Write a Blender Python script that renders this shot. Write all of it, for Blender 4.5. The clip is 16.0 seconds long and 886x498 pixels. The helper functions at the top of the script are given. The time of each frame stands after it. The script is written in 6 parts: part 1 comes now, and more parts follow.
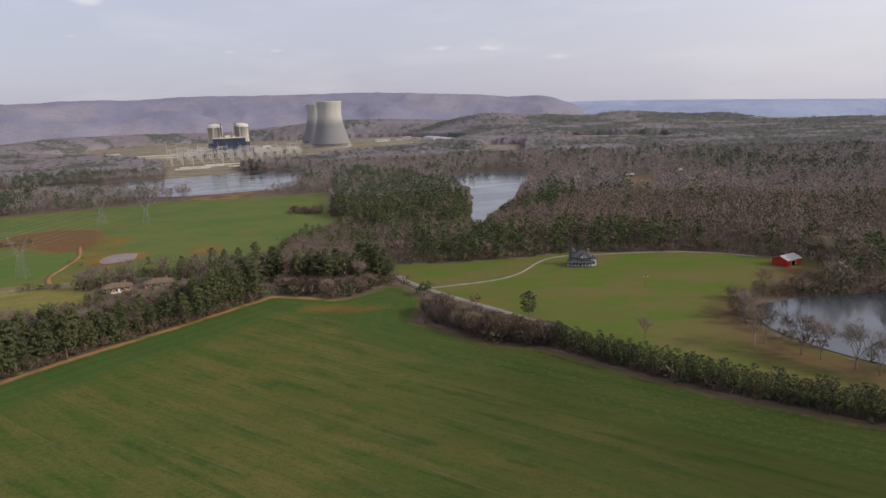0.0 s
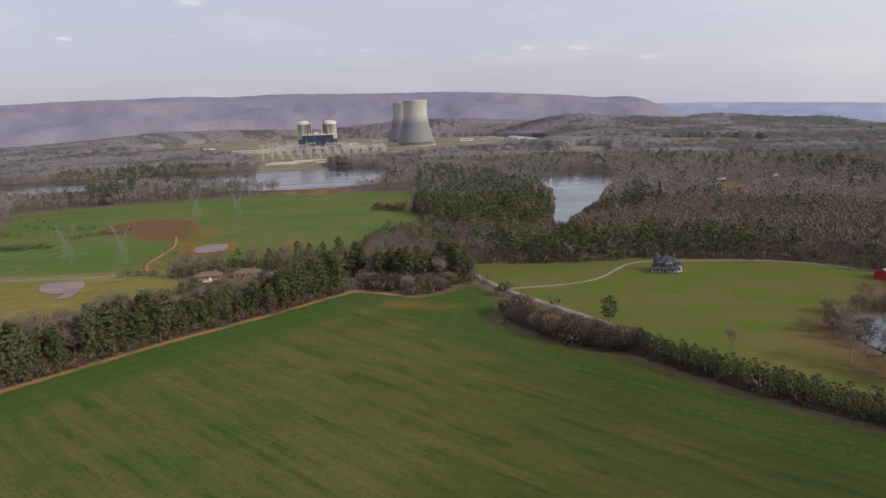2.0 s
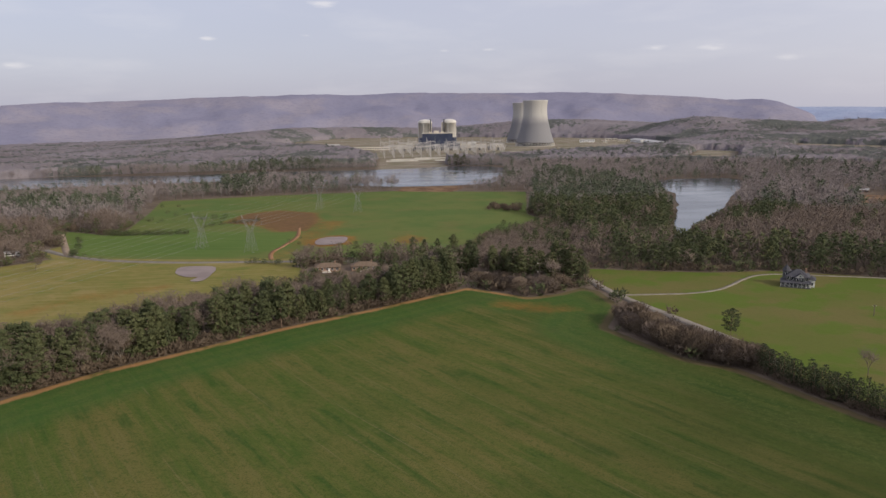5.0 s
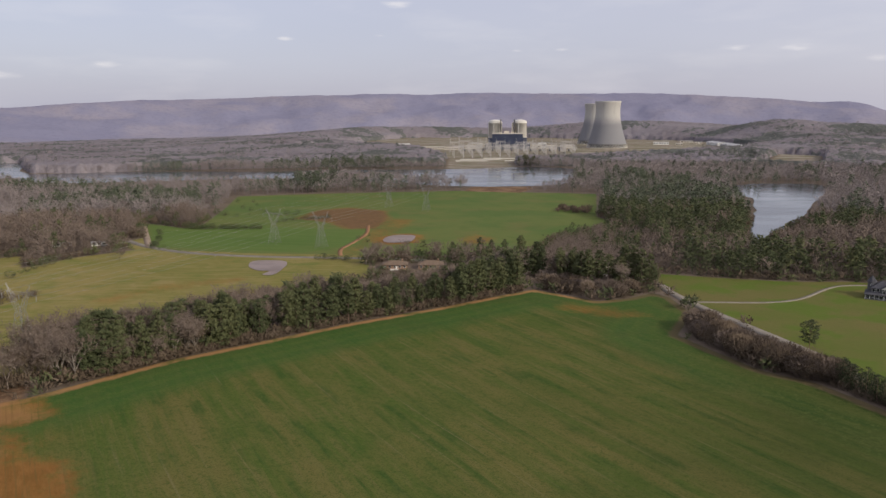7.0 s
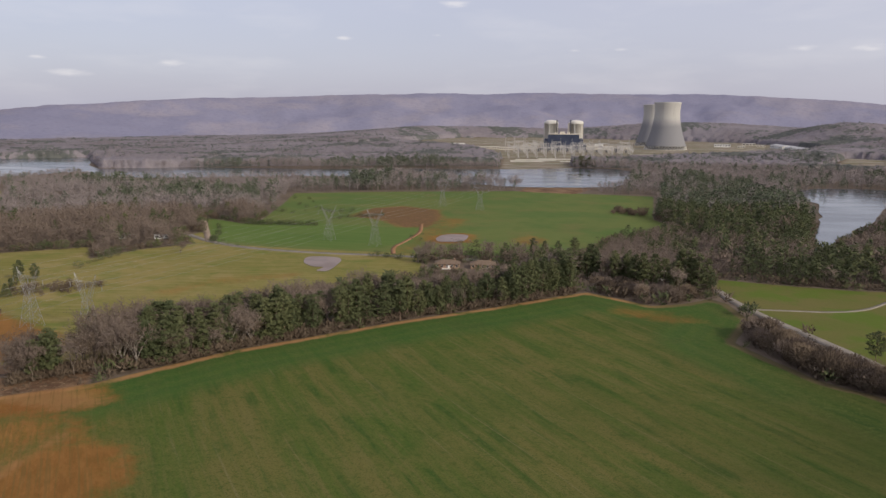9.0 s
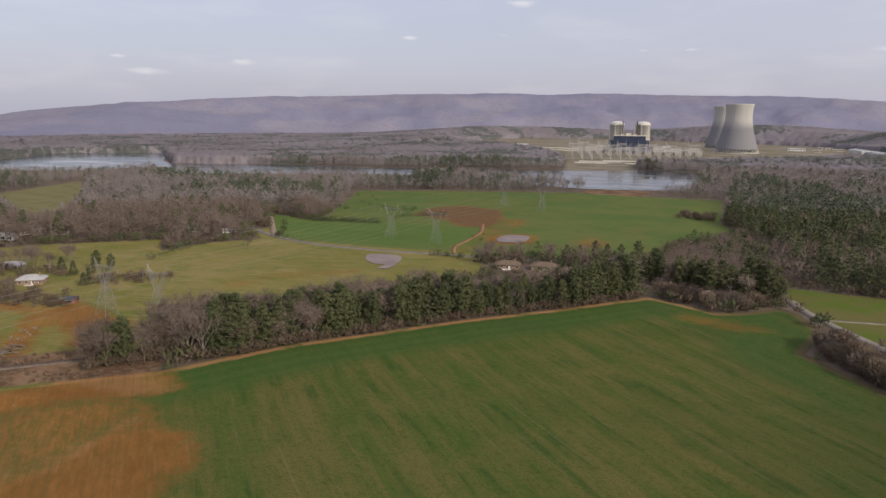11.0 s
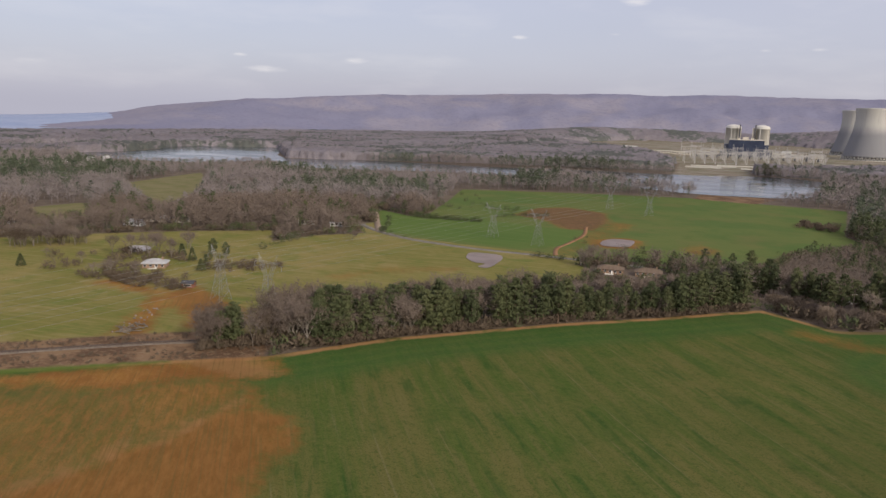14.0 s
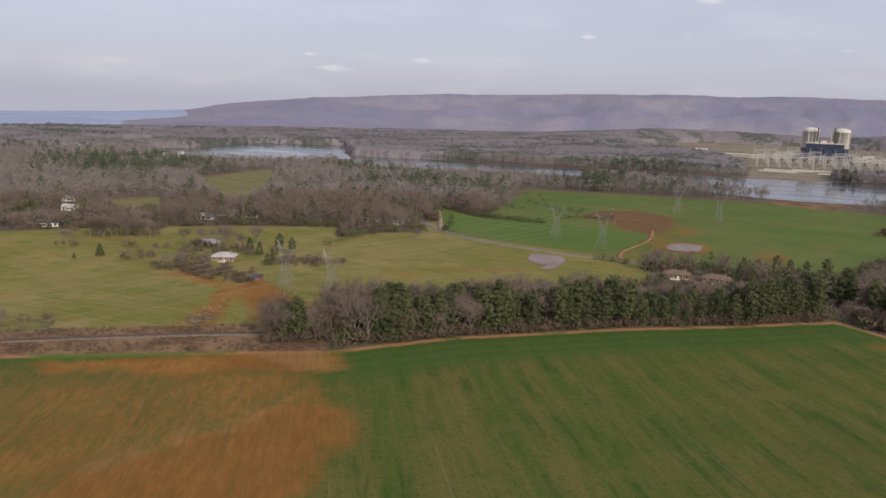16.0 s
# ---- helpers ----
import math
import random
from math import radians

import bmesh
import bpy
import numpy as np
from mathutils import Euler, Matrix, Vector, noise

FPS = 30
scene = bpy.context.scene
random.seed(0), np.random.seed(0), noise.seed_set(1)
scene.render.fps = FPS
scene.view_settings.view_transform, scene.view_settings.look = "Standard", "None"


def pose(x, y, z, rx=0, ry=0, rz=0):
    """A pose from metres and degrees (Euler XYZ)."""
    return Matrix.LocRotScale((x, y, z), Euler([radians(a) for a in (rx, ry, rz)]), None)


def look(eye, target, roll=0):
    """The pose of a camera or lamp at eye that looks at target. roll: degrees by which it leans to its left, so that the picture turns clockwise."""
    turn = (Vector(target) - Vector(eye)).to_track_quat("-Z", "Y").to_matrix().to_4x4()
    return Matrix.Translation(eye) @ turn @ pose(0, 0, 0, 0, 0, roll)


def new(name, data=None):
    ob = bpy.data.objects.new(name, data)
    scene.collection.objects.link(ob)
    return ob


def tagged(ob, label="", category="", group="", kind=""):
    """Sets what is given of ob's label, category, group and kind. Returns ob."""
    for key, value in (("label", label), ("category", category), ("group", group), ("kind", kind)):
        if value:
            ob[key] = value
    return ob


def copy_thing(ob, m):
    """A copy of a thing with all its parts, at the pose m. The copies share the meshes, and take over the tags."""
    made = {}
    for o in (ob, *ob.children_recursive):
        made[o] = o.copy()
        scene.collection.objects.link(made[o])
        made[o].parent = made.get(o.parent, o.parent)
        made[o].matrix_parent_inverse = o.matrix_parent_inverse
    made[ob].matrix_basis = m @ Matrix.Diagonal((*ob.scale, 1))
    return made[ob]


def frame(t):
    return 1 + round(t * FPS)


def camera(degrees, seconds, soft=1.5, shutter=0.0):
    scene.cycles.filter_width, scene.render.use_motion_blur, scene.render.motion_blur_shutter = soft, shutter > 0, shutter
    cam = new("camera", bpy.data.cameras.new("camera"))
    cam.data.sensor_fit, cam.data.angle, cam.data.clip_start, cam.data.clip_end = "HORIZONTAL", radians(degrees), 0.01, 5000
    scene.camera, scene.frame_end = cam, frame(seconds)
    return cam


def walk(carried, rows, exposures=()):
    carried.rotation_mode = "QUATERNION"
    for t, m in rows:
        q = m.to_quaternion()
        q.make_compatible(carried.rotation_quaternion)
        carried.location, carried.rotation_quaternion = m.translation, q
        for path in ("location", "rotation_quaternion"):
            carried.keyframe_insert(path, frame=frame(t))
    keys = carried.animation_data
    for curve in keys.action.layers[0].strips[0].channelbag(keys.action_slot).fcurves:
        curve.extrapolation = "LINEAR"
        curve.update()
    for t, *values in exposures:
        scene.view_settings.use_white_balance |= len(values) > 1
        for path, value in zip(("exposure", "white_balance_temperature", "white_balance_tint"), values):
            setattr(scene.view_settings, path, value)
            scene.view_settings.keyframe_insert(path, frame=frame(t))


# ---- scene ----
# One slow turn of a hovering camera, 92 m over the fields.
cam = camera(63.06, 16.0, soft=1.5)
EYE_HEIGHT = 92.0
TURN = [
    (0.0, 0.00, -10.62, 2.43), (0.5, 1.31, -10.57, 2.29), (1.0, 3.09, -10.51, 2.10), (1.5, 4.81, -10.47, 1.94),
    (2.0, 6.62, -10.42, 1.72), (2.5, 8.50, -10.41, 1.53), (3.0, 10.10, -10.36, 1.37), (3.5, 11.47, -10.34, 1.24),
    (4.0, 12.95, -10.30, 1.10), (6.5, 20.20, -10.20, 0.34), (7.0, 21.44, -10.19, 0.24), (7.5, 22.32, -10.20, 0.13),
    (8.0, 23.19, -10.21, -0.01), (8.5, 24.34, -10.20, -0.15), (9.0, 25.77, -10.22, -0.28), (11.5, 32.04, -10.30, -0.96),
    (12.0, 33.45, -10.33, -1.11), (12.5, 34.82, -10.37, -1.25), (13.0, 36.07, -10.42, -1.37), (13.5, 37.53, -10.46, -1.51),
    (14.0, 39.04, -10.50, -1.67), (14.5, 40.42, -10.52, -1.81), (15.0, 41.58, -10.57, -1.94), (15.5, 42.82, -10.62, -2.04),
    (16.0, 44.12, -10.69, -2.14),
]
walk(cam, [(t, pose(0, 0, EYE_HEIGHT, 90 + pitch, roll, yaw)) for t, yaw, pitch, roll in TURN])
scene.view_settings.exposure = 0.32

# ---- light: low sun from the right of the first view, thin haze and a few clouds ----
SUN_AZIMUTH, SUN_ELEVATION = 106.0, 28.0       # degrees, clockwise from +y
world = bpy.data.worlds.new("world")
scene.world = world
world.use_nodes = True


def build_sky():
    nt = world.node_tree
    nt.nodes.clear()
    out = nt.nodes.new("ShaderNodeOutputWorld")
    bg = nt.nodes.new("ShaderNodeBackground")
    sky = nt.nodes.new("ShaderNodeTexSky")
    sky.sky_type = "NISHITA"
    sky.sun_disc = False
    sky.sun_elevation = radians(SUN_ELEVATION)
    sky.sun_rotation = radians(SUN_AZIMUTH)
    sky.dust_density = 3.0
    sky.air_density = 1.0
    sky.ozone_density = 2.0
    tc = nt.nodes.new("ShaderNodeTexCoord")
    # flat cloud bases: stretch the direction sideways
    stretch = nt.nodes.new("ShaderNodeVectorMath")
    stretch.operation = "MULTIPLY"
    stretch.inputs[1].default_value = (1.0, 1.0, 4.5)
    nt.links.new(tc.outputs["Generated"], stretch.inputs[0])
    puffs = nt.nodes.new("ShaderNodeTexNoise")
    puffs.inputs["Scale"].default_value = 4.0
    puffs.inputs["Detail"].default_value = 8.0
    puffs.inputs["Roughness"].default_value = 0.55
    nt.links.new(stretch.outputs[0], puffs.inputs["Vector"])
    puff_ramp = nt.nodes.new("ShaderNodeValToRGB")
    puff_ramp.color_ramp.elements[0].position = 0.50
    puff_ramp.color_ramp.elements[1].position = 0.74
    nt.links.new(puffs.outputs["Fac"], puff_ramp.inputs["Fac"])
    veil = nt.nodes.new("ShaderNodeTexNoise")
    veil.inputs["Scale"].default_value = 1.6
    veil.inputs["Detail"].default_value = 4.0
    nt.links.new(stretch.outputs[0], veil.inputs["Vector"])
    haze = nt.nodes.new("ShaderNodeMixRGB")
    haze.inputs[0].default_value = SKY_HAZE
    nt.links.new(sky.outputs[0], haze.inputs[1])
    # haze scatters more light on the sun's side
    toward = nt.nodes.new("ShaderNodeVectorMath")
    toward.operation = "DOT_PRODUCT"
    toward.inputs[1].default_value = (math.sin(radians(SUN_AZIMUTH)), math.cos(radians(SUN_AZIMUTH)), 0.0)
    nt.links.new(tc.outputs["Generated"], toward.inputs[0])
    glow = nt.nodes.new("ShaderNodeMapRange")
    glow.interpolation_type = "SMOOTHSTEP"
    glow.inputs["From Min"].default_value = -0.45
    glow.inputs["From Max"].default_value = 0.6
    nt.links.new(toward.outputs["Value"], glow.inputs["Value"])
    bright = nt.nodes.new("ShaderNodeMixRGB")
    bright.inputs[1].default_value = HAZE_COLOUR
    bright.inputs[2].default_value = SUNWARD_HAZE
    nt.links.new(glow.outputs[0], bright.inputs[0])
    nt.links.new(bright.outputs[0], haze.inputs[2])
    veil_mix = nt.nodes.new("ShaderNodeMixRGB")
    veil_mix.inputs[2].default_value = VEIL_COLOUR
    veil_amount = nt.nodes.new("ShaderNodeMath")
    veil_amount.operation = "MULTIPLY"
    veil_amount.inputs[1].default_value = 0.35
    nt.links.new(veil.outputs["Fac"], veil_amount.inputs[0])
    nt.links.new(veil_amount.outputs[0], veil_mix.inputs[0])
    nt.links.new(haze.outputs[0], veil_mix.inputs[1])
    # a few small fair-weather puffs: bearing, height (degrees), breadth
    edge_noise = nt.nodes.new("ShaderNodeTexNoise")
    edge_noise.inputs["Scale"].default_value = 26.0
    edge_noise.inputs["Detail"].default_value = 6.0
    nt.links.new(stretch.outputs[0], edge_noise.inputs["Vector"])
    total = None
    for az, el, size in PUFFS:
        a, e = radians(az), radians(el)
        near = nt.nodes.new("ShaderNodeVectorMath")
        near.operation = "DISTANCE"
        near.inputs[1].default_value = (-math.sin(a) * math.cos(e), math.cos(a) * math.cos(e), 4.5 * math.sin(e))
        nt.links.new(stretch.outputs[0], near.inputs[0])
        fade = nt.nodes.new("ShaderNodeMapRange")
        fade.inputs["From Min"].default_value = radians(size) * 1.6
        fade.inputs["From Max"].default_value = 0.0
        nt.links.new(near.outputs["Value"], fade.inputs["Value"])
        if total is None:
            total = fade.outputs[0]
        else:
            m = nt.nodes.new("ShaderNodeMath")
            m.operation = "MAXIMUM"
            nt.links.new(total, m.inputs[0])
            nt.links.new(fade.outputs[0], m.inputs[1])
            total = m.outputs[0]
    ragged = nt.nodes.new("ShaderNodeMath")
    ragged.operation = "MULTIPLY"
    nt.links.new(total, ragged.inputs[0])
    nt.links.new(edge_noise.outputs["Fac"], ragged.inputs[1])
    body = nt.nodes.new("ShaderNodeMapRange")
    body.interpolation_type = "SMOOTHSTEP"
    body.inputs["From Min"].default_value = 0.24
    body.inputs["From Max"].default_value = 0.6
    body.inputs["To Max"].default_value = 0.5
    nt.links.new(ragged.outputs[0], body.inputs["Value"])
    cloud = nt.nodes.new("ShaderNodeMixRGB")
    cloud.inputs[2].default_value = CLOUD_COLOUR
    amount = nt.nodes.new("ShaderNodeMath")
    amount.operation = "MULTIPLY"
    amount.inputs[1].default_value = 0.2
    nt.links.new(puff_ramp.outputs[0], amount.inputs[0])
    nt.links.new(amount.outputs[0], cloud.inputs[0])
    nt.links.new(veil_mix.outputs[0], cloud.inputs[1])
    puff_mix = nt.nodes.new("ShaderNodeMixRGB")
    puff_mix.inputs[2].default_value = CLOUD_COLOUR
    nt.links.new(body.outputs[0], puff_mix.inputs[0])
    nt.links.new(cloud.outputs[0], puff_mix.inputs[1])
    nt.links.new(puff_mix.outputs[0], bg.inputs["Color"])
    bg.inputs["Strength"].default_value = SKY_STRENGTH
    nt.links.new(bg.outputs[0], out.inputs["Surface"])


SKY_STRENGTH = 0.094
SKY_HAZE = 0.55
HAZE_COLOUR = (5.4, 5.2, 6.6, 1.0)
SUNWARD_HAZE = (9.2, 8.8, 9.8, 1.0)
VEIL_COLOUR = (6.6, 6.6, 7.2, 1.0)
PUFFS = [(26.22, 6.29, 0.9), (24.89, 8.55, 1.6), (12.35, 5.15, 0.8), (15.74, 5.1, 0.8), (-3.93, 4.78, 1.6), (-9.05, 3.89, 1.4), (33.29, 5.99, 0.9), (-0.01, 4.92, 1.6), (46.02, 3.88, 1.8), (54.54, 4.01, 1.0), (52.63, 2.98, 1.8), (68.13, 2.83, 1.6)]
CLOUD_COLOUR = (7.7, 7.4, 7.4, 1.0)
build_sky()
sun_data = bpy.data.lights.new("sun", "SUN")
sun_data.energy = 2.0
sun_data.angle = radians(0.8)
sun_data.color = (1.0, 0.90, 0.76)
sun = new("sun", sun_data)
_a, _e = radians(SUN_AZIMUTH), radians(SUN_ELEVATION)
SUN_WAY = Vector((math.sin(_a) * math.cos(_e), math.cos(_a) * math.cos(_e), math.sin(_e)))
sun.matrix_world = look(SUN_WAY * 500, (0, 0, 0))


# ---- small tools ----
def mesh_from(name, verts, faces):
    """A mesh from arrays: verts (n, 3), faces (m, 3 or 4)."""
    verts = np.asarray(verts, np.float32)
    faces = np.asarray(faces, np.int32)
    me = bpy.data.meshes.new(name)
    k = faces.shape[1]
    me.vertices.add(len(verts))
    me.vertices.foreach_set("co", verts.ravel())
    me.loops.add(faces.size)
    me.loops.foreach_set("vertex_index", faces.ravel())
    me.polygons.add(len(faces))
    me.polygons.foreach_set("loop_start", np.arange(0, faces.size, k, dtype=np.int32))
    me.update(calc_edges=True)
    return me


def put_float(me, name, values):
    a = me.attributes.new(name, "FLOAT", "POINT")
    a.data.foreach_set("value", np.asarray(values, np.float32))


def part(name, bm, material, parent, label=""):
    """One bmesh as one mesh object under a thing or a part."""
    me = bpy.data.meshes.new(name)
    bm.to_mesh(me)
    bm.free()
    me.materials.append(material)
    ob = new(name, me)
    ob.parent = parent
    return tagged(ob, label)


def part_np(name, verts, faces, material, parent, label=""):
    me = mesh_from(name, verts, faces)
    me.materials.append(material)
    ob = new(name, me)
    ob.parent = parent
    return tagged(ob, label)


def thing(name, label, category, m=None, group="", kind=""):
    ob = new(name)
    if m is not None:
        ob.matrix_basis = m
    return tagged(ob, label, category, group, kind)


def box(bm, x0, y0, z0, x1, y1, z1, bevel=0.0):
    vs = [bm.verts.new(p) for p in ((x0, y0, z0), (x1, y0, z0), (x1, y1, z0), (x0, y1, z0),
                                    (x0, y0, z1), (x1, y0, z1), (x1, y1, z1), (x0, y1, z1))]
    fs = [bm.faces.new([vs[i] for i in q]) for q in ((3, 2, 1, 0), (4, 5, 6, 7), (0, 1, 5, 4), (1, 2, 6, 5), (2, 3, 7, 6), (3, 0, 4, 7))]
    if bevel:
        es = list({e for f in fs for e in f.edges})
        bmesh.ops.bevel(bm, geom=es, offset=bevel, segments=1, affect="EDGES")


def bar(bm, a, b, r, sides=4, r2=None, caps=True):
    """A straight bar from a to b."""
    a, b = Vector(a), Vector(b)
    d = (b - a).normalized()
    u = d.orthogonal().normalized()
    w = d.cross(u)
    r2 = r if r2 is None else r2
    rings = []
    for c, q in ((a, r), (b, r2)):
        rings.append([bm.verts.new(c + (u * math.cos(2 * math.pi * i / sides) + w * math.sin(2 * math.pi * i / sides)) * q) for i in range(sides)])
    for i in range(sides):
        bm.faces.new((rings[0][i], rings[0][(i + 1) % sides], rings[1][(i + 1) % sides], rings[1][i]))
    if caps:
        bm.faces.new(rings[0][::-1])
        bm.faces.new(rings[1])


def signed(poly, x, y):
    """Distance to the edge of a polygon, positive inside."""
    p = np.asarray(poly, float)
    best = np.full(x.shape, 1e9)
    inside = np.zeros(x.shape, bool)
    for (ax, ay), (bx, by) in zip(p, np.roll(p, -1, 0)):
        ex, ey = bx - ax, by - ay
        t = np.clip(((x - ax) * ex + (y - ay) * ey) / (ex * ex + ey * ey), 0, 1)
        best = np.minimum(best, np.hypot(x - ax - t * ex, y - ay - t * ey))
        cross = ((ay > y) != (by > y))
        with np.errstate(divide="ignore", invalid="ignore"):
            inside ^= cross & (x < ax + (y - ay) * ex / (ey if ey else 1e-9))
    return np.where(inside, best, -best)


def rounded(points, steps=6, closed=False):
    """A smooth line through the points of the plan."""
    p = [Vector((*q, 0)) for q in points]
    n = len(p)
    out = []
    for i in range(n if closed else n - 1):
        a, b, c, d = (p[(i + k) % n] if closed else p[min(max(i + k, 0), n - 1)] for k in (-1, 0, 1, 2))
        for s in range(steps):
            t = s / steps
            out.append(0.5 * ((2 * b) + (c - a) * t + (2 * a - 5 * b + 4 * c - d) * t * t + (3 * b - a - 3 * c + d) * t ** 3))
    if not closed:
        out.append(p[-1])
    return [(q.x, q.y) for q in out]


def smooth(a, b, x):
    t = np.clip((x - a) / (b - a), 0, 1)
    return t * t * (3 - 2 * t)


# ---- the plan: outlines in metres, seen from above ----
CROP = [(-600, -400), (-289, 66), (-254, 114), (-237, 136), (-215, 163), (-206, 189), (-197, 213), (-184, 235), (-157, 282), (-125, 328), (-112, 350),
        (-95, 376), (-70, 367), (-58, 362), (-44, 374), (-33, 391), (-24, 383), (-12, 355), (-16, 315), (0, 297), (16, 280), (33, 273),
        (43, 263), (67, 236), (88, 216), (108, 201), (124, 189), (215, 112), (420, -60), (500, -400)]
LAWN = [(-33, 414), (-34, 442), (2, 443), (37, 446), (68, 458), (110, 455), (162, 447), (192, 421), (212, 395), (190, 352), (143, 330), (125, 304),
        (128, 272), (148, 236), (160, 205), (118, 200), (84, 226), (54, 262), (42, 302), (17, 338), (-8, 372)]
GREEN = [(-384, 402), (-440, 454), (-491, 507), (-436, 493), (-431, 513), (-494, 625), (-556, 728), (-462, 800), (-321, 884), (-229, 892),
         (-150, 900), (-114, 690), (-83, 633), (-122, 556), (-128, 470), (-190, 448), (-244, 432), (-300, 416), (-353, 407)]
PASTURE = [(-345, 38), (-640, 60), (-560, 143), (-540, 211), (-492, 296), (-450, 351), (-412, 318), (-412, 358), (-394, 398), (-349, 393), (-296, 400), (-253, 411),
           (-212, 408), (-193, 372), (-240, 296), (-240, 215), (-228, 176), (-262, 136), (-306, 78)]
MEADOW = [(-850, 440), (-935, 600), (-800, 515), (-690, 425), (-640, 365)]
GLADE = [(-690, 265), (-698, 318), (-610, 285), (-615, 245)]
PLANT_YARD = [(-1320, 2300), (-1330, 2960), (-1000, 3150), (-350, 2950), (-150, 2850), (70, 2420), (20, 2000), (-117, 1760), (-260, 1650),
              (-353, 1560), (-543, 1500), (-800, 1830)]
FAR_FIELD_A = [(212, 835), (240, 825), (262, 915), (232, 925)]
FAR_FIELD_B = [(295, 982), (385, 912), (404, 940), (312, 1012)]
FAR_FIELD_C = [(-1500, 1750), (-1050, 1950), (-1020, 2060), (-1540, 1850)]
FAR_FIELD_D = [(330, 1900), (560, 1830), (610, 2050), (380, 2150)]
FAR_FIELD_E = [(560, 1330), (690, 1270), (740, 1400), (600, 1480)]
FAR_FIELD_F = [(60, 1500), (150, 1480), (190, 1800), (110, 1830)]
OPEN_FARMS = [(-600, 150), (-668, 192), (-640, 230), (-572, 182)]
SOIL_NEAR = [(-269, 78), (-255, 102), (-234, 136), (-227, 154), (-211, 163), (-195, 156), (-199, 145), (-214, 134), (-222, 119), (-227, 104), (-245, 93), (-258, 75)]
SOIL_MID = [(-245, 70), (-223, 104), (-211, 131), (-196, 136), (-185, 109), (-184, 89), (-183, 72), (-176, 52), (-200, 40)]
SOIL_THIN = [(-212, 150), (-160, 126), (-132, 90), (-120, 30), (-230, -20), (-330, -20), (-280, 58), (-238, 120)]
SOIL_PYLONS = [(-377, 174), (-376, 184), (-351, 188), (-338, 190), (-329, 194), (-332, 207), (-274, 197), (-256, 176), (-268, 163), (-298, 176), (-329, 183), (-343, 179)]
SOIL_TRACK = [(-330, 182), (-298, 153), (-281, 134), (-272, 144), (-296, 166), (-313, 184)]
SOIL_GREEN = [(-278, 550), (-293, 608), (-270, 610), (-256, 560), (-255, 520), (-244, 466), (-239, 428), (-247, 434), (-254, 475), (-271, 525)]
LUSH_FIELD = [(-494, 514), (-475, 525), (-431, 495), (-408, 507), (-384, 526), (-281, 537), (-259, 464), (-274, 428), (-391, 412)]
SOIL_LUSH = [(-284, 78), (-262, 109), (-240, 137), (-235, 135), (-256, 103), (-273, 77)]
SOIL_PALE = [(-236, 139), (-221, 161), (-207, 158), (-194, 155), (-204, 143), (-226, 139)]
SOIL_SWEEP = [(-183, 60), (-184, 81), (-187, 90), (-182, 101), (-186, 110), (-189, 122), (-187, 132), (-184, 131), (-185, 121), (-180, 109), (-177, 100), (-181, 89), (-178, 81), (-178, 60)]
SOIL_DARK = [(-185, 131), (-193, 140), (-176, 131), (-165, 133), (-151, 123), (-147, 113), (-143, 104), (-134, 94), (-128, 66), (-150, 40), (-172, 46), (-180, 64), (-180, 80), (-183, 89), (-179, 100), (-182, 109)]
SOIL_BURNT = [(-377, 578), (-392, 640), (-372, 674), (-322, 660), (-293, 608), (-278, 550), (-301, 538), (-338, 569)]
SOIL_RUST = [(-330, 189), (-300, 178), (-266, 165), (-258, 171), (-266, 192), (-290, 197), (-328, 203)]
SOIL_TIP = [(-72, 352), (-44, 349), (-30, 344), (-48, 337), (-74, 341)]
SOIL_STREAK = [(-265, 346), (-281, 332), (-295, 315), (-298, 292), (-302, 276), (-292, 270), (-290, 296), (-273, 323), (-261, 339)]
SOIL_POND = [(-252, 490), (-254, 520), (-242, 532), (-226, 530), (-214, 498), (-226, 482), (-240, 480)]
SOIL_PATCH = [(-192, 522), (-188, 546), (-168, 536), (-166, 508), (-180, 505)]
VERGE = [(-358, 34), (-330, 62), (-310, 91), (-293, 116), (-276, 143), (-260, 166), (-236, 178), (-222, 172), (-218, 160), (-240, 132), (-290, 64), (-330, 20)]
RIVER = [(-1424, 628), (-1440, 735), (-1500, 845), (-1600, 985), (-1551, 1062), (-1468, 1150), (-1160, 925), (-1082, 960), (-986, 1030), (-862, 1066), (-757, 1105), (-680, 1170), (-592, 1206), (-461, 1270),
         (-360, 1365), (-270, 1330), (-225, 1130), (-226, 1000), (-330, 940), (-450, 965), (-585, 985), (-740, 930), (-885, 815), (-1000, 800), (-1095, 840),
         (-1105, 720), (-1190, 650), (-1300, 610)]
INLET = [(-1672, 600), (-1742, 717), (-1691, 790), (-1545, 665), (-1560, 600)]
CREEK = [(8, 1060), (71, 1125), (124, 1098), (86, 858), (66, 727), (45, 650), (24, 575), (18, 620), (24, 700), (29, 881)]
FARM_POND = [(136, 316), (159, 327), (180, 329), (230, 330), (260, 280), (200, 190), (154, 232), (143, 248), (135, 266), (130, 284), (132, 302)]
ROUND_POND = [(-282, 376), (-288, 391), (-271, 398), (-260, 387), (-252, 364), (-252, 357), (-258, 357), (-260, 367), (-268, 366)]
CATTLE_POND = [(-245, 496), (-248, 515), (-240, 524), (-230, 523), (-222, 497), (-229, 489), (-238, 487)]
ROAD = [(48, 281), (42, 298), (31, 315), (17, 334), (-8, 368), (-24, 394), (-35, 415), (-67, 428), (-111, 438), (-146, 440), (-187, 432), (-224, 424),
        (-253, 417), (-296, 405), (-349, 400), (-394, 409), (-430, 425)]
LANE = [(-394, 409), (-440, 454), (-492, 506)]
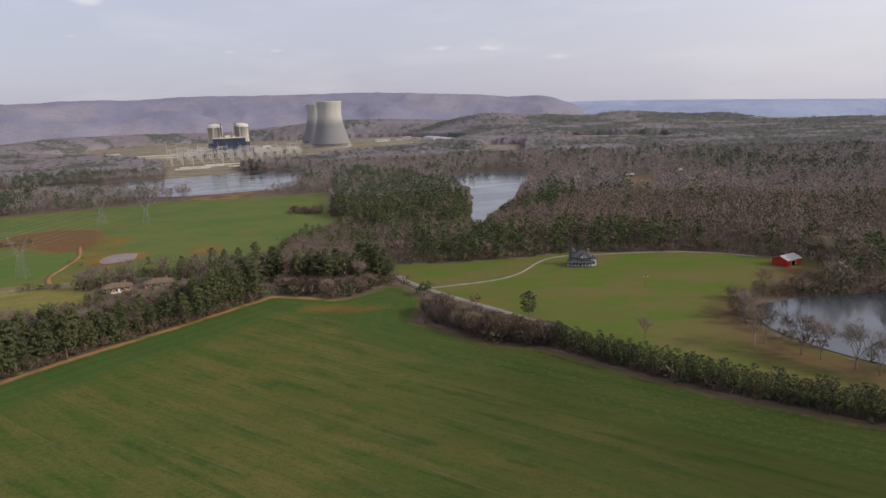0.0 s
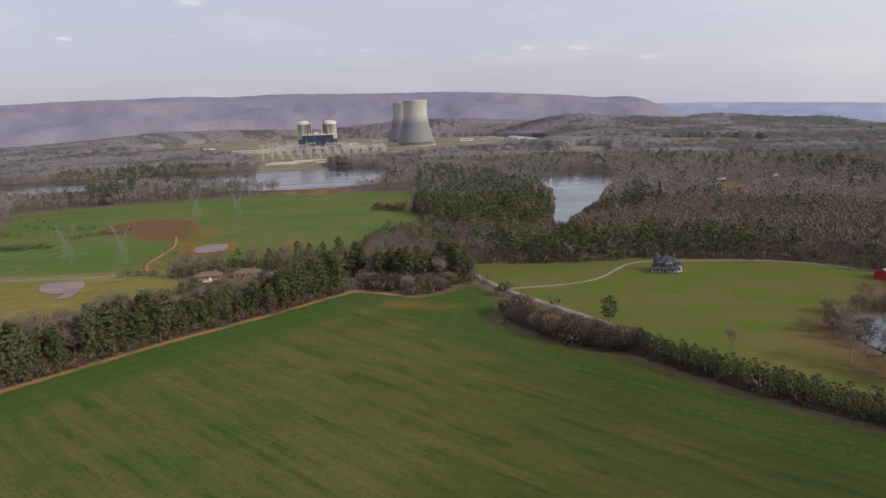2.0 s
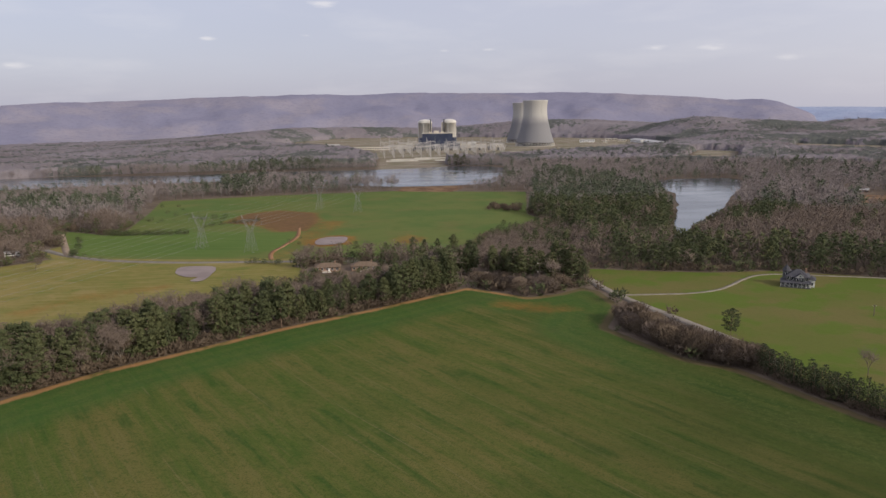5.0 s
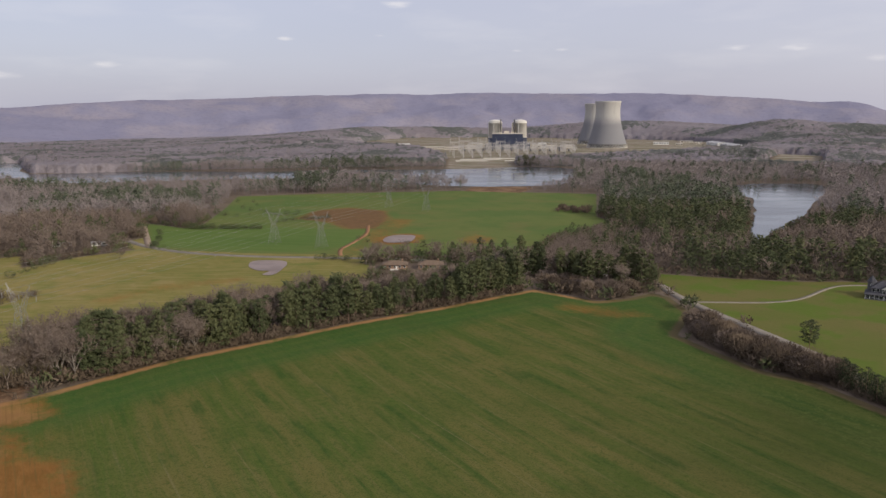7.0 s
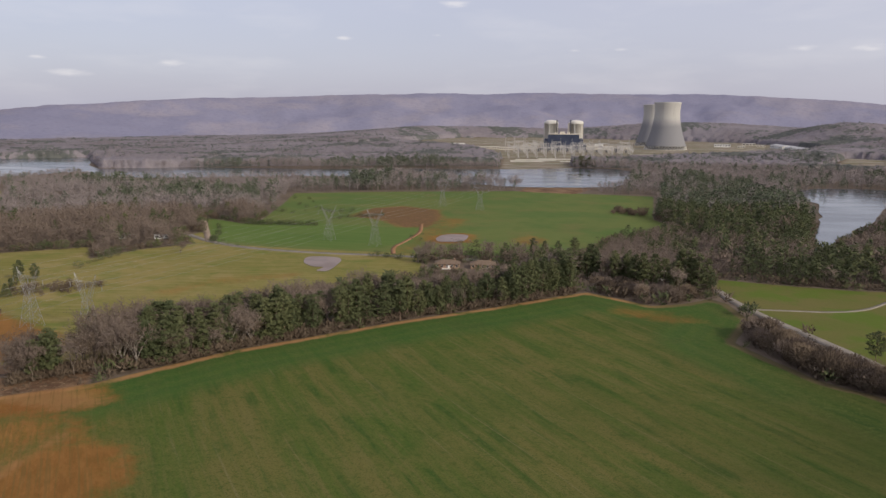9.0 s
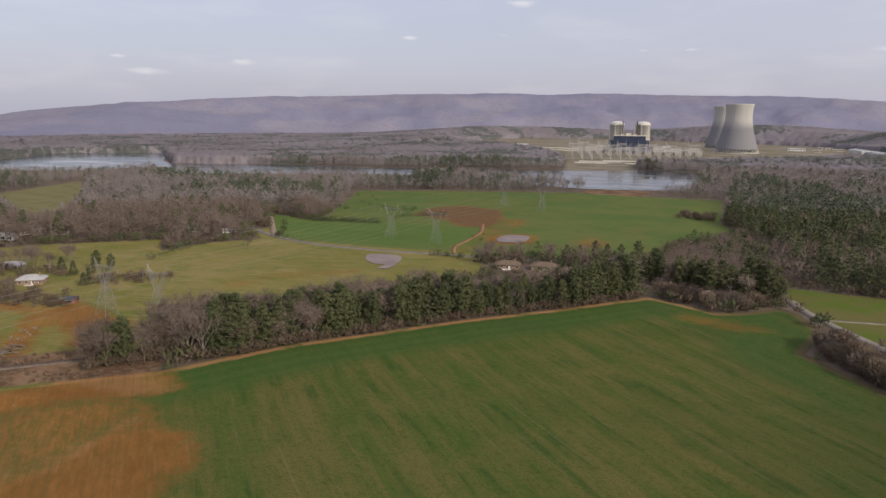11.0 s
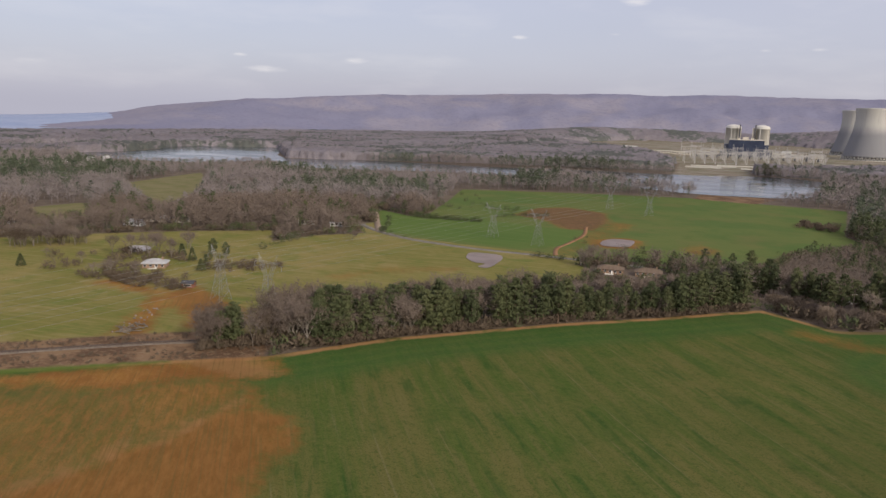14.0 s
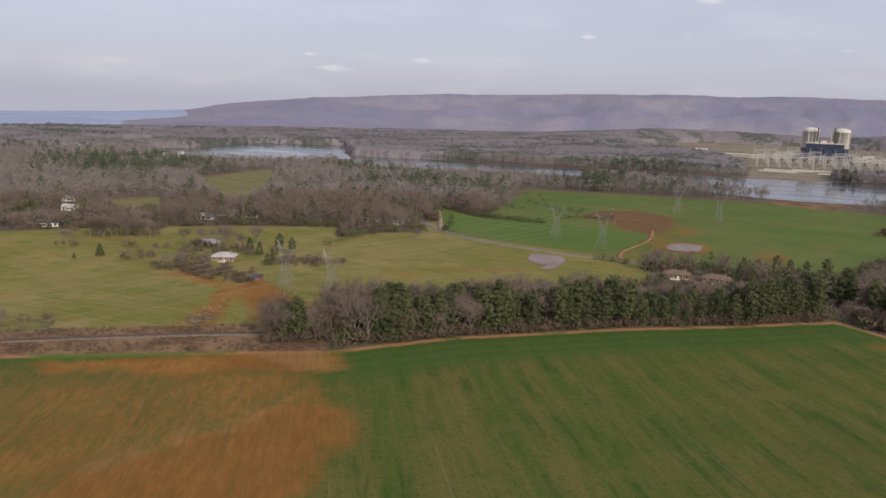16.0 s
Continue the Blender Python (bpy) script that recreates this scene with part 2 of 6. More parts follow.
DRIVEWAY = [(-14, 377), (1, 382), (23, 390), (39, 404), (54, 433), (64, 445), (78, 450), (95, 450), (131, 450), (160, 442), (184, 424)]
ROADSIDE = [(-430, 410), (-394, 396), (-349, 386), (-296, 392), (-253, 403), (-218, 410), (-212, 446), (-253, 438), (-296, 428), (-349, 420), (-394, 422), (-430, 442)]
SHORE_FIELD = [(-316, 880), (-242, 886), (-240, 1000), (-330, 958)]
SHORE_PLANT = [(-470, 1215), (-370, 1310), (-463, 1600), (-600, 1560)]
OPENINGS = [ROADSIDE, SHORE_FIELD, SHORE_PLANT, CROP, LAWN, GREEN, PASTURE, MEADOW, GLADE, PLANT_YARD, FAR_FIELD_A, FAR_FIELD_B, FAR_FIELD_C, FAR_FIELD_D, FAR_FIELD_E, FAR_FIELD_F, OPEN_FARMS,
            VERGE, RIVER, INLET, CREEK, FARM_POND]


def height(x, y):
    """The lie of the land: flat fields, the plant's terrace, low hills towards the ridges."""
    x, y = np.asarray(x, float), np.asarray(y, float)
    d = np.hypot(x, y)
    z = 9.0 * smooth(1480, 1800, y) * smooth(-1700, -1300, x) * smooth(500, 100, x)
    hills = np.zeros(x.shape)
    for cx, cy, h, s in ((-210, 3300, 40, 260), (500, 2900, 30, 420), (420, 2400, 10, 220),
                         (169, 2845, 38, 125), (431, 2817, 20, 90), (680, 2768, 30, 95), (848, 2721, 16, 80), (1017, 2662, 26, 90), (1360, 2505, 9, 120), (640, 2250, 9, 120), (950, 2050, 7, 120),
                         (-520, 3200, 30, 200), (-900, 3100, 32, 220), (-1250, 2980, 32, 230), (-1620, 2850, 28, 260), (-1500, 2350, 16, 200)):
        hills = hills + h * np.exp(-((x - cx) ** 2 + (y - cy) ** 2) / (2 * s * s))
    hills = hills * smooth(-10, 170, -signed(PLANT_YARD, x, y))
    return (z + hills) * smooth(1350, 1700, d)


# ---- materials ----
def nodes_of(name, rough=0.9, metal=0.0, spec=0.3):
    mat = bpy.data.materials.new(name)
    mat.use_nodes = True
    nt = mat.node_tree
    bsdf = nt.nodes["Principled BSDF"]
    bsdf.inputs["Roughness"].default_value = rough
    bsdf.inputs["Metallic"].default_value = metal
    bsdf.inputs["Specular IOR Level"].default_value = spec
    return mat, nt, bsdf


def noise_node(nt, scale, detail=4.0, rough=0.6, vector=None):
    n = nt.nodes.new("ShaderNodeTexNoise")
    n.inputs["Scale"].default_value = scale
    n.inputs["Detail"].default_value = detail
    n.inputs["Roughness"].default_value = rough
    if vector is not None:
        nt.links.new(vector, n.inputs["Vector"])
    return n.outputs["Fac"]


def position(nt, turn=0.0, squeeze=(1, 1, 1)):
    g = nt.nodes.new("ShaderNodeNewGeometry")
    m = nt.nodes.new("ShaderNodeMapping")
    m.vector_type = "TEXTURE"
    m.inputs["Rotation"].default_value = (0, 0, radians(turn))
    m.inputs["Scale"].default_value = [1 / q for q in squeeze]
    nt.links.new(g.outputs["Position"], m.inputs["Vector"])
    return m.outputs["Vector"]


def local(nt):
    return nt.nodes.new("ShaderNodeTexCoord").outputs["Object"]


def mix(nt, fac, a, b):
    n = nt.nodes.new("ShaderNodeMixRGB")
    for sock, v in zip(n.inputs, (fac, a, b)):
        if hasattr(v, "is_linked"):
            nt.links.new(v, sock)
        elif isinstance(v, (int, float)):
            sock.default_value = v
        else:
            sock.default_value = (*v, 1.0)
    return n.outputs[0]


def calc(nt, op, a, b=0.0, clamp=False):
    n = nt.nodes.new("ShaderNodeMath")
    n.operation = op
    n.use_clamp = clamp
    for sock, v in zip(n.inputs, (a, b)):
        if hasattr(v, "is_linked"):
            nt.links.new(v, sock)
        else:
            sock.default_value = v
    return n.outputs[0]


def span(nt, value, lo, hi):
    n = nt.nodes.new("ShaderNodeMapRange")
    n.interpolation_type = "SMOOTHSTEP"
    n.inputs["From Min"].default_value = lo
    n.inputs["From Max"].default_value = hi
    nt.links.new(value, n.inputs["Value"])
    return n.outputs["Result"]


def attribute(nt, name):
    n = nt.nodes.new("ShaderNodeAttribute")
    n.attribute_name = name
    return n.outputs["Fac"]


def bump(nt, bsdf, value, strength, distance):
    b = nt.nodes.new("ShaderNodeBump")
    b.inputs["Strength"].default_value = strength
    b.inputs["Distance"].default_value = distance
    nt.links.new(value, b.inputs["Height"])
    nt.links.new(b.outputs[0], bsdf.inputs["Normal"])


def two_tone(name, a, b, scale, rough=0.85, fine=6.0, metal=0.0, spec=0.15, relief=0.02):
    """A surface of two colours at a broad and a fine scale."""
    mat, nt, bsdf = nodes_of(name, rough, metal, spec)
    v = local(nt)
    broad = span(nt, noise_node(nt, scale, 4, 0.6, v), 0.35, 0.65)
    grain = noise_node(nt, scale * fine, 3, 0.6, v)
    c = mix(nt, broad, a, b)
    c = mix(nt, calc(nt, "MULTIPLY", span(nt, grain, 0.5, 0.8), 0.35), c, [q * 0.6 for q in a])
    nt.links.new(c, bsdf.inputs["Base Color"])
    if relief:
        bump(nt, bsdf, grain, 0.5, relief)
    return mat


def make_ground_material():
    mat, nt, bsdf = nodes_of("land", 0.95, 0, 0.04)
    p = position(nt)
    ragged = calc(nt, "MULTIPLY", calc(nt, "SUBTRACT", noise_node(nt, 0.12, 5, 0.65, p), 0.5), 14.0)
    broad = noise_node(nt, 0.012, 5, 0.6, p)
    middle = noise_node(nt, 0.05, 5, 0.65, p)
    fine = noise_node(nt, 0.6, 4, 0.7, p)

    def inside(name, soft=1.5, wobble=0.3):
        d = calc(nt, "ADD", attribute(nt, name), calc(nt, "MULTIPLY", ragged, wobble))
        return span(nt, d, -soft, soft)

    # woodland floor
    c = mix(nt, span(nt, middle, 0.35, 0.65), (0.115, 0.088, 0.066), (0.16, 0.126, 0.096))
    # old pasture
    grass = mix(nt, span(nt, broad, 0.4, 0.62), (0.165, 0.152, 0.042), (0.225, 0.182, 0.064))
    grass = mix(nt, calc(nt, "MULTIPLY", span(nt, middle, 0.46, 0.68), 0.75), grass, (0.115, 0.14, 0.03))
    mown = noise_node(nt, 0.25, 3, 0.6, position(nt, 24, (0.12, 1.6, 1)))
    grass = mix(nt, calc(nt, "MULTIPLY", span(nt, noise_node(nt, 0.3, 5, 0.75, p), 0.5, 0.64), 0.4), grass, (0.10, 0.10, 0.03))
    grass = mix(nt, calc(nt, "MULTIPLY", span(nt, noise_node(nt, 0.035, 4, 0.6, p), 0.55, 0.66), 0.6), grass, (0.26, 0.20, 0.085))
    grass = mix(nt, calc(nt, "MULTIPLY", span(nt, mown, 0.46, 0.66), 0.55), grass, (0.25, 0.205, 0.09))
    c = mix(nt, inside("pasture"), c, grass)
    c = mix(nt, inside("stubble"), c, mix(nt, span(nt, middle, 0.4, 0.62), (0.185, 0.16, 0.08), (0.15, 0.142, 0.06)))
    # the lawn round the big house: yellower, with lush and bare places
    lawn = mix(nt, span(nt, broad, 0.36, 0.6), (0.106, 0.12, 0.03), (0.134, 0.12, 0.042))
    lush = span(nt, calc(nt, "ADD", noise_node(nt, 0.03, 4, 0.6, p), calc(nt, "MULTIPLY", fine, 0.08)), 0.5, 0.63)
    lawn = mix(nt, calc(nt, "MULTIPLY", lush, 0.75), lawn, (0.085, 0.13, 0.02))
    lawn = mix(nt, calc(nt, "MULTIPLY", span(nt, fine, 0.5, 0.7), 0.35), lawn, (0.085, 0.08, 0.03))
    lawn = mix(nt, calc(nt, "MULTIPLY", inside("lawn_bare", 12, 1.4), 0.92), lawn, mix(nt, span(nt, middle, 0.42, 0.62), (0.082, 0.054, 0.032), (0.135, 0.088, 0.046)))
    c = mix(nt, inside("lawn"), c, lawn)
    # the winter wheat beyond the road
    green = mix(nt, span(nt, broad, 0.38, 0.6), (0.086, 0.128, 0.036), (0.116, 0.138, 0.042))
    green = mix(nt, calc(nt, "MULTIPLY", span(nt, noise_node(nt, 0.022, 5, 0.65, p), 0.5, 0.68), 0.5), green, (0.15, 0.128, 0.05))
    green = mix(nt, calc(nt, "MULTIPLY", span(nt, middle, 0.5, 0.68), 0.4), green, (0.06, 0.105, 0.024))
    drilled = noise_node(nt, 0.22, 3, 0.6, position(nt, 12, (0.05, 1.0, 1)))
    green = mix(nt, calc(nt, "MULTIPLY", span(nt, drilled, 0.5, 0.66), 0.35), green, (0.12, 0.15, 0.045))
    green = mix(nt, calc(nt, "MULTIPLY", inside("lush_field", 2.0, 0.4), 0.75), green, mix(nt, span(nt, drilled, 0.4, 0.62), (0.08, 0.134, 0.03), (0.104, 0.15, 0.04)))
    c = mix(nt, inside("green"), c, green)
    # the crop below the camera: drilled rows, lush bands, worn patches
    TURN_ROWS = -37.5
    rows = noise_node(nt, 0.7, 4, 0.6, position(nt, TURN_ROWS, (0.03, 1.0, 1)))
    drills = noise_node(nt, 2.2, 3, 0.6, position(nt, TURN_ROWS, (0.05, 1.0, 1)))
    grain = noise_node(nt, 1.6, 4, 0.75, p)
    bands = noise_node(nt, 0.09, 4, 0.6, position(nt, TURN_ROWS, (0.08, 1.0, 1)))
    streaks = noise_node(nt, 0.24, 3, 0.55, position(nt, TURN_ROWS - 1.5, (0.11, 1.0, 1)))
    crop = mix(nt, span(nt, bands, 0.38, 0.62), (0.072, 0.097, 0.021), (0.12, 0.108, 0.033))
    crop = mix(nt, calc(nt, "MULTIPLY", span(nt, broad, 0.42, 0.62), 0.45), crop, (0.05, 0.092, 0.016))
    crop = mix(nt, calc(nt, "MULTIPLY", span(nt, middle, 0.48, 0.7), 0.4), crop, (0.122, 0.106, 0.034))
    crop = mix(nt, calc(nt, "MULTIPLY", calc(nt, "MULTIPLY", span(nt, streaks, 0.5, 0.68), span(nt, middle, 0.62, 0.42)), 0.75), crop, (0.030, 0.068, 0.014))
    crop = mix(nt, calc(nt, "MULTIPLY", span(nt, streaks, 0.46, 0.34), 0.4), crop, (0.135, 0.115, 0.042))
    crop = mix(nt, calc(nt, "MULTIPLY", span(nt, rows, 0.52, 0.7), 0.35), crop, (0.13, 0.108, 0.042))
    crop = mix(nt, calc(nt, "MULTIPLY", span(nt, drills, 0.5, 0.68), 0.3), crop, (0.115, 0.105, 0.04))
    across = nt.nodes.new("ShaderNodeSeparateXYZ")
    nt.links.new(position(nt, TURN_ROWS), across.inputs[0])
    drift = calc(nt, "ADD", across.outputs["Y"], calc(nt, "MULTIPLY", noise_node(nt, 0.012, 1, 0.5, p), 6.0))
    broken = span(nt, noise_node(nt, 0.06, 3, 0.6, position(nt, TURN_ROWS, (0.25, 1.0, 1))), 0.46, 0.62)
    for gap, width, amount in ((2.6, 0.8, 0.16), (9.7, 0.975, 0.5)):
        line = calc(nt, "SINE", calc(nt, "MULTIPLY", drift, 6.2832 / gap))
        line = calc(nt, "MULTIPLY", span(nt, line, width, 1.0), broken)
        crop = mix(nt, calc(nt, "MULTIPLY", line, amount), crop, (0.17, 0.145, 0.07))
    crop = mix(nt, calc(nt, "MULTIPLY", span(nt, grain, 0.48, 0.62), 0.5), crop, (0.028, 0.044, 0.010))
    tufts = noise_node(nt, 0.45, 5, 0.8, p)
    crop = mix(nt, calc(nt, "MULTIPLY", span(nt, tufts, 0.53, 0.62), 0.4), crop, (0.115, 0.115, 0.035))
    crop = mix(nt, calc(nt, "MULTIPLY", span(nt, tufts, 0.47, 0.38), 0.5), crop, (0.034, 0.062, 0.012))
    # the eastern crop is darkened: cloud shade painted into its colour
    east = span(nt, calc(nt, "ADD", attribute(nt, "east"), calc(nt, "MULTIPLY", calc(nt, "SUBTRACT", broad, 0.5), 260.0)), -100, 100)
    crop = mix(nt, calc(nt, "MULTIPLY", east, 0.84), crop, mix(nt, span(nt, streaks, 0.4, 0.66), (0.044, 0.054, 0.014), (0.029, 0.045, 0.011)))
    # the headland, driven round along the edge
    rim_at = calc(nt, "ADD", attribute(nt, "crop"), calc(nt, "MULTIPLY", ragged, 0.35))
    rim = span(nt, rim_at, 38, 24)
    passes = calc(nt, "SINE", calc(nt, "MULTIPLY", rim_at, 6.2832 / 8.5))
    rim_tone = mix(nt, span(nt, passes, -0.6, 1.0), (0.040, 0.088, 0.021), (0.052, 0.098, 0.022))
    rim_tone = mix(nt, calc(nt, "MULTIPLY", span(nt, middle, 0.5, 0.66), 0.4), rim_tone, (0.036, 0.062, 0.018))
    crop = mix(nt, calc(nt, "MULTIPLY", rim, calc(nt, "ADD", 0.15, calc(nt, "MULTIPLY", span(nt, attribute(nt, "east"), 30, -60), 0.58))), crop, rim_tone)
    crop = mix(nt, calc(nt, "MULTIPLY", calc(nt, "MULTIPLY", rim, span(nt, tufts, 0.5, 0.62)), 0.4), crop, (0.095, 0.105, 0.032))
    crop = mix(nt, calc(nt, "MULTIPLY", calc(nt, "MULTIPLY", rim, span(nt, grain, 0.5, 0.62)), 0.35), crop, (0.028, 0.05, 0.012))
    c = mix(nt, inside("crop", 0.8, 0.12), c, crop)
    # a strip of bare red earth along the edge of the crop
    edge = calc(nt, "MULTIPLY", span(nt, calc(nt, "ADD", attribute(nt, "crop"), calc(nt, "MULTIPLY", ragged, 0.25)), 5.0, 2.4), inside("crop", 0.8, 0.12))
    west = span(nt, attribute(nt, "east"), -30, -80)
    c = mix(nt, calc(nt, "MULTIPLY", calc(nt, "MULTIPLY", edge, west), span(nt, middle, 0.3, 0.5)), c, (0.30, 0.17, 0.075))
    c = mix(nt, calc(nt, "MULTIPLY", calc(nt, "MULTIPLY", edge, calc(nt, "SUBTRACT", 1.0, west)), 0.7), c, (0.13, 0.09, 0.055))
    # open red soil
    clod = noise_node(nt, 0.35, 6, 0.75, position(nt, TURN_ROWS, (0.3, 1.0, 1)))
    soil = mix(nt, span(nt, clod, 0.35, 0.7), (0.27, 0.118, 0.03), (0.32, 0.155, 0.048))
    soil = mix(nt, calc(nt, "MULTIPLY", span(nt, middle, 0.52, 0.66), 0.8), soil, (0.15, 0.12, 0.03))
    soil = mix(nt, calc(nt, "MULTIPLY", span(nt, noise_node(nt, 0.03, 4, 0.65, p), 0.42, 0.6), 0.75), soil, (0.185, 0.066, 0.02))
    soil = mix(nt, calc(nt, "MULTIPLY", span(nt, grain, 0.48, 0.64), 0.4), soil, (0.13, 0.055, 0.018))
    soil = mix(nt, calc(nt, "MULTIPLY", span(nt, tufts, 0.55, 0.66), 0.2), soil, (0.33, 0.20, 0.09))
    soil = mix(nt, calc(nt, "MULTIPLY", inside("dark_soil", 5.0, 1.2), 0.88), soil, mix(nt, span(nt, clod, 0.35, 0.7), (0.172, 0.074, 0.021), (0.245, 0.114, 0.034)))
    soil = mix(nt, calc(nt, "MULTIPLY", inside("rust", 6.0, 1.0), 0.6), soil, (0.20, 0.078, 0.026))
    soil = mix(nt, calc(nt, "MULTIPLY", inside("pale_soil", 3.5, 1.0), 0.5), soil, (0.31, 0.175, 0.08))
    soil = mix(nt, calc(nt, "MULTIPLY", inside("burnt", 9.0, 1.8), 0.85), soil, mix(nt, span(nt, clod, 0.35, 0.65), (0.105, 0.052, 0.036), (0.17, 0.085, 0.055)))
    ruts = noise_node(nt, 1.1, 3, 0.6, position(nt, TURN_ROWS, (0.025, 1.0, 1)))
    soil = mix(nt, calc(nt, "MULTIPLY", span(nt, ruts, 0.5, 0.64), 0.55), soil, (0.135, 0.085, 0.028))
    thin = calc(nt, "MULTIPLY", inside("thin", 14.0, 2.0), calc(nt, "ADD", calc(nt, "MULTIPLY", span(nt, clod, 0.4, 0.65), 0.45), 0.25))
    c = mix(nt, thin, c, (0.20, 0.105, 0.035))
    half = calc(nt, "MULTIPLY", inside("half_soil", 7.0, 1.5), calc(nt, "ADD", calc(nt, "MULTIPLY", span(nt, broad, 0.36, 0.6), 0.38), calc(nt, "MULTIPLY", span(nt, clod, 0.3, 0.7), 0.36)))
    c = mix(nt, half, c, soil)
    c = mix(nt, calc(nt, "MULTIPLY", inside("soil", 5.0, 1.5), 0.82), c, soil)
    c = mix(nt, calc(nt, "MULTIPLY", inside("lush", 2.5, 0.5), 0.85), c, (0.075, 0.125, 0.022))
    # tan yards and cleared ground
    yard = mix(nt, span(nt, noise_node(nt, 0.02, 5, 0.65, p), 0.4, 0.62), (0.25, 0.21, 0.16), (0.165, 0.155, 0.095))
    lanes = noise_node(nt, 0.05, 4, 0.7, position(nt, 14, (0.12, 1.0, 1)))
    yard = mix(nt, calc(nt, "MULTIPLY", span(nt, lanes, 0.48, 0.6), 0.6), yard, (0.15, 0.115, 0.085))
    yard = mix(nt, calc(nt, "MULTIPLY", span(nt, lanes, 0.44, 0.36), 0.7), yard, (0.34, 0.315, 0.27))
    c = mix(nt, inside("yard", 6, 1.0), c, yard)
    # brown verge of the railway
    verge = mix(nt, span(nt, middle, 0.4, 0.6), (0.215, 0.135, 0.078), (0.105, 0.062, 0.038))
    verge = mix(nt, calc(nt, "MULTIPLY", span(nt, tufts, 0.5, 0.62), 0.6), verge, (0.25, 0.18, 0.11))
    c = mix(nt, inside("verge", 2.0, 0.4), c, verge)
    nt.links.new(c, bsdf.inputs["Base Color"])
    bump(nt, bsdf, calc(nt, "ADD", calc(nt, "MULTIPLY", fine, 0.4), calc(nt, "MULTIPLY", rows, 0.6)), 0.6, 0.4)
    return mat


def water_material():
    mat, nt, bsdf = nodes_of("water", 0.08, 0, 0.5)
    p = position(nt)
    c = mix(nt, span(nt, noise_node(nt, 0.01, 4, 0.6, p), 0.4, 0.6), (0.03, 0.04, 0.045), (0.05, 0.055, 0.06))
    nt.links.new(c, bsdf.inputs["Base Color"])
    wind = noise_node(nt, 0.02, 3, 0.6, position(nt, 20, (0.4, 1.0, 1)))
    rough = nt.nodes.new("ShaderNodeMapRange")
    rough.inputs["From Min"].default_value = 0.38
    rough.inputs["From Max"].default_value = 0.62
    rough.inputs["To Min"].default_value = 0.07
    rough.inputs["To Max"].default_value = 0.2
    nt.links.new(wind, rough.inputs["Value"])
    nt.links.new(rough.outputs[0], bsdf.inputs["Roughness"])
    bump(nt, bsdf, noise_node(nt, 0.7, 3, 0.6, p), 0.004, 0.1)
    return mat


def pond_material():
    mat, nt, bsdf = nodes_of("muddy_water", 0.35, 0, 0.05)
    p = position(nt)
    c = mix(nt, span(nt, noise_node(nt, 0.05, 3, 0.6, p), 0.4, 0.6), (0.19, 0.142, 0.12), (0.24, 0.185, 0.16))
    nt.links.new(c, bsdf.inputs["Base Color"])
    bump(nt, bsdf, noise_node(nt, 1.2, 2, 0.6, p), 0.06, 0.2)
    return mat


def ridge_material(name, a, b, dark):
    # wooded slopes whose colours already hold the haze of distance
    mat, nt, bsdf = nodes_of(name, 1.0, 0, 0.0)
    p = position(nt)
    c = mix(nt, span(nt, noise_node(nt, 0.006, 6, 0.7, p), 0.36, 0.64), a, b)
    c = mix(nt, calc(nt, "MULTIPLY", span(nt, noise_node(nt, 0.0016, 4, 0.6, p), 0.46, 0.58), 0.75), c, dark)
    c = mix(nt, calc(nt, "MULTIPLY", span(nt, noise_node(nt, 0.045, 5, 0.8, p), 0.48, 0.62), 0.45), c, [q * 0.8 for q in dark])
    nt.links.new(c, bsdf.inputs["Base Color"])
    bump(nt, bsdf, noise_node(nt, 0.03, 5, 0.75, p), 0.45, 9.0)
    return mat


def leaf_material(name, a, b, rough=0.8, scatter_up=0.4):
    """Twigs or needles: each tree its own tint, each spray its own shade."""
    mat, nt, bsdf = nodes_of(name, rough, 0, 0.2)
    info = nt.nodes.new("ShaderNodeObjectInfo")
    g = nt.nodes.new("ShaderNodeNewGeometry")
    t = calc(nt, "FRACT", calc(nt, "ADD", info.outputs["Random"], attribute(nt, "tint")))
    c = mix(nt, t, a, b)
    c = mix(nt, calc(nt, "MULTIPLY", g.outputs["Random Per Island"], 0.2), c, [q * 0.5 for q in a])
    nt.links.new(c, bsdf.inputs["Base Color"])
    # many fine twigs shade more evenly than one face
    up = mix(nt, scatter_up, g.outputs["Normal"], (0.25, -0.1, 0.95))
    nt.links.new(up, bsdf.inputs["Normal"])
    return mat


LAND = make_ground_material()
WATER = water_material()
MUDDY = pond_material()
TWIGS = leaf_material("bare_twigs", (0.12, 0.09, 0.07), (0.178, 0.138, 0.11), 0.8, 0.45)
REDTWIGS = leaf_material("budding_twigs", (0.086, 0.062, 0.042), (0.128, 0.096, 0.066))
DARK_NEEDLES = leaf_material("young_pine_needles", (0.034, 0.044, 0.02), (0.056, 0.066, 0.03), 0.8, 0.25)
# MID_ and FAR_ tones are cooled and paled: haze painted into the foliage
MID_TWIGS = leaf_material("hazed_mid_twigs", (0.15, 0.125, 0.116), (0.21, 0.178, 0.167), 0.8, 0.5)
MID_NEEDLES = leaf_material("hazed_mid_needles", (0.058, 0.073, 0.047), (0.092, 0.105, 0.066))
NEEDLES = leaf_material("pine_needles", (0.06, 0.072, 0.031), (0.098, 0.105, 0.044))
FAR_TWIGS = leaf_material("hazed_far_twigs", (0.205, 0.174, 0.172), (0.265, 0.23, 0.228), 0.8, 0.8)
FAR_NEEDLES = leaf_material("hazed_far_needles", (0.085, 0.098, 0.082), (0.12, 0.13, 0.105), 0.8, 0.75)
BARK = two_tone("bark", (0.13, 0.10, 0.08), (0.20, 0.165, 0.13), 1.2)
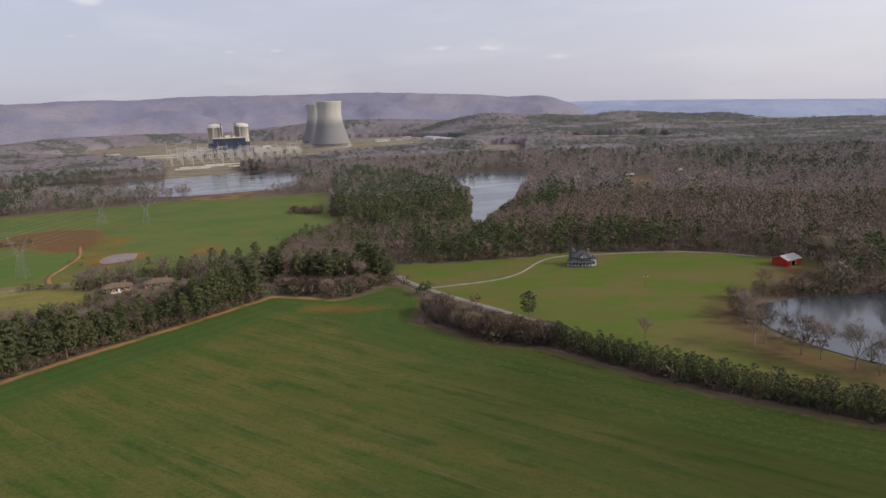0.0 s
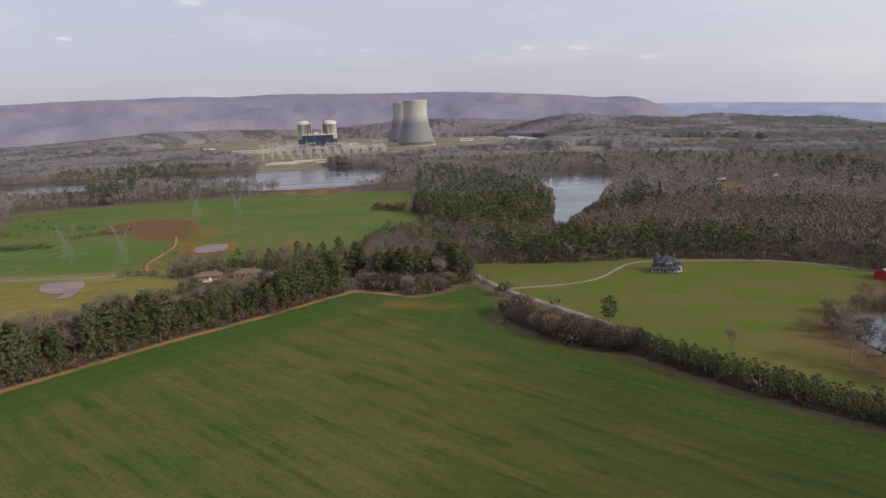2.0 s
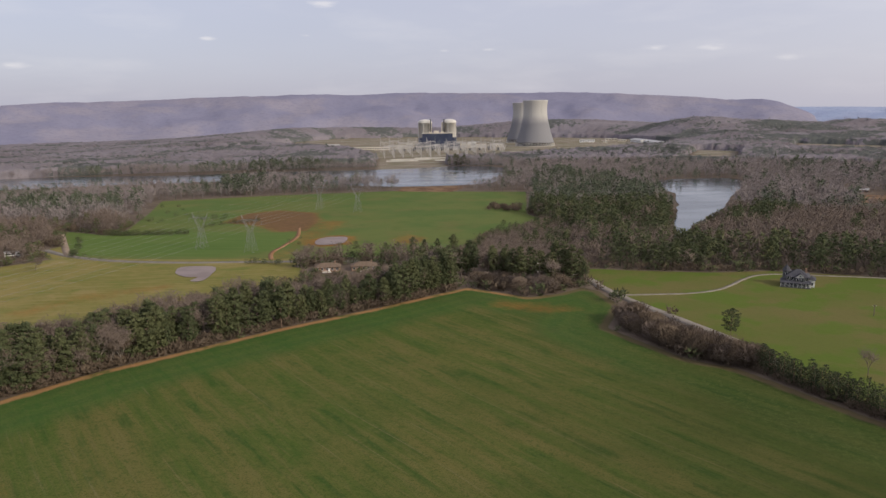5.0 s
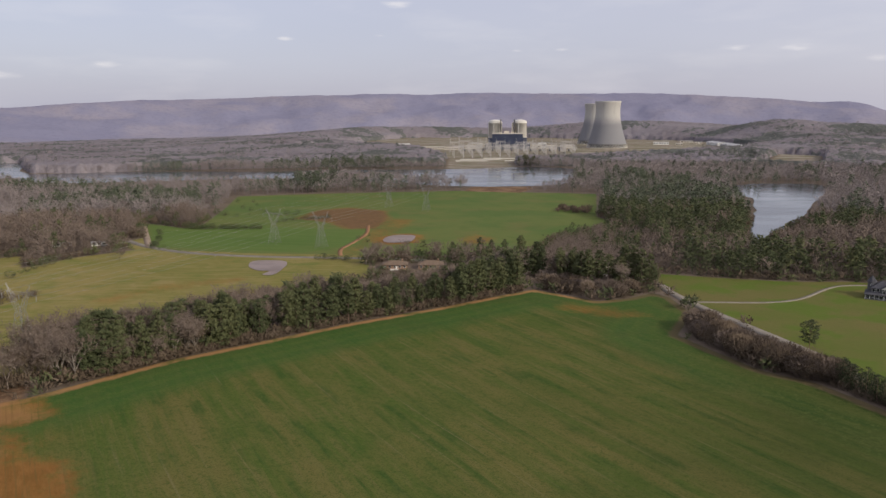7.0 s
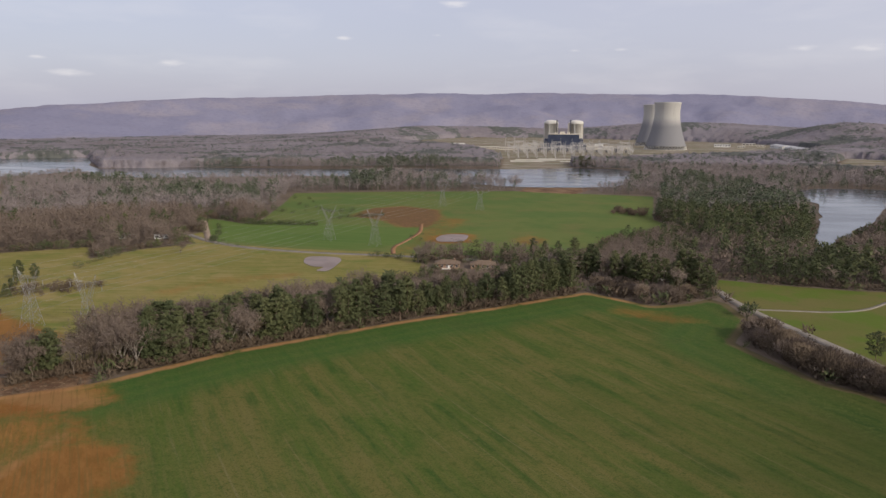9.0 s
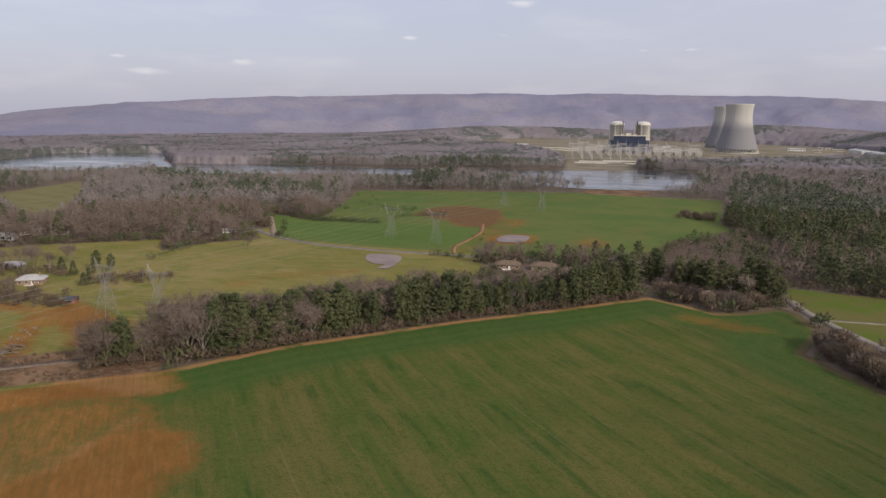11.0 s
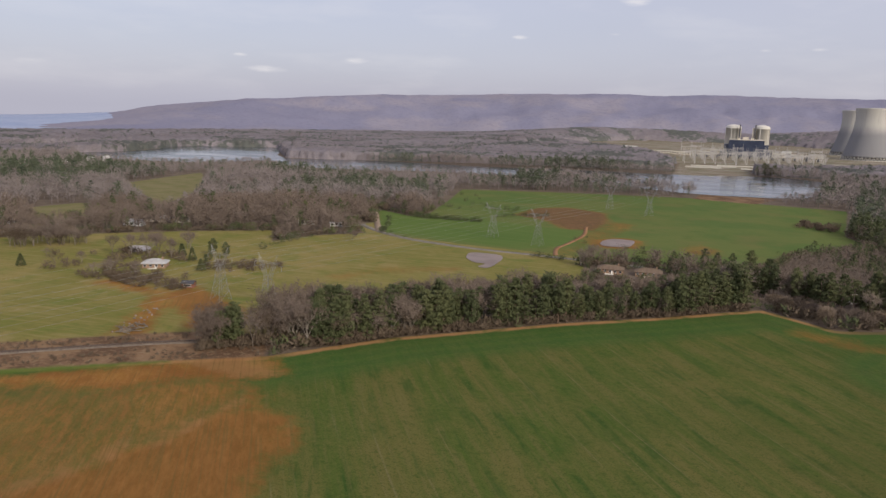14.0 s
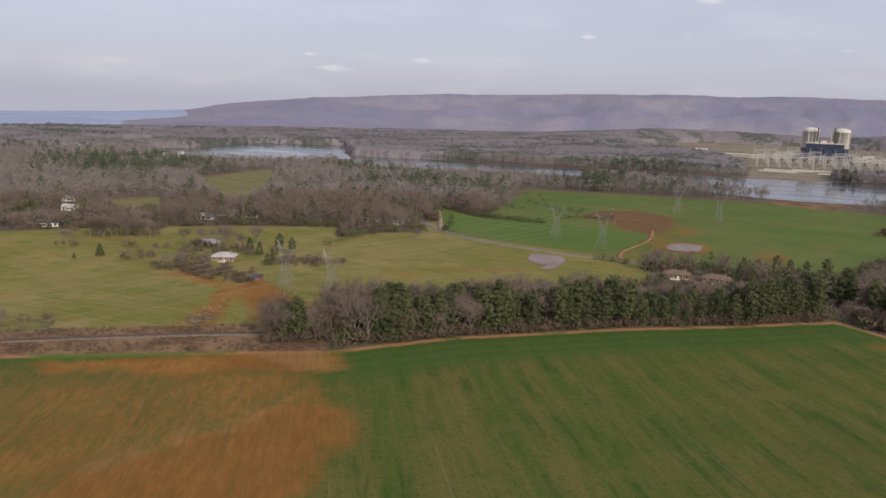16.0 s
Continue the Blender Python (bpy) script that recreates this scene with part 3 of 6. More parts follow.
PALE_BARK = two_tone("pale_bark", (0.21, 0.18, 0.15), (0.29, 0.255, 0.215), 0.8)
# violet and blue base colours stand in for haze over the ridges
RIDGE = ridge_material("hazed_wooded_ridge", (0.24, 0.228, 0.28), (0.258, 0.238, 0.276), (0.2, 0.2, 0.275))
FAR_RIDGE = ridge_material("hazed_far_ridge", (0.31, 0.36, 0.48), (0.34, 0.38, 0.49), (0.28, 0.33, 0.46))

# ---- the land ----


def stops(*runs):
    out = []
    for a, b, s in runs:
        n = max(1, round((b - a) / s))
        out += [a + (b - a) * i / n for i in range(n)]
    return np.array(out + [runs[-1][1]])


def build_land():
    xs = stops((-5200, -1800, 60), (-1800, -1000, 25), (-1000, -460, 8), (-460, 220, 3.2), (220, 460, 8), (460, 1500, 30), (1500, 4200, 60))
    ys = stops((-900, -60, 60), (-60, 20, 8), (20, 470, 3.2), (470, 1000, 8), (1000, 2200, 25), (2200, 5200, 60))
    X, Y = np.meshgrid(xs, ys)
    x, y = X.ravel(), Y.ravel()
    d = np.hypot(x, y)
    z = height(x, y)
    n, m = len(xs), len(ys)
    i = np.arange((m - 1) * n).reshape(m - 1, n)[:, :-1].ravel()
    me = mesh_from("ground", np.stack([x, y, z], -1), np.stack([i, i + 1, i + n + 1, i + n], -1))

    def field(name, *polys):
        put_float(me, name, np.max([np.clip(signed(q, x, y), -60, 60) for q in polys], 0))

    field("crop", CROP)
    put_float(me, "east", x)
    field("lawn", LAWN)
    field("lawn_bare", [(112, 305), (128, 330), (150, 345), (190, 405), (205, 385), (180, 340), (132, 300), (130, 270), (150, 230), (170, 180), (110, 250)])
    field("green", GREEN)
    field("stubble", MEADOW, GLADE)
    field("pasture", PASTURE, ROADSIDE, FAR_FIELD_E)
    field("soil", SOIL_NEAR, SOIL_DARK, SOIL_BURNT, SOIL_PYLONS, SOIL_TRACK, SOIL_POND, SOIL_RUST)
    field("dark_soil", SOIL_DARK)
    field("rust", SOIL_RUST)
    field("burnt", SOIL_BURNT)
    field("pale_soil", SOIL_PALE, SOIL_SWEEP)
    field("lush", SOIL_LUSH)
    field("lush_field", LUSH_FIELD)
    field("thin", SOIL_THIN)
    field("half_soil", SOIL_MID, SOIL_GREEN, SOIL_TIP, SOIL_STREAK, SOIL_PATCH)
    field("yard", PLANT_YARD, SHORE_PLANT, FAR_FIELD_C, FAR_FIELD_D, FAR_FIELD_F)
    field("verge", VERGE, SHORE_FIELD, FAR_FIELD_A, FAR_FIELD_B)
    me.materials.append(LAND)
    tagged(new("ground", me), "farmland of green fields, pasture and red soil", "ground", kind="structure")


build_land()


def sheet(name, outline, z, material, label, category="water", jitter=2.0):
    """A flat sheet with a slightly uneven shore."""
    pts = rounded(outline, 8, True)
    bm = bmesh.new()
    vs = []
    for x, y in pts:
        w = noise.noise_vector((x * 0.06, y * 0.06, 1.7)) * jitter
        vs.append(bm.verts.new((x + w.x, y + w.y, z)))
    f = bm.faces.new(vs)
    if f.normal.z < 0 or f.calc_area() == 0:
        f.normal_update()
    f.normal_update()
    if f.normal.z < 0:
        f.normal_flip()
    bmesh.ops.triangulate(bm, faces=[f])
    me = bpy.data.meshes.new(name)
    bm.to_mesh(me)
    bm.free()
    me.materials.append(material)
    return tagged(new(name, me), label, category, kind="structure")


sheet("water_river", RIVER, 0.5, WATER, "wide pale river reflecting the hazy sky", jitter=9)
sheet("water_inlet", INLET, 0.5, WATER, "far arm of the river below wooded hills", jitter=6)
sheet("water_creek", CREEK, 0.5, WATER, "creek backwater with wind ripples between woods", jitter=5)
sheet("water_farm_pond", FARM_POND, 0.3, WATER, "farm pond beside bare trees")
sheet("water_round_pond", ROUND_POND, 0.3, MUDDY, "muddy round pond in a pasture", jitter=1)
sheet("water_cattle_pond", CATTLE_POND, 0.3, MUDDY, "muddy cattle pond with red banks", jitter=1.5)


RIDGE_FOOT = [(-12.5, 3800), (-4, 3700), (8, 3500), (20, 3400), (30, 3300), (44, 3150), (56, 2700), (66, 2350), (72, 2300)]


def build_ridge(name, crest, foot_line, far, material, label, seed, rough, foot=0.0):
    """A long wooded ridge: crest is a row of bearing (degrees, left is positive) and height (m)."""
    az = np.arange(crest[0][0], crest[-1][0], 0.22)
    top = np.interp(az, [c[0] for c in crest], [c[1] for c in crest])
    near = np.interp(az, [c[0] for c in foot_line], [c[1] for c in foot_line])
    k = 26
    rows_v = []
    for i in range(k):
        t = i / (k - 1)
        dist = near + (far - near) * t
        rise = smooth(0.0, 1.0, np.full(az.shape, min(1.0, t * 1.12)))
        a = np.radians(az)
        x, y = -np.sin(a) * dist, np.cos(a) * dist
        fold = np.array([noise.fractal((u * 0.0016 + seed, v * 0.0016, 0.3), 1.0, 2.0, 4) for u, v in zip(x, y)])
        small = np.array([noise.fractal((u * 0.012 + seed, v * 0.012, 5.3), 1.0, 2.0, 3) for u, v in zip(x, y)])
        z = foot + (top - foot) * np.clip(rise + fold * 0.3 * np.sin(np.pi * min(1.0, t * 1.05)) , 0, 1.0) + small * rough * (0.3 + t)
        rows_v.append(np.stack([x, y, z], -1))
    a = np.radians(az)
    rows_v.append(np.stack([-np.sin(a) * (far + 60), np.cos(a) * (far + 60), np.full(az.shape, foot - 40)], -1))
    v = np.concatenate(rows_v)
    n = len(az)
    i = np.arange((len(rows_v) - 1) * n).reshape(-1, n)[:, :-1].ravel()
    me = mesh_from(name, v, np.stack([i, i + n, i + n + 1, i + 1], -1))
    me.materials.append(material)
    for q in me.polygons:
        q.use_smooth = True
    tagged(new(name, me), label, "ridge", kind="structure")


def crest_height(el, d):
    return EYE_HEIGHT + d * math.tan(radians(el))


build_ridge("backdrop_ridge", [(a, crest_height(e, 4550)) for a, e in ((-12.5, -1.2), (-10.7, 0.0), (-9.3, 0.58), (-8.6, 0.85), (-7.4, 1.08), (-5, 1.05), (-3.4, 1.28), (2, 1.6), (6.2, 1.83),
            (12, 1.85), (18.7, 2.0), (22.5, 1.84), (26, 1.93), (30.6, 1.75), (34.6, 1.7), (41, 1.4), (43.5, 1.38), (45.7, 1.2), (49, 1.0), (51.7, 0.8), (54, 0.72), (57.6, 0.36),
            (59.7, 0.16), (61.3, -0.06), (62.4, -0.34), (63.6, -0.56), (66, -0.84), (70, -1.2))], RIDGE_FOOT, 4550, RIDGE, "long wooded ridge tinted violet with painted haze", 3.1, 3.0)
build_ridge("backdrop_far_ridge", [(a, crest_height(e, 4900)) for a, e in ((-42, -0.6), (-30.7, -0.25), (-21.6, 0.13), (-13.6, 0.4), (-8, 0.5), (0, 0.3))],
            [(-42, 3000), (-18, 3200), (-12, 3900), (0, 4600)], 4900, FAR_RIDGE, "far ridge painted blue for haze", 9.7, 0.8)
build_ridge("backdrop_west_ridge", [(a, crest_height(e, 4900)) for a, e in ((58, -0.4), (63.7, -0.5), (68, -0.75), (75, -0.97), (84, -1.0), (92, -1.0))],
            [(58, 2900), (65, 2600), (69, 2450), (74, 2300), (92, 2300)], 4900, FAR_RIDGE, "far ridge over the river, painted blue for haze", 5.2, 0.8)


# ---- roads ----
def strip(name, line, width, z, material, label, steps=6):
    pts = rounded(line, steps)
    left, right = [], []
    for i, (x, y) in enumerate(pts):
        ax, ay = pts[max(i - 1, 0)]
        bx, by = pts[min(i + 1, len(pts) - 1)]
        l = math.hypot(bx - ax, by - ay)
        nx, ny = -(by - ay) / l, (bx - ax) / l
        left.append((x + nx * width / 2, y + ny * width / 2, z))
        right.append((x - nx * width / 2, y - ny * width / 2, z))
    n = len(pts)
    v = left + right + [(x, y, -0.3) for x, y, _ in left] + [(x, y, -0.3) for x, y, _ in right]
    f = [(n + i, n + i + 1, i + 1, i) for i in range(n - 1)]
    f += [(i, i + 1, 2 * n + i + 1, 2 * n + i) for i in range(n - 1)]
    f += [(3 * n + i, 3 * n + i + 1, n + i + 1, n + i) for i in range(n - 1)]
    me = mesh_from(name, v, f)
    me.materials.append(material)
    return tagged(new(name, me), label, "road", kind="structure")


ASPHALT = two_tone("worn_asphalt", (0.17, 0.15, 0.125), (0.22, 0.195, 0.162), 0.15)
GRAVEL = two_tone("pale_gravel", (0.19, 0.17, 0.13), (0.25, 0.22, 0.175), 0.2)
DIRT = two_tone("dirt_lane", (0.22, 0.165, 0.115), (0.29, 0.22, 0.16), 0.1)
RED_TRACK = two_tone("red_dirt", (0.22, 0.11, 0.05), (0.29, 0.16, 0.08), 0.1)
strip("road", ROAD, 5.6, 0.2, ASPHALT, "worn grey country road between fields")
strip("road_lane", LANE, 5, 0.25, DIRT, "straight dirt lane into the woods")
strip("road_track", [(-243, 426), (-256, 450), (-262, 480), (-272, 520), (-292, 562)], 3.2, 0.2, RED_TRACK, "rutted red dirt track to a cattle pond")
strip("driveway", DRIVEWAY, 2.1, 0.25, GRAVEL, "pale gravel driveway across a lawn")


# ---- woods ----
rng = np.random.default_rng(7)


def spray(n, radius, low, high, length, width, up=0.5, hollow=0.5):
    """n thin triangles that fill a crown; (n, 3, 3)."""
    u = rng.normal(size=(n, 3))
    u /= np.linalg.norm(u, axis=1, keepdims=True)
    r = (hollow + (1 - hollow) * rng.random(n)) ** 0.7
    c = u * r[:, None] * np.array([radius, radius, (high - low) / 2]) + np.array([0, 0, (high + low) / 2])
    d = u * 0.5 + np.array([0, 0, up]) + rng.normal(size=(n, 3)) * 0.5
    d /= np.linalg.norm(d, axis=1, keepdims=True)
    w = np.cross(d, u + np.array([0, 0, 0.4]) + rng.normal(size=(n, 3)) * 0.3)
    w /= np.linalg.norm(w, axis=1, keepdims=True)
    l = length * (0.6 + 0.8 * rng.random(n))[:, None]
    k = width * (0.6 + 0.8 * rng.random(n))[:, None]
    return np.stack([c - w * k / 2, c + w * k / 2, c + d * l], 1)


def stem(h, r, sides=3):
    """A plain tapered stem; triangles."""
    out = []
    for i in range(sides):
        a, b = 2 * math.pi * i / sides, 2 * math.pi * (i + 1) / sides
        p, q = np.array([math.cos(a) * r, math.sin(a) * r, 0]), np.array([math.cos(b) * r, math.sin(b) * r, 0])
        out.append([p, q, (q * 0.3 + np.array([0, 0, h]))])
    return np.array(out)


def crown_bare(h, n, size):
    """A bare broadleaved crown of several uneven lobes."""
    out = [stem(h * 0.7, 0.012 * h)]
    lobes = 5
    for k in range(lobes):
        a = rng.random() * 6.28
        off = np.array([math.cos(a), math.sin(a), 0]) * h * 0.15 * rng.random()
        low = h * (0.22 + 0.2 * rng.random())
        q = spray(n // lobes, h * (0.15 + 0.08 * rng.random()), low, low + h * (0.45 + 0.25 * rng.random()), size, size * 0.22, 0.9, 0.25)
        out.append(q + off)
    v = np.concatenate(out)
    v[..., 2] = np.minimum(v[..., 2], h * 1.02)
    return v


def crown_pine(h, n, size):
    """A pine: bare lower stem, tiers of needle sprays, ragged top."""
    out = [stem(h * 0.85, 0.012 * h)]
    tiers = 7
    for k in range(tiers):
        t = k / (tiers - 1)
        z = h * (0.34 + 0.6 * t)
        r = h * (0.20 * (1 - t) ** 0.7 + 0.04) * (0.8 + 0.4 * rng.random())
        q = spray(n // tiers, r, z - h * 0.05, z + h * 0.07, size, size * 0.55, 0.25, 0.35)
        a = rng.random() * 6.28
        out.append(q + np.array([math.cos(a), math.sin(a), 0]) * r * 0.3)
    return np.concatenate(out)


BELTS = [[(-235, 140), (-206, 189), (-184, 235), (-157, 282), (-125, 328), (-95, 377), (-70, 367), (-58, 362), (-33, 391), (-28, 402), (-60, 418), (-125, 428), (-195, 396), (-262, 176)],
         [(-16, 318), (0, 297), (33, 273), (124, 189), (420, -60), (450, 100), (160, 205), (54, 262), (42, 302), (17, 334), (-8, 368)],
         [(190, 352), (125, 304), (128, 272), (160, 205), (150, 200), (110, 260), (110, 330), (180, 400)]]


def scatter(x0, x1, y0, y1, step, near, far, margin, spread=(33, 79)):
    """Places for trees on a shaken grid, between two distances and bearings from the camera, outside every opening."""
    gx, gy = np.meshgrid(np.arange(x0, x1, step), np.arange(y0, y1, step))
    x = gx.ravel() + rng.uniform(-0.45, 0.45, gx.size) * step
    y = gy.ravel() + rng.uniform(-0.45, 0.45, gx.size) * step
    d = np.hypot(x, y)
    a = np.degrees(np.arctan2(-x, y))
    keep = (d > near) & (d < far) & (a > -spread[0]) & (a < spread[1])
    x, y = x[keep], y[keep]
    free = np.full(x.shape, 1e9)
    for q in OPENINGS:
        free = np.minimum(free, -signed(q, x, y))
    for line, w in ((ROAD, 6), (LANE, 7)):
        p = np.array(rounded(line, 4))
        for cx, cy in p[::2]:
            free = np.minimum(free, np.hypot(x - cx, y - cy) - w)
    for q in BELTS[1:]:
        free = np.minimum(free, 30 - (signed(q, x, y) > 0) * 60)
    for hx, hy, hr in ((-191, 400, 15), (-170, 408, 15), (-180, 398, 14), (-158, 405, 12)):
        free = np.minimum(free, np.hypot(x - hx, y - hy) - hr)
    keep = (free > margin) & (np.hypot(x, y) < wood_limit(x, y))
    return x[keep], y[keep], free[keep]


def wood_limit(x, y):
    """How far the woods of the plain reach at each bearing."""
    return np.interp(np.degrees(np.arctan2(-x, y)), [-33, -20, -12] + [c[0] for c in RIDGE_FOOT[1:]] + [80], [2950, 3050, 3300] + [c[1] + 150 for c in RIDGE_FOOT[1:]] + [2150])


PINE_WOODS = [[(-150, 700), (-90, 640), (-40, 560), (20, 560), (22, 690), (20, 880), (-60, 1000), (-150, 930), (-118, 780)],
              [(-150, 1000), (-40, 1010), (-60, 1120), (-160, 1130)],
              [(-20, 452), (140, 464), (150, 490), (30, 500)], [(60, 600), (100, 720), (118, 800), (120, 680)],
              [(-680, 560), (-560, 560), (-520, 640), (-640, 690)], [(-860, 640), (-760, 640), (-740, 760), (-860, 780)],
              [(-1100, 330), (-900, 330), (-900, 520), (-1120, 520)], [(-560, 780), (-480, 810), (-520, 900), (-600, 860)],
              [(-330, 1440), (100, 1500), (100, 1750), (-250, 1640)], [(-800, 1130), (-600, 1240), (-560, 1330), (-820, 1240)]]


def pine_share(x, y):
    s = np.full(x.shape, -1e9)
    for q in PINE_WOODS:
        s = np.maximum(s, signed(q, x, y))
    patch = np.array([noise.noise((u * 0.006, v * 0.006, 2.2)) for u, v in zip(x, y)])
    return np.where(s > -8, 0.68, np.where(patch > np.where(x < -300, 0.4, 0.3), 0.4, 0.06))


def wood(name, label, protos, x, y, h, material, tint):
    """Many trees in one mesh."""
    pick = rng.integers(0, len(protos), len(x))
    vs, ts = [], []
    for k, proto in enumerate(protos):
        i = np.where(pick == k)[0]
        if not len(i):
            continue
        a = rng.random(len(i)) * 6.283
        c, s = np.cos(a), np.sin(a)
        wide = 1.05 + 0.6 * rng.random(len(i))
        p = proto.reshape(-1, 3)
        px = (p[None, :, 0] * c[:, None] - p[None, :, 1] * s[:, None]) * (h[i] * wide)[:, None] + x[i][:, None]
        py = (p[None, :, 0] * s[:, None] + p[None, :, 1] * c[:, None]) * (h[i] * wide)[:, None] + y[i][:, None]
        pz = p[None, :, 2] * h[i][:, None] + height(x[i], y[i])[:, None] - 0.2
        vs.append(np.stack([px, py, pz], -1).reshape(-1, 3))
        ts.append(np.repeat(tint[i], len(p)))
    v = np.concatenate(vs)
    me = mesh_from(name, v, np.arange(len(v)).reshape(-1, 3))
    put_float(me, "tint", np.concatenate(ts))
    me.materials.append(material)
    return tagged(new(name, me), label, "woodland", kind="stuff")


def plant_woods():
    # foliage colours turn hazier band by band, painted in
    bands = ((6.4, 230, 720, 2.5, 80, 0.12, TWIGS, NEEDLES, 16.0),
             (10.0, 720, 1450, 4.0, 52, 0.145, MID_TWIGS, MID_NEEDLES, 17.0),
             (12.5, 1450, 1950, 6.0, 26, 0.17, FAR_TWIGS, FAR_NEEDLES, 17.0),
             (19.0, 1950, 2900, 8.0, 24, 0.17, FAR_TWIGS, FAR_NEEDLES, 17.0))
    for step, near, far, margin, n, size, twigs, needles, tall in bands:
        x, y, free = scatter(-far, far * 0.6, 20, far, step, near, far, margin)
        bare = [crown_bare(1.0, n, size) for _ in range(6)]
        pines = [crown_pine(1.0, int(n * 1.6), size * 0.7) for _ in range(5)]
        wide = 1.0 + max(0.0, step - 12) / 22
        for q in (bare, pines):
            for p in q:
                p[..., :2] *= wide
        share = pine_share(x, y)
        is_pine = rng.random(len(x)) < share
        stand_age = np.array([noise.noise((u * 0.011, v * 0.011, 4.4)) for u, v in zip(x, y)])
        h = tall * (0.62 + 0.6 * rng.random(len(x))) * (1 + 0.3 * stand_age) * np.where(free < 9, 0.75, 1.0)
        bearing = np.degrees(np.arctan2(-x, y))
        screen = np.zeros(len(x), bool)
        for q in (RIVER, CREEK, MEADOW, GLADE, FAR_FIELD_A, FAR_FIELD_B):
            for k in (1.05, 1.11, 1.17):
                screen |= signed(q, x * k, y * k) > 0
        h *= np.where(screen & ((bearing < 19.5) | (bearing > 33)), 0.6, 1.0)
        h *= np.where(signed(BELTS[0], x, y) > -4, 0.42, 1.0)
        h *= np.where((bearing > 5.5) & (bearing < 17) & (y > 430) & (y < 620), 0.62, 1.0)
        h *= np.where((bearing > 19.6) & (bearing < 33) & (x * x + y * y > 790 ** 2) & (x * x + y * y < 1080 ** 2), 1.22, 1.0)
        tint = (np.array([noise.noise((u * 0.02, v * 0.02, 8.0)) for u, v in zip(x, y)]) * 0.5 + 0.5) * 0.7 + 0.3 * rng.random(len(x))
        tint = np.clip(tint, 0, 0.999)
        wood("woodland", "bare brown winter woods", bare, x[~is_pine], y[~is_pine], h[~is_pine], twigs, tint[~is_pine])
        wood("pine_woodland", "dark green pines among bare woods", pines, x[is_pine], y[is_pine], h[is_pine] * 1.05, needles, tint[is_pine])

    # brush along the edges of the woods
    x, y, free = scatter(-720, 430, 20, 720, 3.4, 230, 720, 0.4)
    edge = free < 6.5
    x, y = x[edge], y[edge]
    keep = rng.random(len(x)) < 0.75
    x, y = x[keep], y[keep]
    bush = [spray(40, 0.42, 0.0, 0.95, 0.3, 0.11, 1.0, 0.2) for _ in range(4)]
    h = 2.0 + 4.0 * rng.random(len(x))
    dark = rng.random(len(x)) < 0.3
    wood("edge_brush", "leafless brush along the edge of woods", bush, x[~dark], y[~dark], h[~dark], REDTWIGS, rng.random((~dark).sum()) * 0.99)
    wood("evergreen_brush", "dark evergreen brush along the edge of woods", bush, x[dark], y[dark], h[dark] * 1.2, NEEDLES, rng.random(dark.sum()) * 0.99)


plant_woods()


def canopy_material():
    """Far bare crowns, brown and grey by turns under painted haze, with pine stands."""
    mat, nt, bsdf = nodes_of("hazed_canopy", 0.95, 0, 0.05)
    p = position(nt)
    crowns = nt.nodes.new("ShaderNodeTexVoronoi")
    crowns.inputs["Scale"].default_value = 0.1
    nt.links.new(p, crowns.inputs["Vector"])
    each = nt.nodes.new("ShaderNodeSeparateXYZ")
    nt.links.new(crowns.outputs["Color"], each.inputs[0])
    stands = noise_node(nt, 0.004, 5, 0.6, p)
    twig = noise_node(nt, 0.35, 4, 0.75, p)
    # mauve-grey crown tones carry haze in the base colour
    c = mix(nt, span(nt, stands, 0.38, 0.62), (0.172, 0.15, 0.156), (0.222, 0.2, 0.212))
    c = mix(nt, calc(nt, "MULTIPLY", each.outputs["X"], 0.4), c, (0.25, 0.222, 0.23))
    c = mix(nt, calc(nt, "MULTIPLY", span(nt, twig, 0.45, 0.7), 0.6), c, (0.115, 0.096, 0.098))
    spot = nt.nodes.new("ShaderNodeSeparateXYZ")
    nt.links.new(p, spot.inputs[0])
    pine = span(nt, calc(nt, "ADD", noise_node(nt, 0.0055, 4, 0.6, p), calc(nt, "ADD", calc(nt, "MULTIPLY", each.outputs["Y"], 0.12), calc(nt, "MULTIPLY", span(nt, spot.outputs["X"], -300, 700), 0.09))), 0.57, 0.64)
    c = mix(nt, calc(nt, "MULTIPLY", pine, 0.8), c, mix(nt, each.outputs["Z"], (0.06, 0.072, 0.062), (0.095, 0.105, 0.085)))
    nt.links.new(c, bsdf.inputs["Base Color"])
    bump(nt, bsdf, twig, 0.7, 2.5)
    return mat


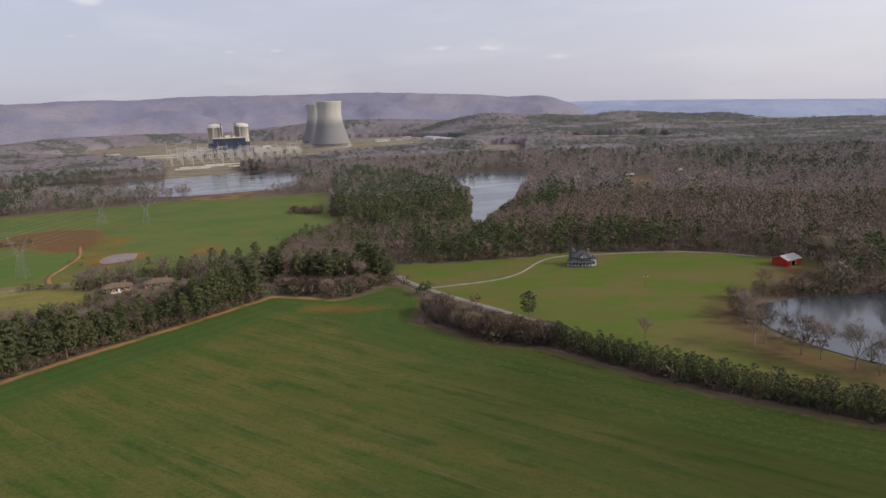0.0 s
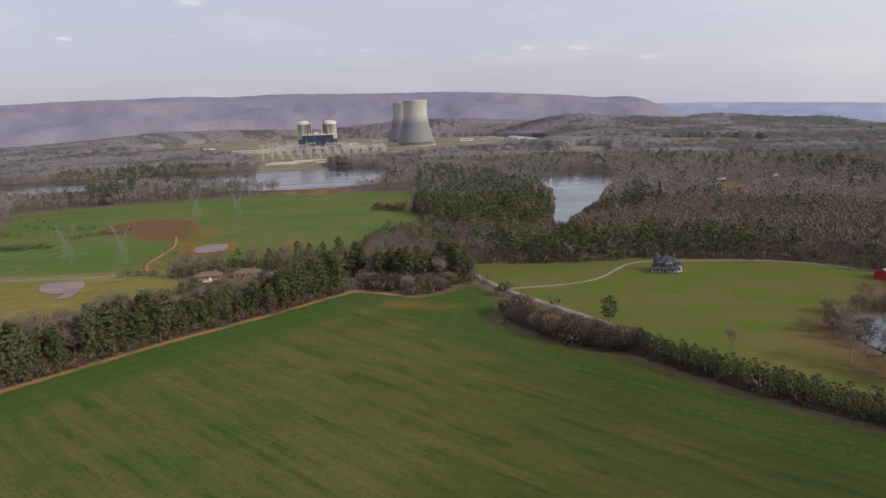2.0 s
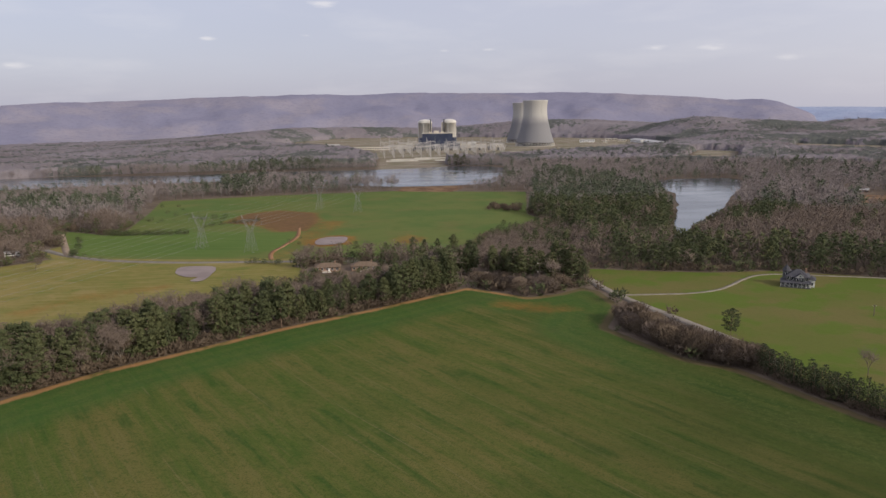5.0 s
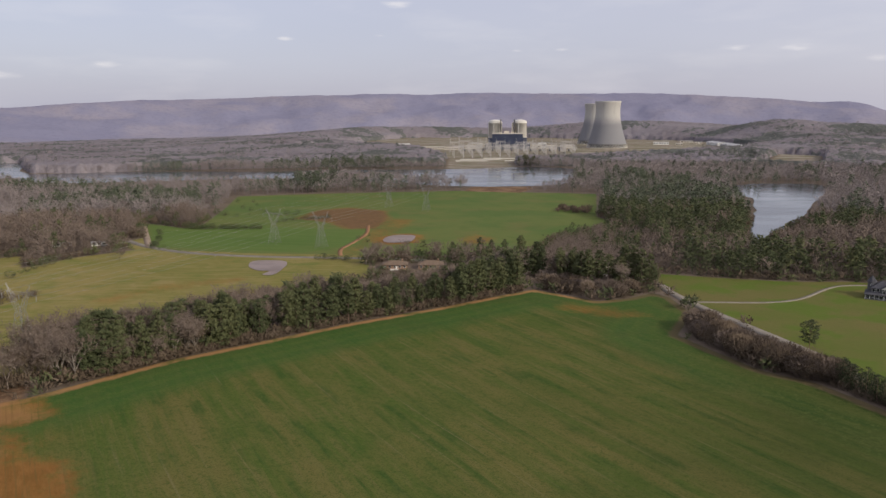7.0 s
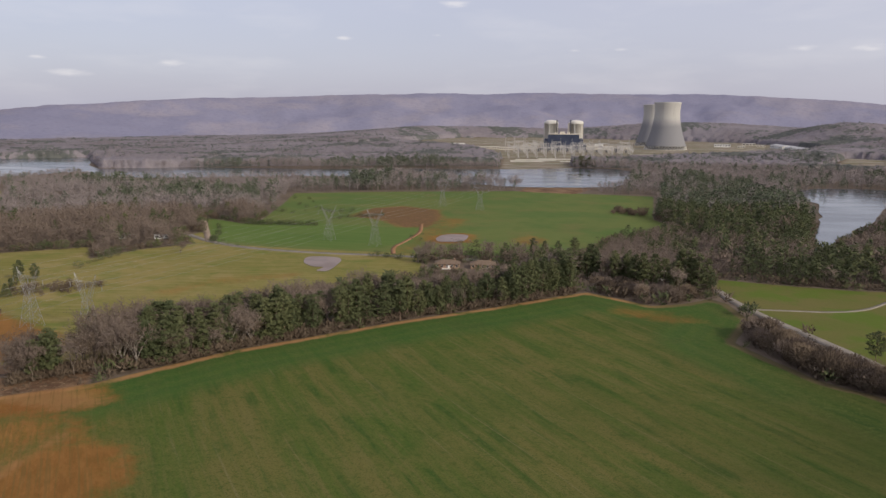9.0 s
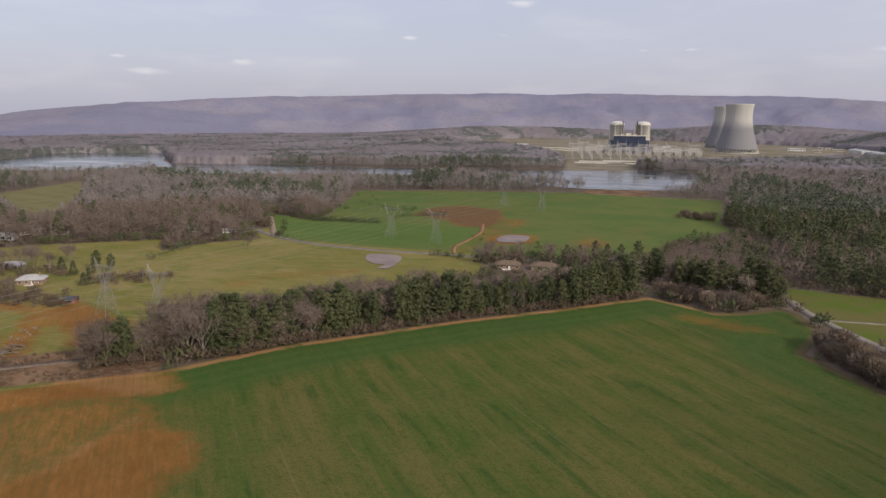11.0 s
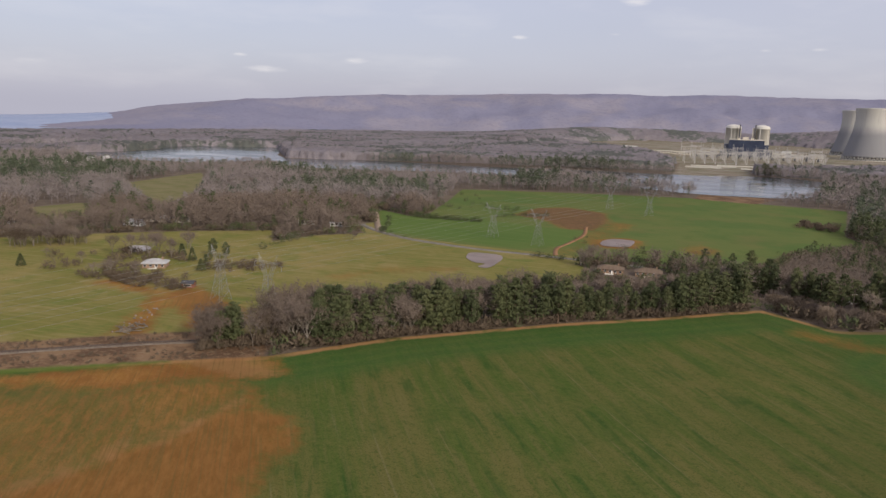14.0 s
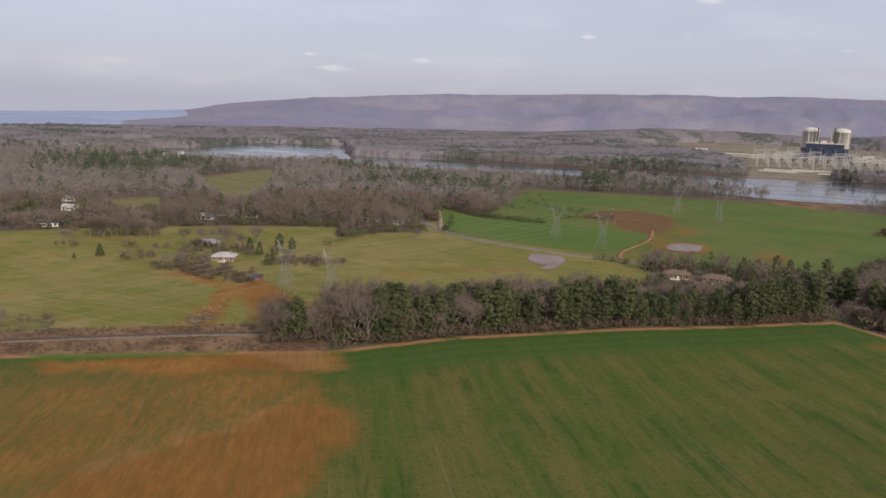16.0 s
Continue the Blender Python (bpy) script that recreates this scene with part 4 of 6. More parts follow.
def build_canopy():
    """The closed roof of the woods far off: one uneven sheet of rounded crowns that ends at the woods' edges."""
    az = np.radians(np.arange(-34, 80, 0.17))
    dist = [1440.0]
    while dist[-1] < 3950:
        dist.append(dist[-1] + 7.5 + (dist[-1] - 1450) * 0.006)
    dist = np.array(dist)
    D, A = np.meshgrid(dist, az, indexing="ij")
    x, y = (-np.sin(A) * D).ravel(), (np.cos(A) * D).ravel()
    lot = np.random.default_rng(21)
    x, y = x + lot.uniform(-2, 2, x.size), y + lot.uniform(-2, 2, x.size)
    free = np.full(x.shape, 1e9)
    for q in (PLANT_YARD, SHORE_PLANT, FAR_FIELD_C, FAR_FIELD_D, FAR_FIELD_F, RIVER, INLET):
        free = np.minimum(free, -signed(q, x, y))
    # crowns on a shaken grid; each vertex lies on the nearest one
    cell = 13.0
    ci, cj = np.floor(x / cell).astype(int), np.floor(y / cell).astype(int)
    near = np.full(x.shape, 1e9)
    tall = np.zeros(x.shape)
    for di in (-1, 0, 1):
        for dj in (-1, 0, 1):
            k = ((ci + di) * 73856093) ^ ((cj + dj) * 19349663)
            u, v, w = ((k >> 3) % 977) / 977, ((k >> 5) % 991) / 991, ((k >> 7) % 983) / 983
            d = np.hypot(x - (ci + di + u) * cell, y - (cj + dj + v) * cell)
            tall = np.where(d < near, w, tall)
            near = np.minimum(near, d)
    z = height(x, y) + 8.0 + 5.0 * tall + 4.5 * np.sqrt(np.clip(1 - (near / 10.0) ** 2, 0, 1)) + lot.uniform(-0.4, 0.4, x.size)
    inside = (free > 9) & (D.ravel() > 1452) & (D.ravel() < wood_limit(x, y) + 120)
    z = np.where(inside, z, height(x, y) - 1.5)
    n = len(az)
    i = np.arange((len(dist) - 1) * n).reshape(-1, n)[:, :-1].ravel()
    f = np.stack([i + 1, i, i + n, i + n + 1], -1)
    f = f[inside[f].any(1)]
    back = np.unique(f)
    order = np.zeros(len(x), int)
    order[back] = np.arange(len(back))
    me = mesh_from("woodland_canopy", np.stack([x, y, z], -1)[back], order[f])
    for q in me.polygons:
        q.use_smooth = True
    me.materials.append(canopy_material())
    tagged(new("woodland_canopy", me), "distant winter woods with stands of pine, cooled by painted haze", "woodland", kind="stuff")


build_canopy()


# ---- single trees and shrubs ----
def limb(bm, a, d, length, r, depth, tips, turn):
    """A forked limb; its ends are gathered in tips."""
    b = a + d * length
    bar(bm, a, b, r, 4 if depth > 2 else 3, r * 0.6, False)
    if depth == 0:
        tips.append((b, d))
        return
    for k in range(3 if depth > 1 else 2):
        w = Vector((turn.uniform(-1, 1), turn.uniform(-1, 1), turn.uniform(-0.25, 0.7)))
        e = (d * 0.9 + w * 0.75).normalized()
        limb(bm, b if k else a.lerp(b, 0.7), e, length * turn.uniform(0.55, 0.8), r * 0.55, depth - 1, tips, turn)
    tips.append((b, d))


def twig_mesh(tips, n, length, width, turn):
    v = []
    for k in range(n):
        c, d = tips[k % len(tips)]
        w = Vector((turn.gauss(0, 1), turn.gauss(0, 1), turn.gauss(0.15, 0.8)))
        e = (d * 0.8 + w * 0.8).normalized()
        s = e.orthogonal().normalized() * width * turn.uniform(0.6, 1.4)
        o = c + Vector((turn.gauss(0, 1), turn.gauss(0, 1), turn.gauss(0, 1))) * length * 0.35
        v += [o - s, o + s, o + e * length * turn.uniform(0.6, 1.5)]
    return [tuple(q) for q in v]


def make_bare_tree(h, seed, bark, twigs, label, n=620, spread=1.0):
    turn = random.Random(seed)
    t = thing("bare_tree", label, "tree")
    bm = bmesh.new()
    tips = []
    fork = h * turn.uniform(0.16, 0.26)
    bar(bm, (0, 0, -0.3), (0, 0, fork), h * 0.016, 6, h * 0.012)
    for k in range(4):
        a = k * 1.57 + turn.uniform(-0.5, 0.5)
        lean = turn.uniform(0.25, 0.6) * spread
        d = Vector((math.cos(a) * lean, math.sin(a) * lean, 1)).normalized()
        limb(bm, Vector((0, 0, fork * turn.uniform(0.8, 1))), d, h * 0.28, h * 0.009, 3, tips, turn)
    part("trunk", bm, bark, t)
    v = twig_mesh(tips, n, h * 0.10, h * 0.0055, turn)
    top = max(q[2] for q in v)
    part_np("crown", v, np.arange(len(v)).reshape(-1, 3), twigs, t)
    return t, h / top


def make_pine(h, seed, label, n=1900, low=0.3, wide=0.2, name="pine_tree", needles=None):
    turn = random.Random(seed)
    t = thing(name, label, "tree")
    bm = bmesh.new()
    bar(bm, (0, 0, -0.3), (turn.uniform(-0.3, 0.3), turn.uniform(-0.3, 0.3), h * 0.95), h * 0.014, 6, h * 0.003)
    tips = []
    tiers = 9
    for k in range(tiers):
        f = k / (tiers - 1)
        z = h * (low + (0.95 - low) * f)
        r = h * wide * (math.sin(math.pi * (0.22 + 0.74 * f)) ** 0.8 * turn.uniform(0.75, 1.2) + 0.06)
        m = 6 if f < 0.7 else 4
        for i in range(m):
            a = 6.283 * i / m + turn.uniform(-0.5, 0.5) + k
            q = r * turn.uniform(0.6, 1.1)
            e = Vector((math.cos(a) * q, math.sin(a) * q, z + q * turn.uniform(0.05, 0.45)))
            bar(bm, (0, 0, z), e, h * 0.003, 3, h * 0.001, False)
            for s in (0.45, 0.7, 0.9, 1.0):
                tips.append((Vector((0, 0, z)).lerp(e, s), (e - Vector((0, 0, z))).normalized()))
    part("trunk", bm, PINE_BARK, t)
    v = []
    for k in range(n):
        c, d = tips[k % len(tips)]
        w = Vector((turn.gauss(0, 1), turn.gauss(0, 1), turn.gauss(0.4, 0.8)))
        e = (d * 0.5 + w * 0.7).normalized()
        l = h * 0.044 * turn.uniform(0.6, 1.3)
        out = Vector((c.x, c.y, 0)).normalized() + Vector((turn.gauss(0, 0.35), turn.gauss(0, 0.35), 0.6))
        s = e.cross(out).normalized() * l * 0.32
        o = c + Vector((turn.gauss(0, 1), turn.gauss(0, 1), turn.gauss(0, 0.7))) * h * 0.024
        v += [tuple(o - s), tuple(o + s), tuple(o + e * l)]
    part_np("crown", v, np.arange(len(v)).reshape(-1, 3), needles or NEEDLES, t)
    return t


def make_shrub(h, seed, label, leaves, n=800, name="shrub", wide=0.55):
    turn = random.Random(seed)
    t = thing(name, label, "shrub")
    bm = bmesh.new()
    tips = []
    for k in range(6):
        a = k * 1.05 + turn.uniform(-0.3, 0.3)
        d = Vector((math.cos(a) * turn.uniform(0.3, 1.0), math.sin(a) * turn.uniform(0.3, 1.0), 1)).normalized()
        limb(bm, Vector((math.cos(a) * h * 0.12, math.sin(a) * h * 0.12, -0.2)), d, h * 0.4, h * 0.014, 1, tips, turn)
    part("trunk", bm, BARK, t)
    v = twig_mesh(tips, n // 2, h * 0.15, h * 0.009, turn)
    for k in range(n // 2):
        u = Vector((turn.gauss(0, 1), turn.gauss(0, 1), turn.gauss(0, 1))).normalized() * turn.uniform(0.4, 1) ** 0.5
        o = Vector((u.x * h * wide, u.y * h * wide, h * (0.48 + 0.45 * u.z)))
        e = (u + Vector((0, 0, 0.8)) + Vector((turn.gauss(0, .4), turn.gauss(0, .4), 0))).normalized() * h * 0.13
        s = e.orthogonal().normalized() * h * 0.017
        v += [tuple(o - s), tuple(o + s), tuple(o + e)]
    part_np("crown", v, np.arange(len(v)).reshape(-1, 3), leaves, t)
    return t


def make_cedar(h, seed, label):
    turn = random.Random(seed)
    t = thing("cedar_tree", label, "tree")
    bm = bmesh.new()
    bar(bm, (0, 0, -0.3), (0, 0, h * 0.9), h * 0.02, 5, h * 0.004)
    part("trunk", bm, BARK, t)
    v = []
    for k in range(800):
        f = turn.random() ** 1.3
        r = h * 0.32 * (1 - f) ** 0.8 * (0.55 + 0.5 * turn.random()) + 0.05
        a = turn.uniform(0, 6.283)
        o = Vector((math.cos(a) * r, math.sin(a) * r, h * (0.06 + 0.9 * f)))
        e = Vector((math.cos(a), math.sin(a), 0.9)).normalized() * h * 0.09 * turn.uniform(0.6, 1.3)
        s = e.cross(Vector((turn.gauss(0, 1), turn.gauss(0, 1), turn.gauss(0, 1)))).normalized() * h * 0.028
        v += [tuple(o - s), tuple(o + s), tuple(o + e)]
    part_np("crown", v, np.arange(len(v)).reshape(-1, 3), NEEDLES, t)
    return t


RAILSIDE = [(-350, 16), (-306, 76), (-246, 164), (-238, 160), (-298, 70), (-340, 8)]
PINE_BARK = two_tone("pine_bark", (0.17, 0.115, 0.085), (0.25, 0.18, 0.135), 1.0)
EVERGREEN = leaf_material("evergreen_leaves", (0.045, 0.06, 0.022), (0.075, 0.085, 0.035))
plant_rng = random.Random(11)
used = set()


def stand(proto, x, y, scale=1.0, group=""):
    """A tree at its place; the first use takes the built tree itself."""
    m = pose(x, y, float(height(x, y)), 0, 0, plant_rng.uniform(0, 360))
    if proto.name not in used:
        used.add(proto.name)
        proto.matrix_basis = m
        ob = proto
    else:
        ob = copy_thing(proto, m)
    ob.scale = (scale * plant_rng.uniform(0.9, 1.15), scale * plant_rng.uniform(0.9, 1.15), scale)
    if group:
        ob["group"] = group
    return ob


def place_trees():
    pines = [make_pine(1 * h, 20 + i, "tall dark green pine with a bare lower trunk", low=l, wide=w) for i, (h, l, w) in
             enumerate(((19, 0.2, 0.19), (21, 0.28, 0.17), (18, 0.12, 0.22), (20, 0.3, 0.2), (17, 0.08, 0.24)))]
    bares = []
    for i, (h, bark, tw) in enumerate(((17, PALE_BARK, TWIGS), (16, BARK, TWIGS), (15, BARK, REDTWIGS), (18, PALE_BARK, TWIGS), (14, BARK, TWIGS))):
        bares.append(make_bare_tree(h, 40 + i, bark, tw, "leafless broadleaved tree with grey-brown twigs"))
    shrubs = [make_shrub(6.5, 60 + i, "leafless brown thicket shrub", q) for i, q in enumerate((REDTWIGS, REDTWIGS, TWIGS))]
    low = [make_shrub(2.8, 70 + i, "low evergreen hedge bush", EVERGREEN, 380, "hedge_bush") for i in range(2)]
    young = [make_pine(9.5, 80 + i, "young bushy pine in a planted row", 760, 0.06, 0.25, "young_pine", DARK_NEEDLES) for i in range(3)]
    cedars = [make_cedar(7.5, 90 + i, "dense dark green cedar in a pasture") for i in range(2)]
    R = plant_rng

    def bare(x, y, h=1.0, group=""):
        q, k = R.choice(bares)
        return stand(q, x, y, k * h, group)

    under = []
    # the belt between the crop and the pasture
    edge = rounded([(-238, 150), (-224, 172), (-206, 189), (-197, 213), (-184, 235), (-157, 282), (-125, 328), (-112, 350), (-99, 372)], 14)
    along = 0.0
    for i in range(len(edge) - 1):
        (ax, ay), (bx, by) = edge[i], edge[i + 1]
        l = math.hypot(bx - ax, by - ay)
        nx, ny = -(by - ay) / l, (bx - ax) / l
        f = i / len(edge)
        p_pine = 0.12 if f < 0.2 else (0.55 if f < 0.45 else 0.8)
        for row, off in enumerate((3.0, 8.0, 13.5, 19.0, 25.0)):
            if f < 0.12 and row > 2:
                continue
            if R.random() < 0.3:
                continue
            x = ax + nx * (off + R.uniform(-2, 2)) + R.uniform(-1.5, 1.5)
            y = ay + ny * (off + R.uniform(-2, 2)) + R.uniform(-1.5, 1.5)
            share = p_pine if row < 3 else (p_pine * 0.5 if row == 3 else 0.05)
            cut = 0.78 if 20.0 < math.degrees(math.atan2(-x, y)) < 28.0 else 1.0
            if R.random() < share:
                stand(R.choice(pines), x, y, R.uniform(0.72, 1.08) * cut, "trees of the belt")
            else:
                bare(x, y, R.uniform(0.8, 1.1) * (1.2 if row > 2 else 1.0) * cut, "trees of the belt")
        for k in range(5):
            o = R.uniform(0.8, 4.5)
            under.append((ax + nx * o + R.uniform(-1.5, 1.5), ay + ny * o + R.uniform(-1.5, 1.5), R.uniform(1.6, 5.0)))
    # thicket at the tip of the crop and the tall trees behind it
    for i in range(34):
        t = R.random()
        x, y = -92 + 56 * t + R.uniform(-2, 2), 381 + 14 * (2 * t - 1) ** 2 - 10 + R.uniform(0, 16)
        if signed(CROP, np.array([x]), np.array([y]))[0] < -3:
            stand(R.choice(shrubs), x, y, R.uniform(0.8, 1.35), "thicket")
    for i in range(30):
        x, y = R.uniform(-118, -42), R.uniform(398, 420)
        stand(R.choice(pines), x, y, R.uniform(0.75, 1.05), "trees of the belt") if R.random() < 0.55 else bare(x, y, R.uniform(0.8, 1.05), "trees of the belt")
    for i in range(26):
        x, y = R.uniform(-185, -110), R.uniform(385, 418)
        if not 20.0 < math.degrees(math.atan2(-x, y)) < 28.5 and signed(BELTS[0], np.array([x]), np.array([y]))[0] > 2:
            stand(R.choice(pines), x, y, R.uniform(0.6, 0.85), "trees of the belt") if R.random() < 0.6 else bare(x, y, R.uniform(0.6, 0.8), "trees of the belt")
    for x, y, h in ((-41, 407, 1.05), (-46, 410, 1.12), (-37, 411, 0.9), (-52, 416, 1.0), (-34, 404, 0.6)):
        stand(pines[4], x, y, h * 1.15)
    # thicket between the crop and the road
    road_line = rounded(ROAD, 8)
    hedge = rounded([(-8, 331), (-1, 312), (14, 294), (27, 283), (38, 279)], 6)
    for x, y in hedge:
        for k in range(5):
            sx, sy = x + R.uniform(-4, 4.5), y + R.uniform(-3.5, 6)
            if min(math.hypot(sx - a, sy - b) for a, b in road_line) > 8:
                stand(R.choice(shrubs), sx, sy, R.uniform(0.9, 1.5), "thicket by the road")
    # planted pine row
    row = rounded([(40, 275), (53, 257), (69, 240), (89, 221), (109, 204), (127, 190), (155, 167), (200, 132)], 11)
    for i, (x, y) in enumerate(row):
        stand(R.choice(young), x + R.uniform(-0.6, 0.6), y + R.uniform(-0.6, 0.6), R.uniform(0.75, 1.08), "planted pine row")
        stand(R.choice(young), x + 3.2 + R.uniform(-0.8, 0.8), y + 3.4 + R.uniform(-0.8, 0.8), R.uniform(0.7, 1.0), "planted pine row")
        for k in range(4):
            under.append((x - 1.4 + R.uniform(-1, 5), y - 1.4 + R.uniform(-1, 3), R.uniform(1.5, 3.5)))
    # the lawn and the farm pond
    lone = make_pine(12.0, 99, "lone round-crowned pine on a lawn", 2600, 0.22, 0.36)
    stand(lone, 35, 315)
    for x, y, h in ((115, 264, 0.85), (120, 266, 0.8), (127, 252, 0.95), (131, 246, 0.85), (138, 236, 0.95), (142, 229, 0.8), (77, 277, 0.55), (121, 292, 0.5),
                    (148, 222, 0.8), (126, 300, 0.6)):
        bare(x, y, h * 1.25, "bare trees round the pond")
    for x, y in ((135, 333), (139, 327), (147, 334), (155, 331), (164, 336), (173, 338), (182, 340), (192, 343), (126, 308), (160, 345), (172, 350), (184, 356), (196, 362), (205, 372), (150, 342)):
        stand(R.choice(shrubs), x, y, R.uniform(0.8, 1.3), "brush round the pond")
        if R.random() < 0.4:
            bare(x + 5, y + 6, R.uniform(0.6, 0.85))
    for i in range(16):
        x, y = R.uniform(205, 245), R.uniform(345, 400)
        bare(x, y, R.uniform(0.8, 1.1))
    # trees and bushes of the pastures
    for x, y, h in ((-484, 160, 0.6), (-425, 176, 0.65), (-438, 216, 0.8), (-430, 224, 0.75), (-418, 236, 0.9), (-412, 226, 0.85), (-404, 236, 0.7), (-439, 246, 0.7), (-304, 83, 0.7),
                    (-310, 76, 0.65), (-298, 89, 0.6), (-315, 70, 0.7), (-322, 62, 0.7)):
        bare(x, y, h * 1.2, "bare trees of the pasture")
    wide = make_bare_tree(9.0, 123, BARK, TWIGS, "wide spreading bare tree on a pasture rise", 760, 2.2)
    stand(wide[0], -374, 361, wide[1] * 1.05)
    for x, y, h in ((-441, 164, 1.0), (-407, 245, 1.1), (-389, 241, 1.2), (-361, 229, 1.0), (-443, 150, 0.45)):
        stand(R.choice(cedars), x, y, h, "cedars of the pasture")
    for x, y, h in ((-391, 257, 0.6), (-379, 258, 0.55), (-384, 250, 0.5), (-367, 236, 0.42), (-164, 434, 0.72), (-160, 437, 0.6), (-151, 452, 0.75), (-144, 455, 0.6), (-128, 470, 0.7), (-137, 462, 0.6)):
        stand(R.choice(pines), x, y, h)
    for x, y in ((-382, 180), (-372, 183), (-359, 184), (-351, 188), (-357, 197), (-364, 190), (-376, 190), (-332, 194), (-340, 196), (-357, 245), (-352, 250), (-346, 255)):
        if R.random() < 0.5:
            stand(R.choice(shrubs), x, y, R.uniform(0.5, 0.8), "brush of the pasture")
        for k in range(13):
            under.append((x + R.gauss(-2, 5.5), y + R.gauss(3, 5.5), R.uniform(1.8, 5.0)))
    for x, y in ((-440, 218), (-430, 230), (-418, 238), (-408, 230), (-425, 178), (-400, 196), (-395, 205), (-398, 238), (-414, 212), (-360, 240), (-484, 160)):
        for k in range(6):
            under.append((x + R.gauss(0, 5), y + R.gauss(0, 5), R.uniform(1.5, 6.0)))
    for x, y in ((-393, 296), (-398, 307), (-402, 320), (-405, 336), (-408, 352), (-396, 301), (-404, 328), (-400, 313), (-414, 343), (-412, 334), (-420, 350)):
        stand(R.choice(low), x, y, R.uniform(1.0, 2.2), "hedge of the pasture")
    for i in range(16):
        f = i / 15
        stand(R.choice(low), -560 + 108 * f + R.uniform(-4, 4), 215 + 130 * f + R.uniform(-4, 4), R.uniform(1.4, 2.8), "evergreen bushes at the wood's edge")
    for i in range(60):
        under.append((R.uniform(-160, -126), R.uniform(708, 738), R.uniform(3, 7)))
    # the copse before the farm's woods
    for i in range(46):
        f = R.random()
        bare(-512 + 26 * f + R.uniform(-16, 6), 178 + 44 * f + R.uniform(-8, 10), R.uniform(0.62, 0.95), "copse")
    for i in range(14):
        bare(-532 + R.uniform(-14, 14), 238 + R.uniform(-12, 14), R.uniform(0.6, 0.85), "copse")
    for x, y, h in ((-425, 191, 0.5), (-455, 184, 0.45), (-387, 180, 0.5), (-385, 188, 0.6), (-380, 193, 0.55), (-372, 196, 0.6), (-366, 192, 0.5), (-428, 262, 0.8), (-420, 259, 0.75)):
        bare(x, y, h, "bare trees of the farm")
    for x, y, k in ((-514, 673, 1.6), (-498, 679, 1.5), (-472, 626, 1.5), (-453, 613, 1.6), (-444, 617, 1.5), (-430, 606, 1.4), (-418, 598, 1.8), (-407, 591, 1.9), (-398, 596, 2.0),
                    (-390, 597, 1.9), (-395, 610, 1.8), (-470, 581, 2.2), (-462, 578, 2.1), (-452, 574, 1.8), (-439, 572, 1.4)):
        stand(R.choice(low), x, y, k, "field bushes")
    for i in range(10):
        x, y = -366 + R.uniform(-22, 22), 1396 + R.uniform(-10, 14)
        stand(R.choice(pines), x, y, R.uniform(0.8, 1.15), "pines on the shore")
    # hedges of the green field and along the road
    for line, step in (([(-491, 510), (-436, 495), (-424, 492)], 5), ([(-444, 508), (-421, 494), (-410, 499), (-398, 503), (-383, 509), (-369, 514)], 8),
                       ([(-377, 552), (-371, 575), (-359, 580), (-350, 592)], 5), ([(-250, 410), (-240, 414), (-232, 414)], 4), ([(-440, 470), (-400, 424), (-388, 406)], 7)):
        for x, y in rounded(line, step):
            stand(R.choice(low), x + R.uniform(-1.5, 1.5), y + R.uniform(-1.5, 1.5), R.uniform(1.0, 2.0), "field hedge")
    for x, y in ((-493, 657), (-476, 656), (-436, 587), (-450, 546), (-454, 573), (-446, 640), (-438, 566), (-378, 402), (-369, 402), (-360, 402), (-352, 402), (-381, 410),
                 (-134, 558), (-129, 569), (-125, 581), (-120, 589), (-115, 601), (-111, 614), (-194, 492), (-219, 485), (-203, 481), 
                 (-262, 488), (-268, 498), (-252, 484), (-240, 478), (-264, 510)):
        stand(R.choice(low), x, y, R.uniform(0.5, 1.1), "field bushes")
    for x, y in ((-213, 406), (-208, 401), (-217, 430), (-212, 412), (-214, 420), (-205, 424), (-150, 432)):
        bare(x, y, R.uniform(0.5, 0.75), "trees by the road")
    for i in range(2600):
        x, y = R.uniform(-358, -222), R.uniform(30, 182)
        d = signed(VERGE, np.array([x]), np.array([y]))[0]
        if d > 1 and signed(np.array(RAILSIDE), np.array([x]), np.array([y]))[0] < 0:
            under.append((x, y, R.uniform(0.5, 1.7)))
    ux, uy, uh = (np.array(q) for q in zip(*under))
    bush = [spray(64, 0.45, 0.0, 0.95, 0.28, 0.075, 1.2, 0.2) for _ in range(4)]
    wood("undergrowth", "brown leafless undergrowth along field edges", bush, ux, uy, uh, REDTWIGS, np.random.default_rng(3).random(len(ux)) * 0.99)
    for q in pines + [b[0] for b in bares] + shrubs + low + young + cedars:
        if q.name not in used:
            for o in [*q.children_recursive, q]:
                bpy.data.objects.remove(o)


place_trees()


# ---- the power station ----
CONCRETE = two_tone("pale_concrete", (0.52, 0.50, 0.45), (0.60, 0.57, 0.51), 0.04)
DARK_CLAD = two_tone("dark_blue_cladding", (0.04, 0.05, 0.085), (0.055, 0.066, 0.105), 0.05, 0.6)
DARK_STEEL = two_tone("dark_steel", (0.07, 0.07, 0.08), (0.11, 0.105, 0.11), 0.2, 0.6)
GALVANISED = two_tone("galvanised_steel", (0.27, 0.27, 0.27), (0.36, 0.355, 0.345), 0.3, 0.5, 6, 0.35)
WHITE_PAINT = two_tone("white_paint", (0.70, 0.69, 0.66), (0.80, 0.79, 0.76), 0.3, 0.6)
TAN_WALL = two_tone("tan_wall", (0.50, 0.45, 0.37), (0.60, 0.55, 0.46), 0.2, 0.8)
GREY_ROOF = two_tone("grey_shingle", (0.055, 0.055, 0.062), (0.09, 0.088, 0.095), 0.8)
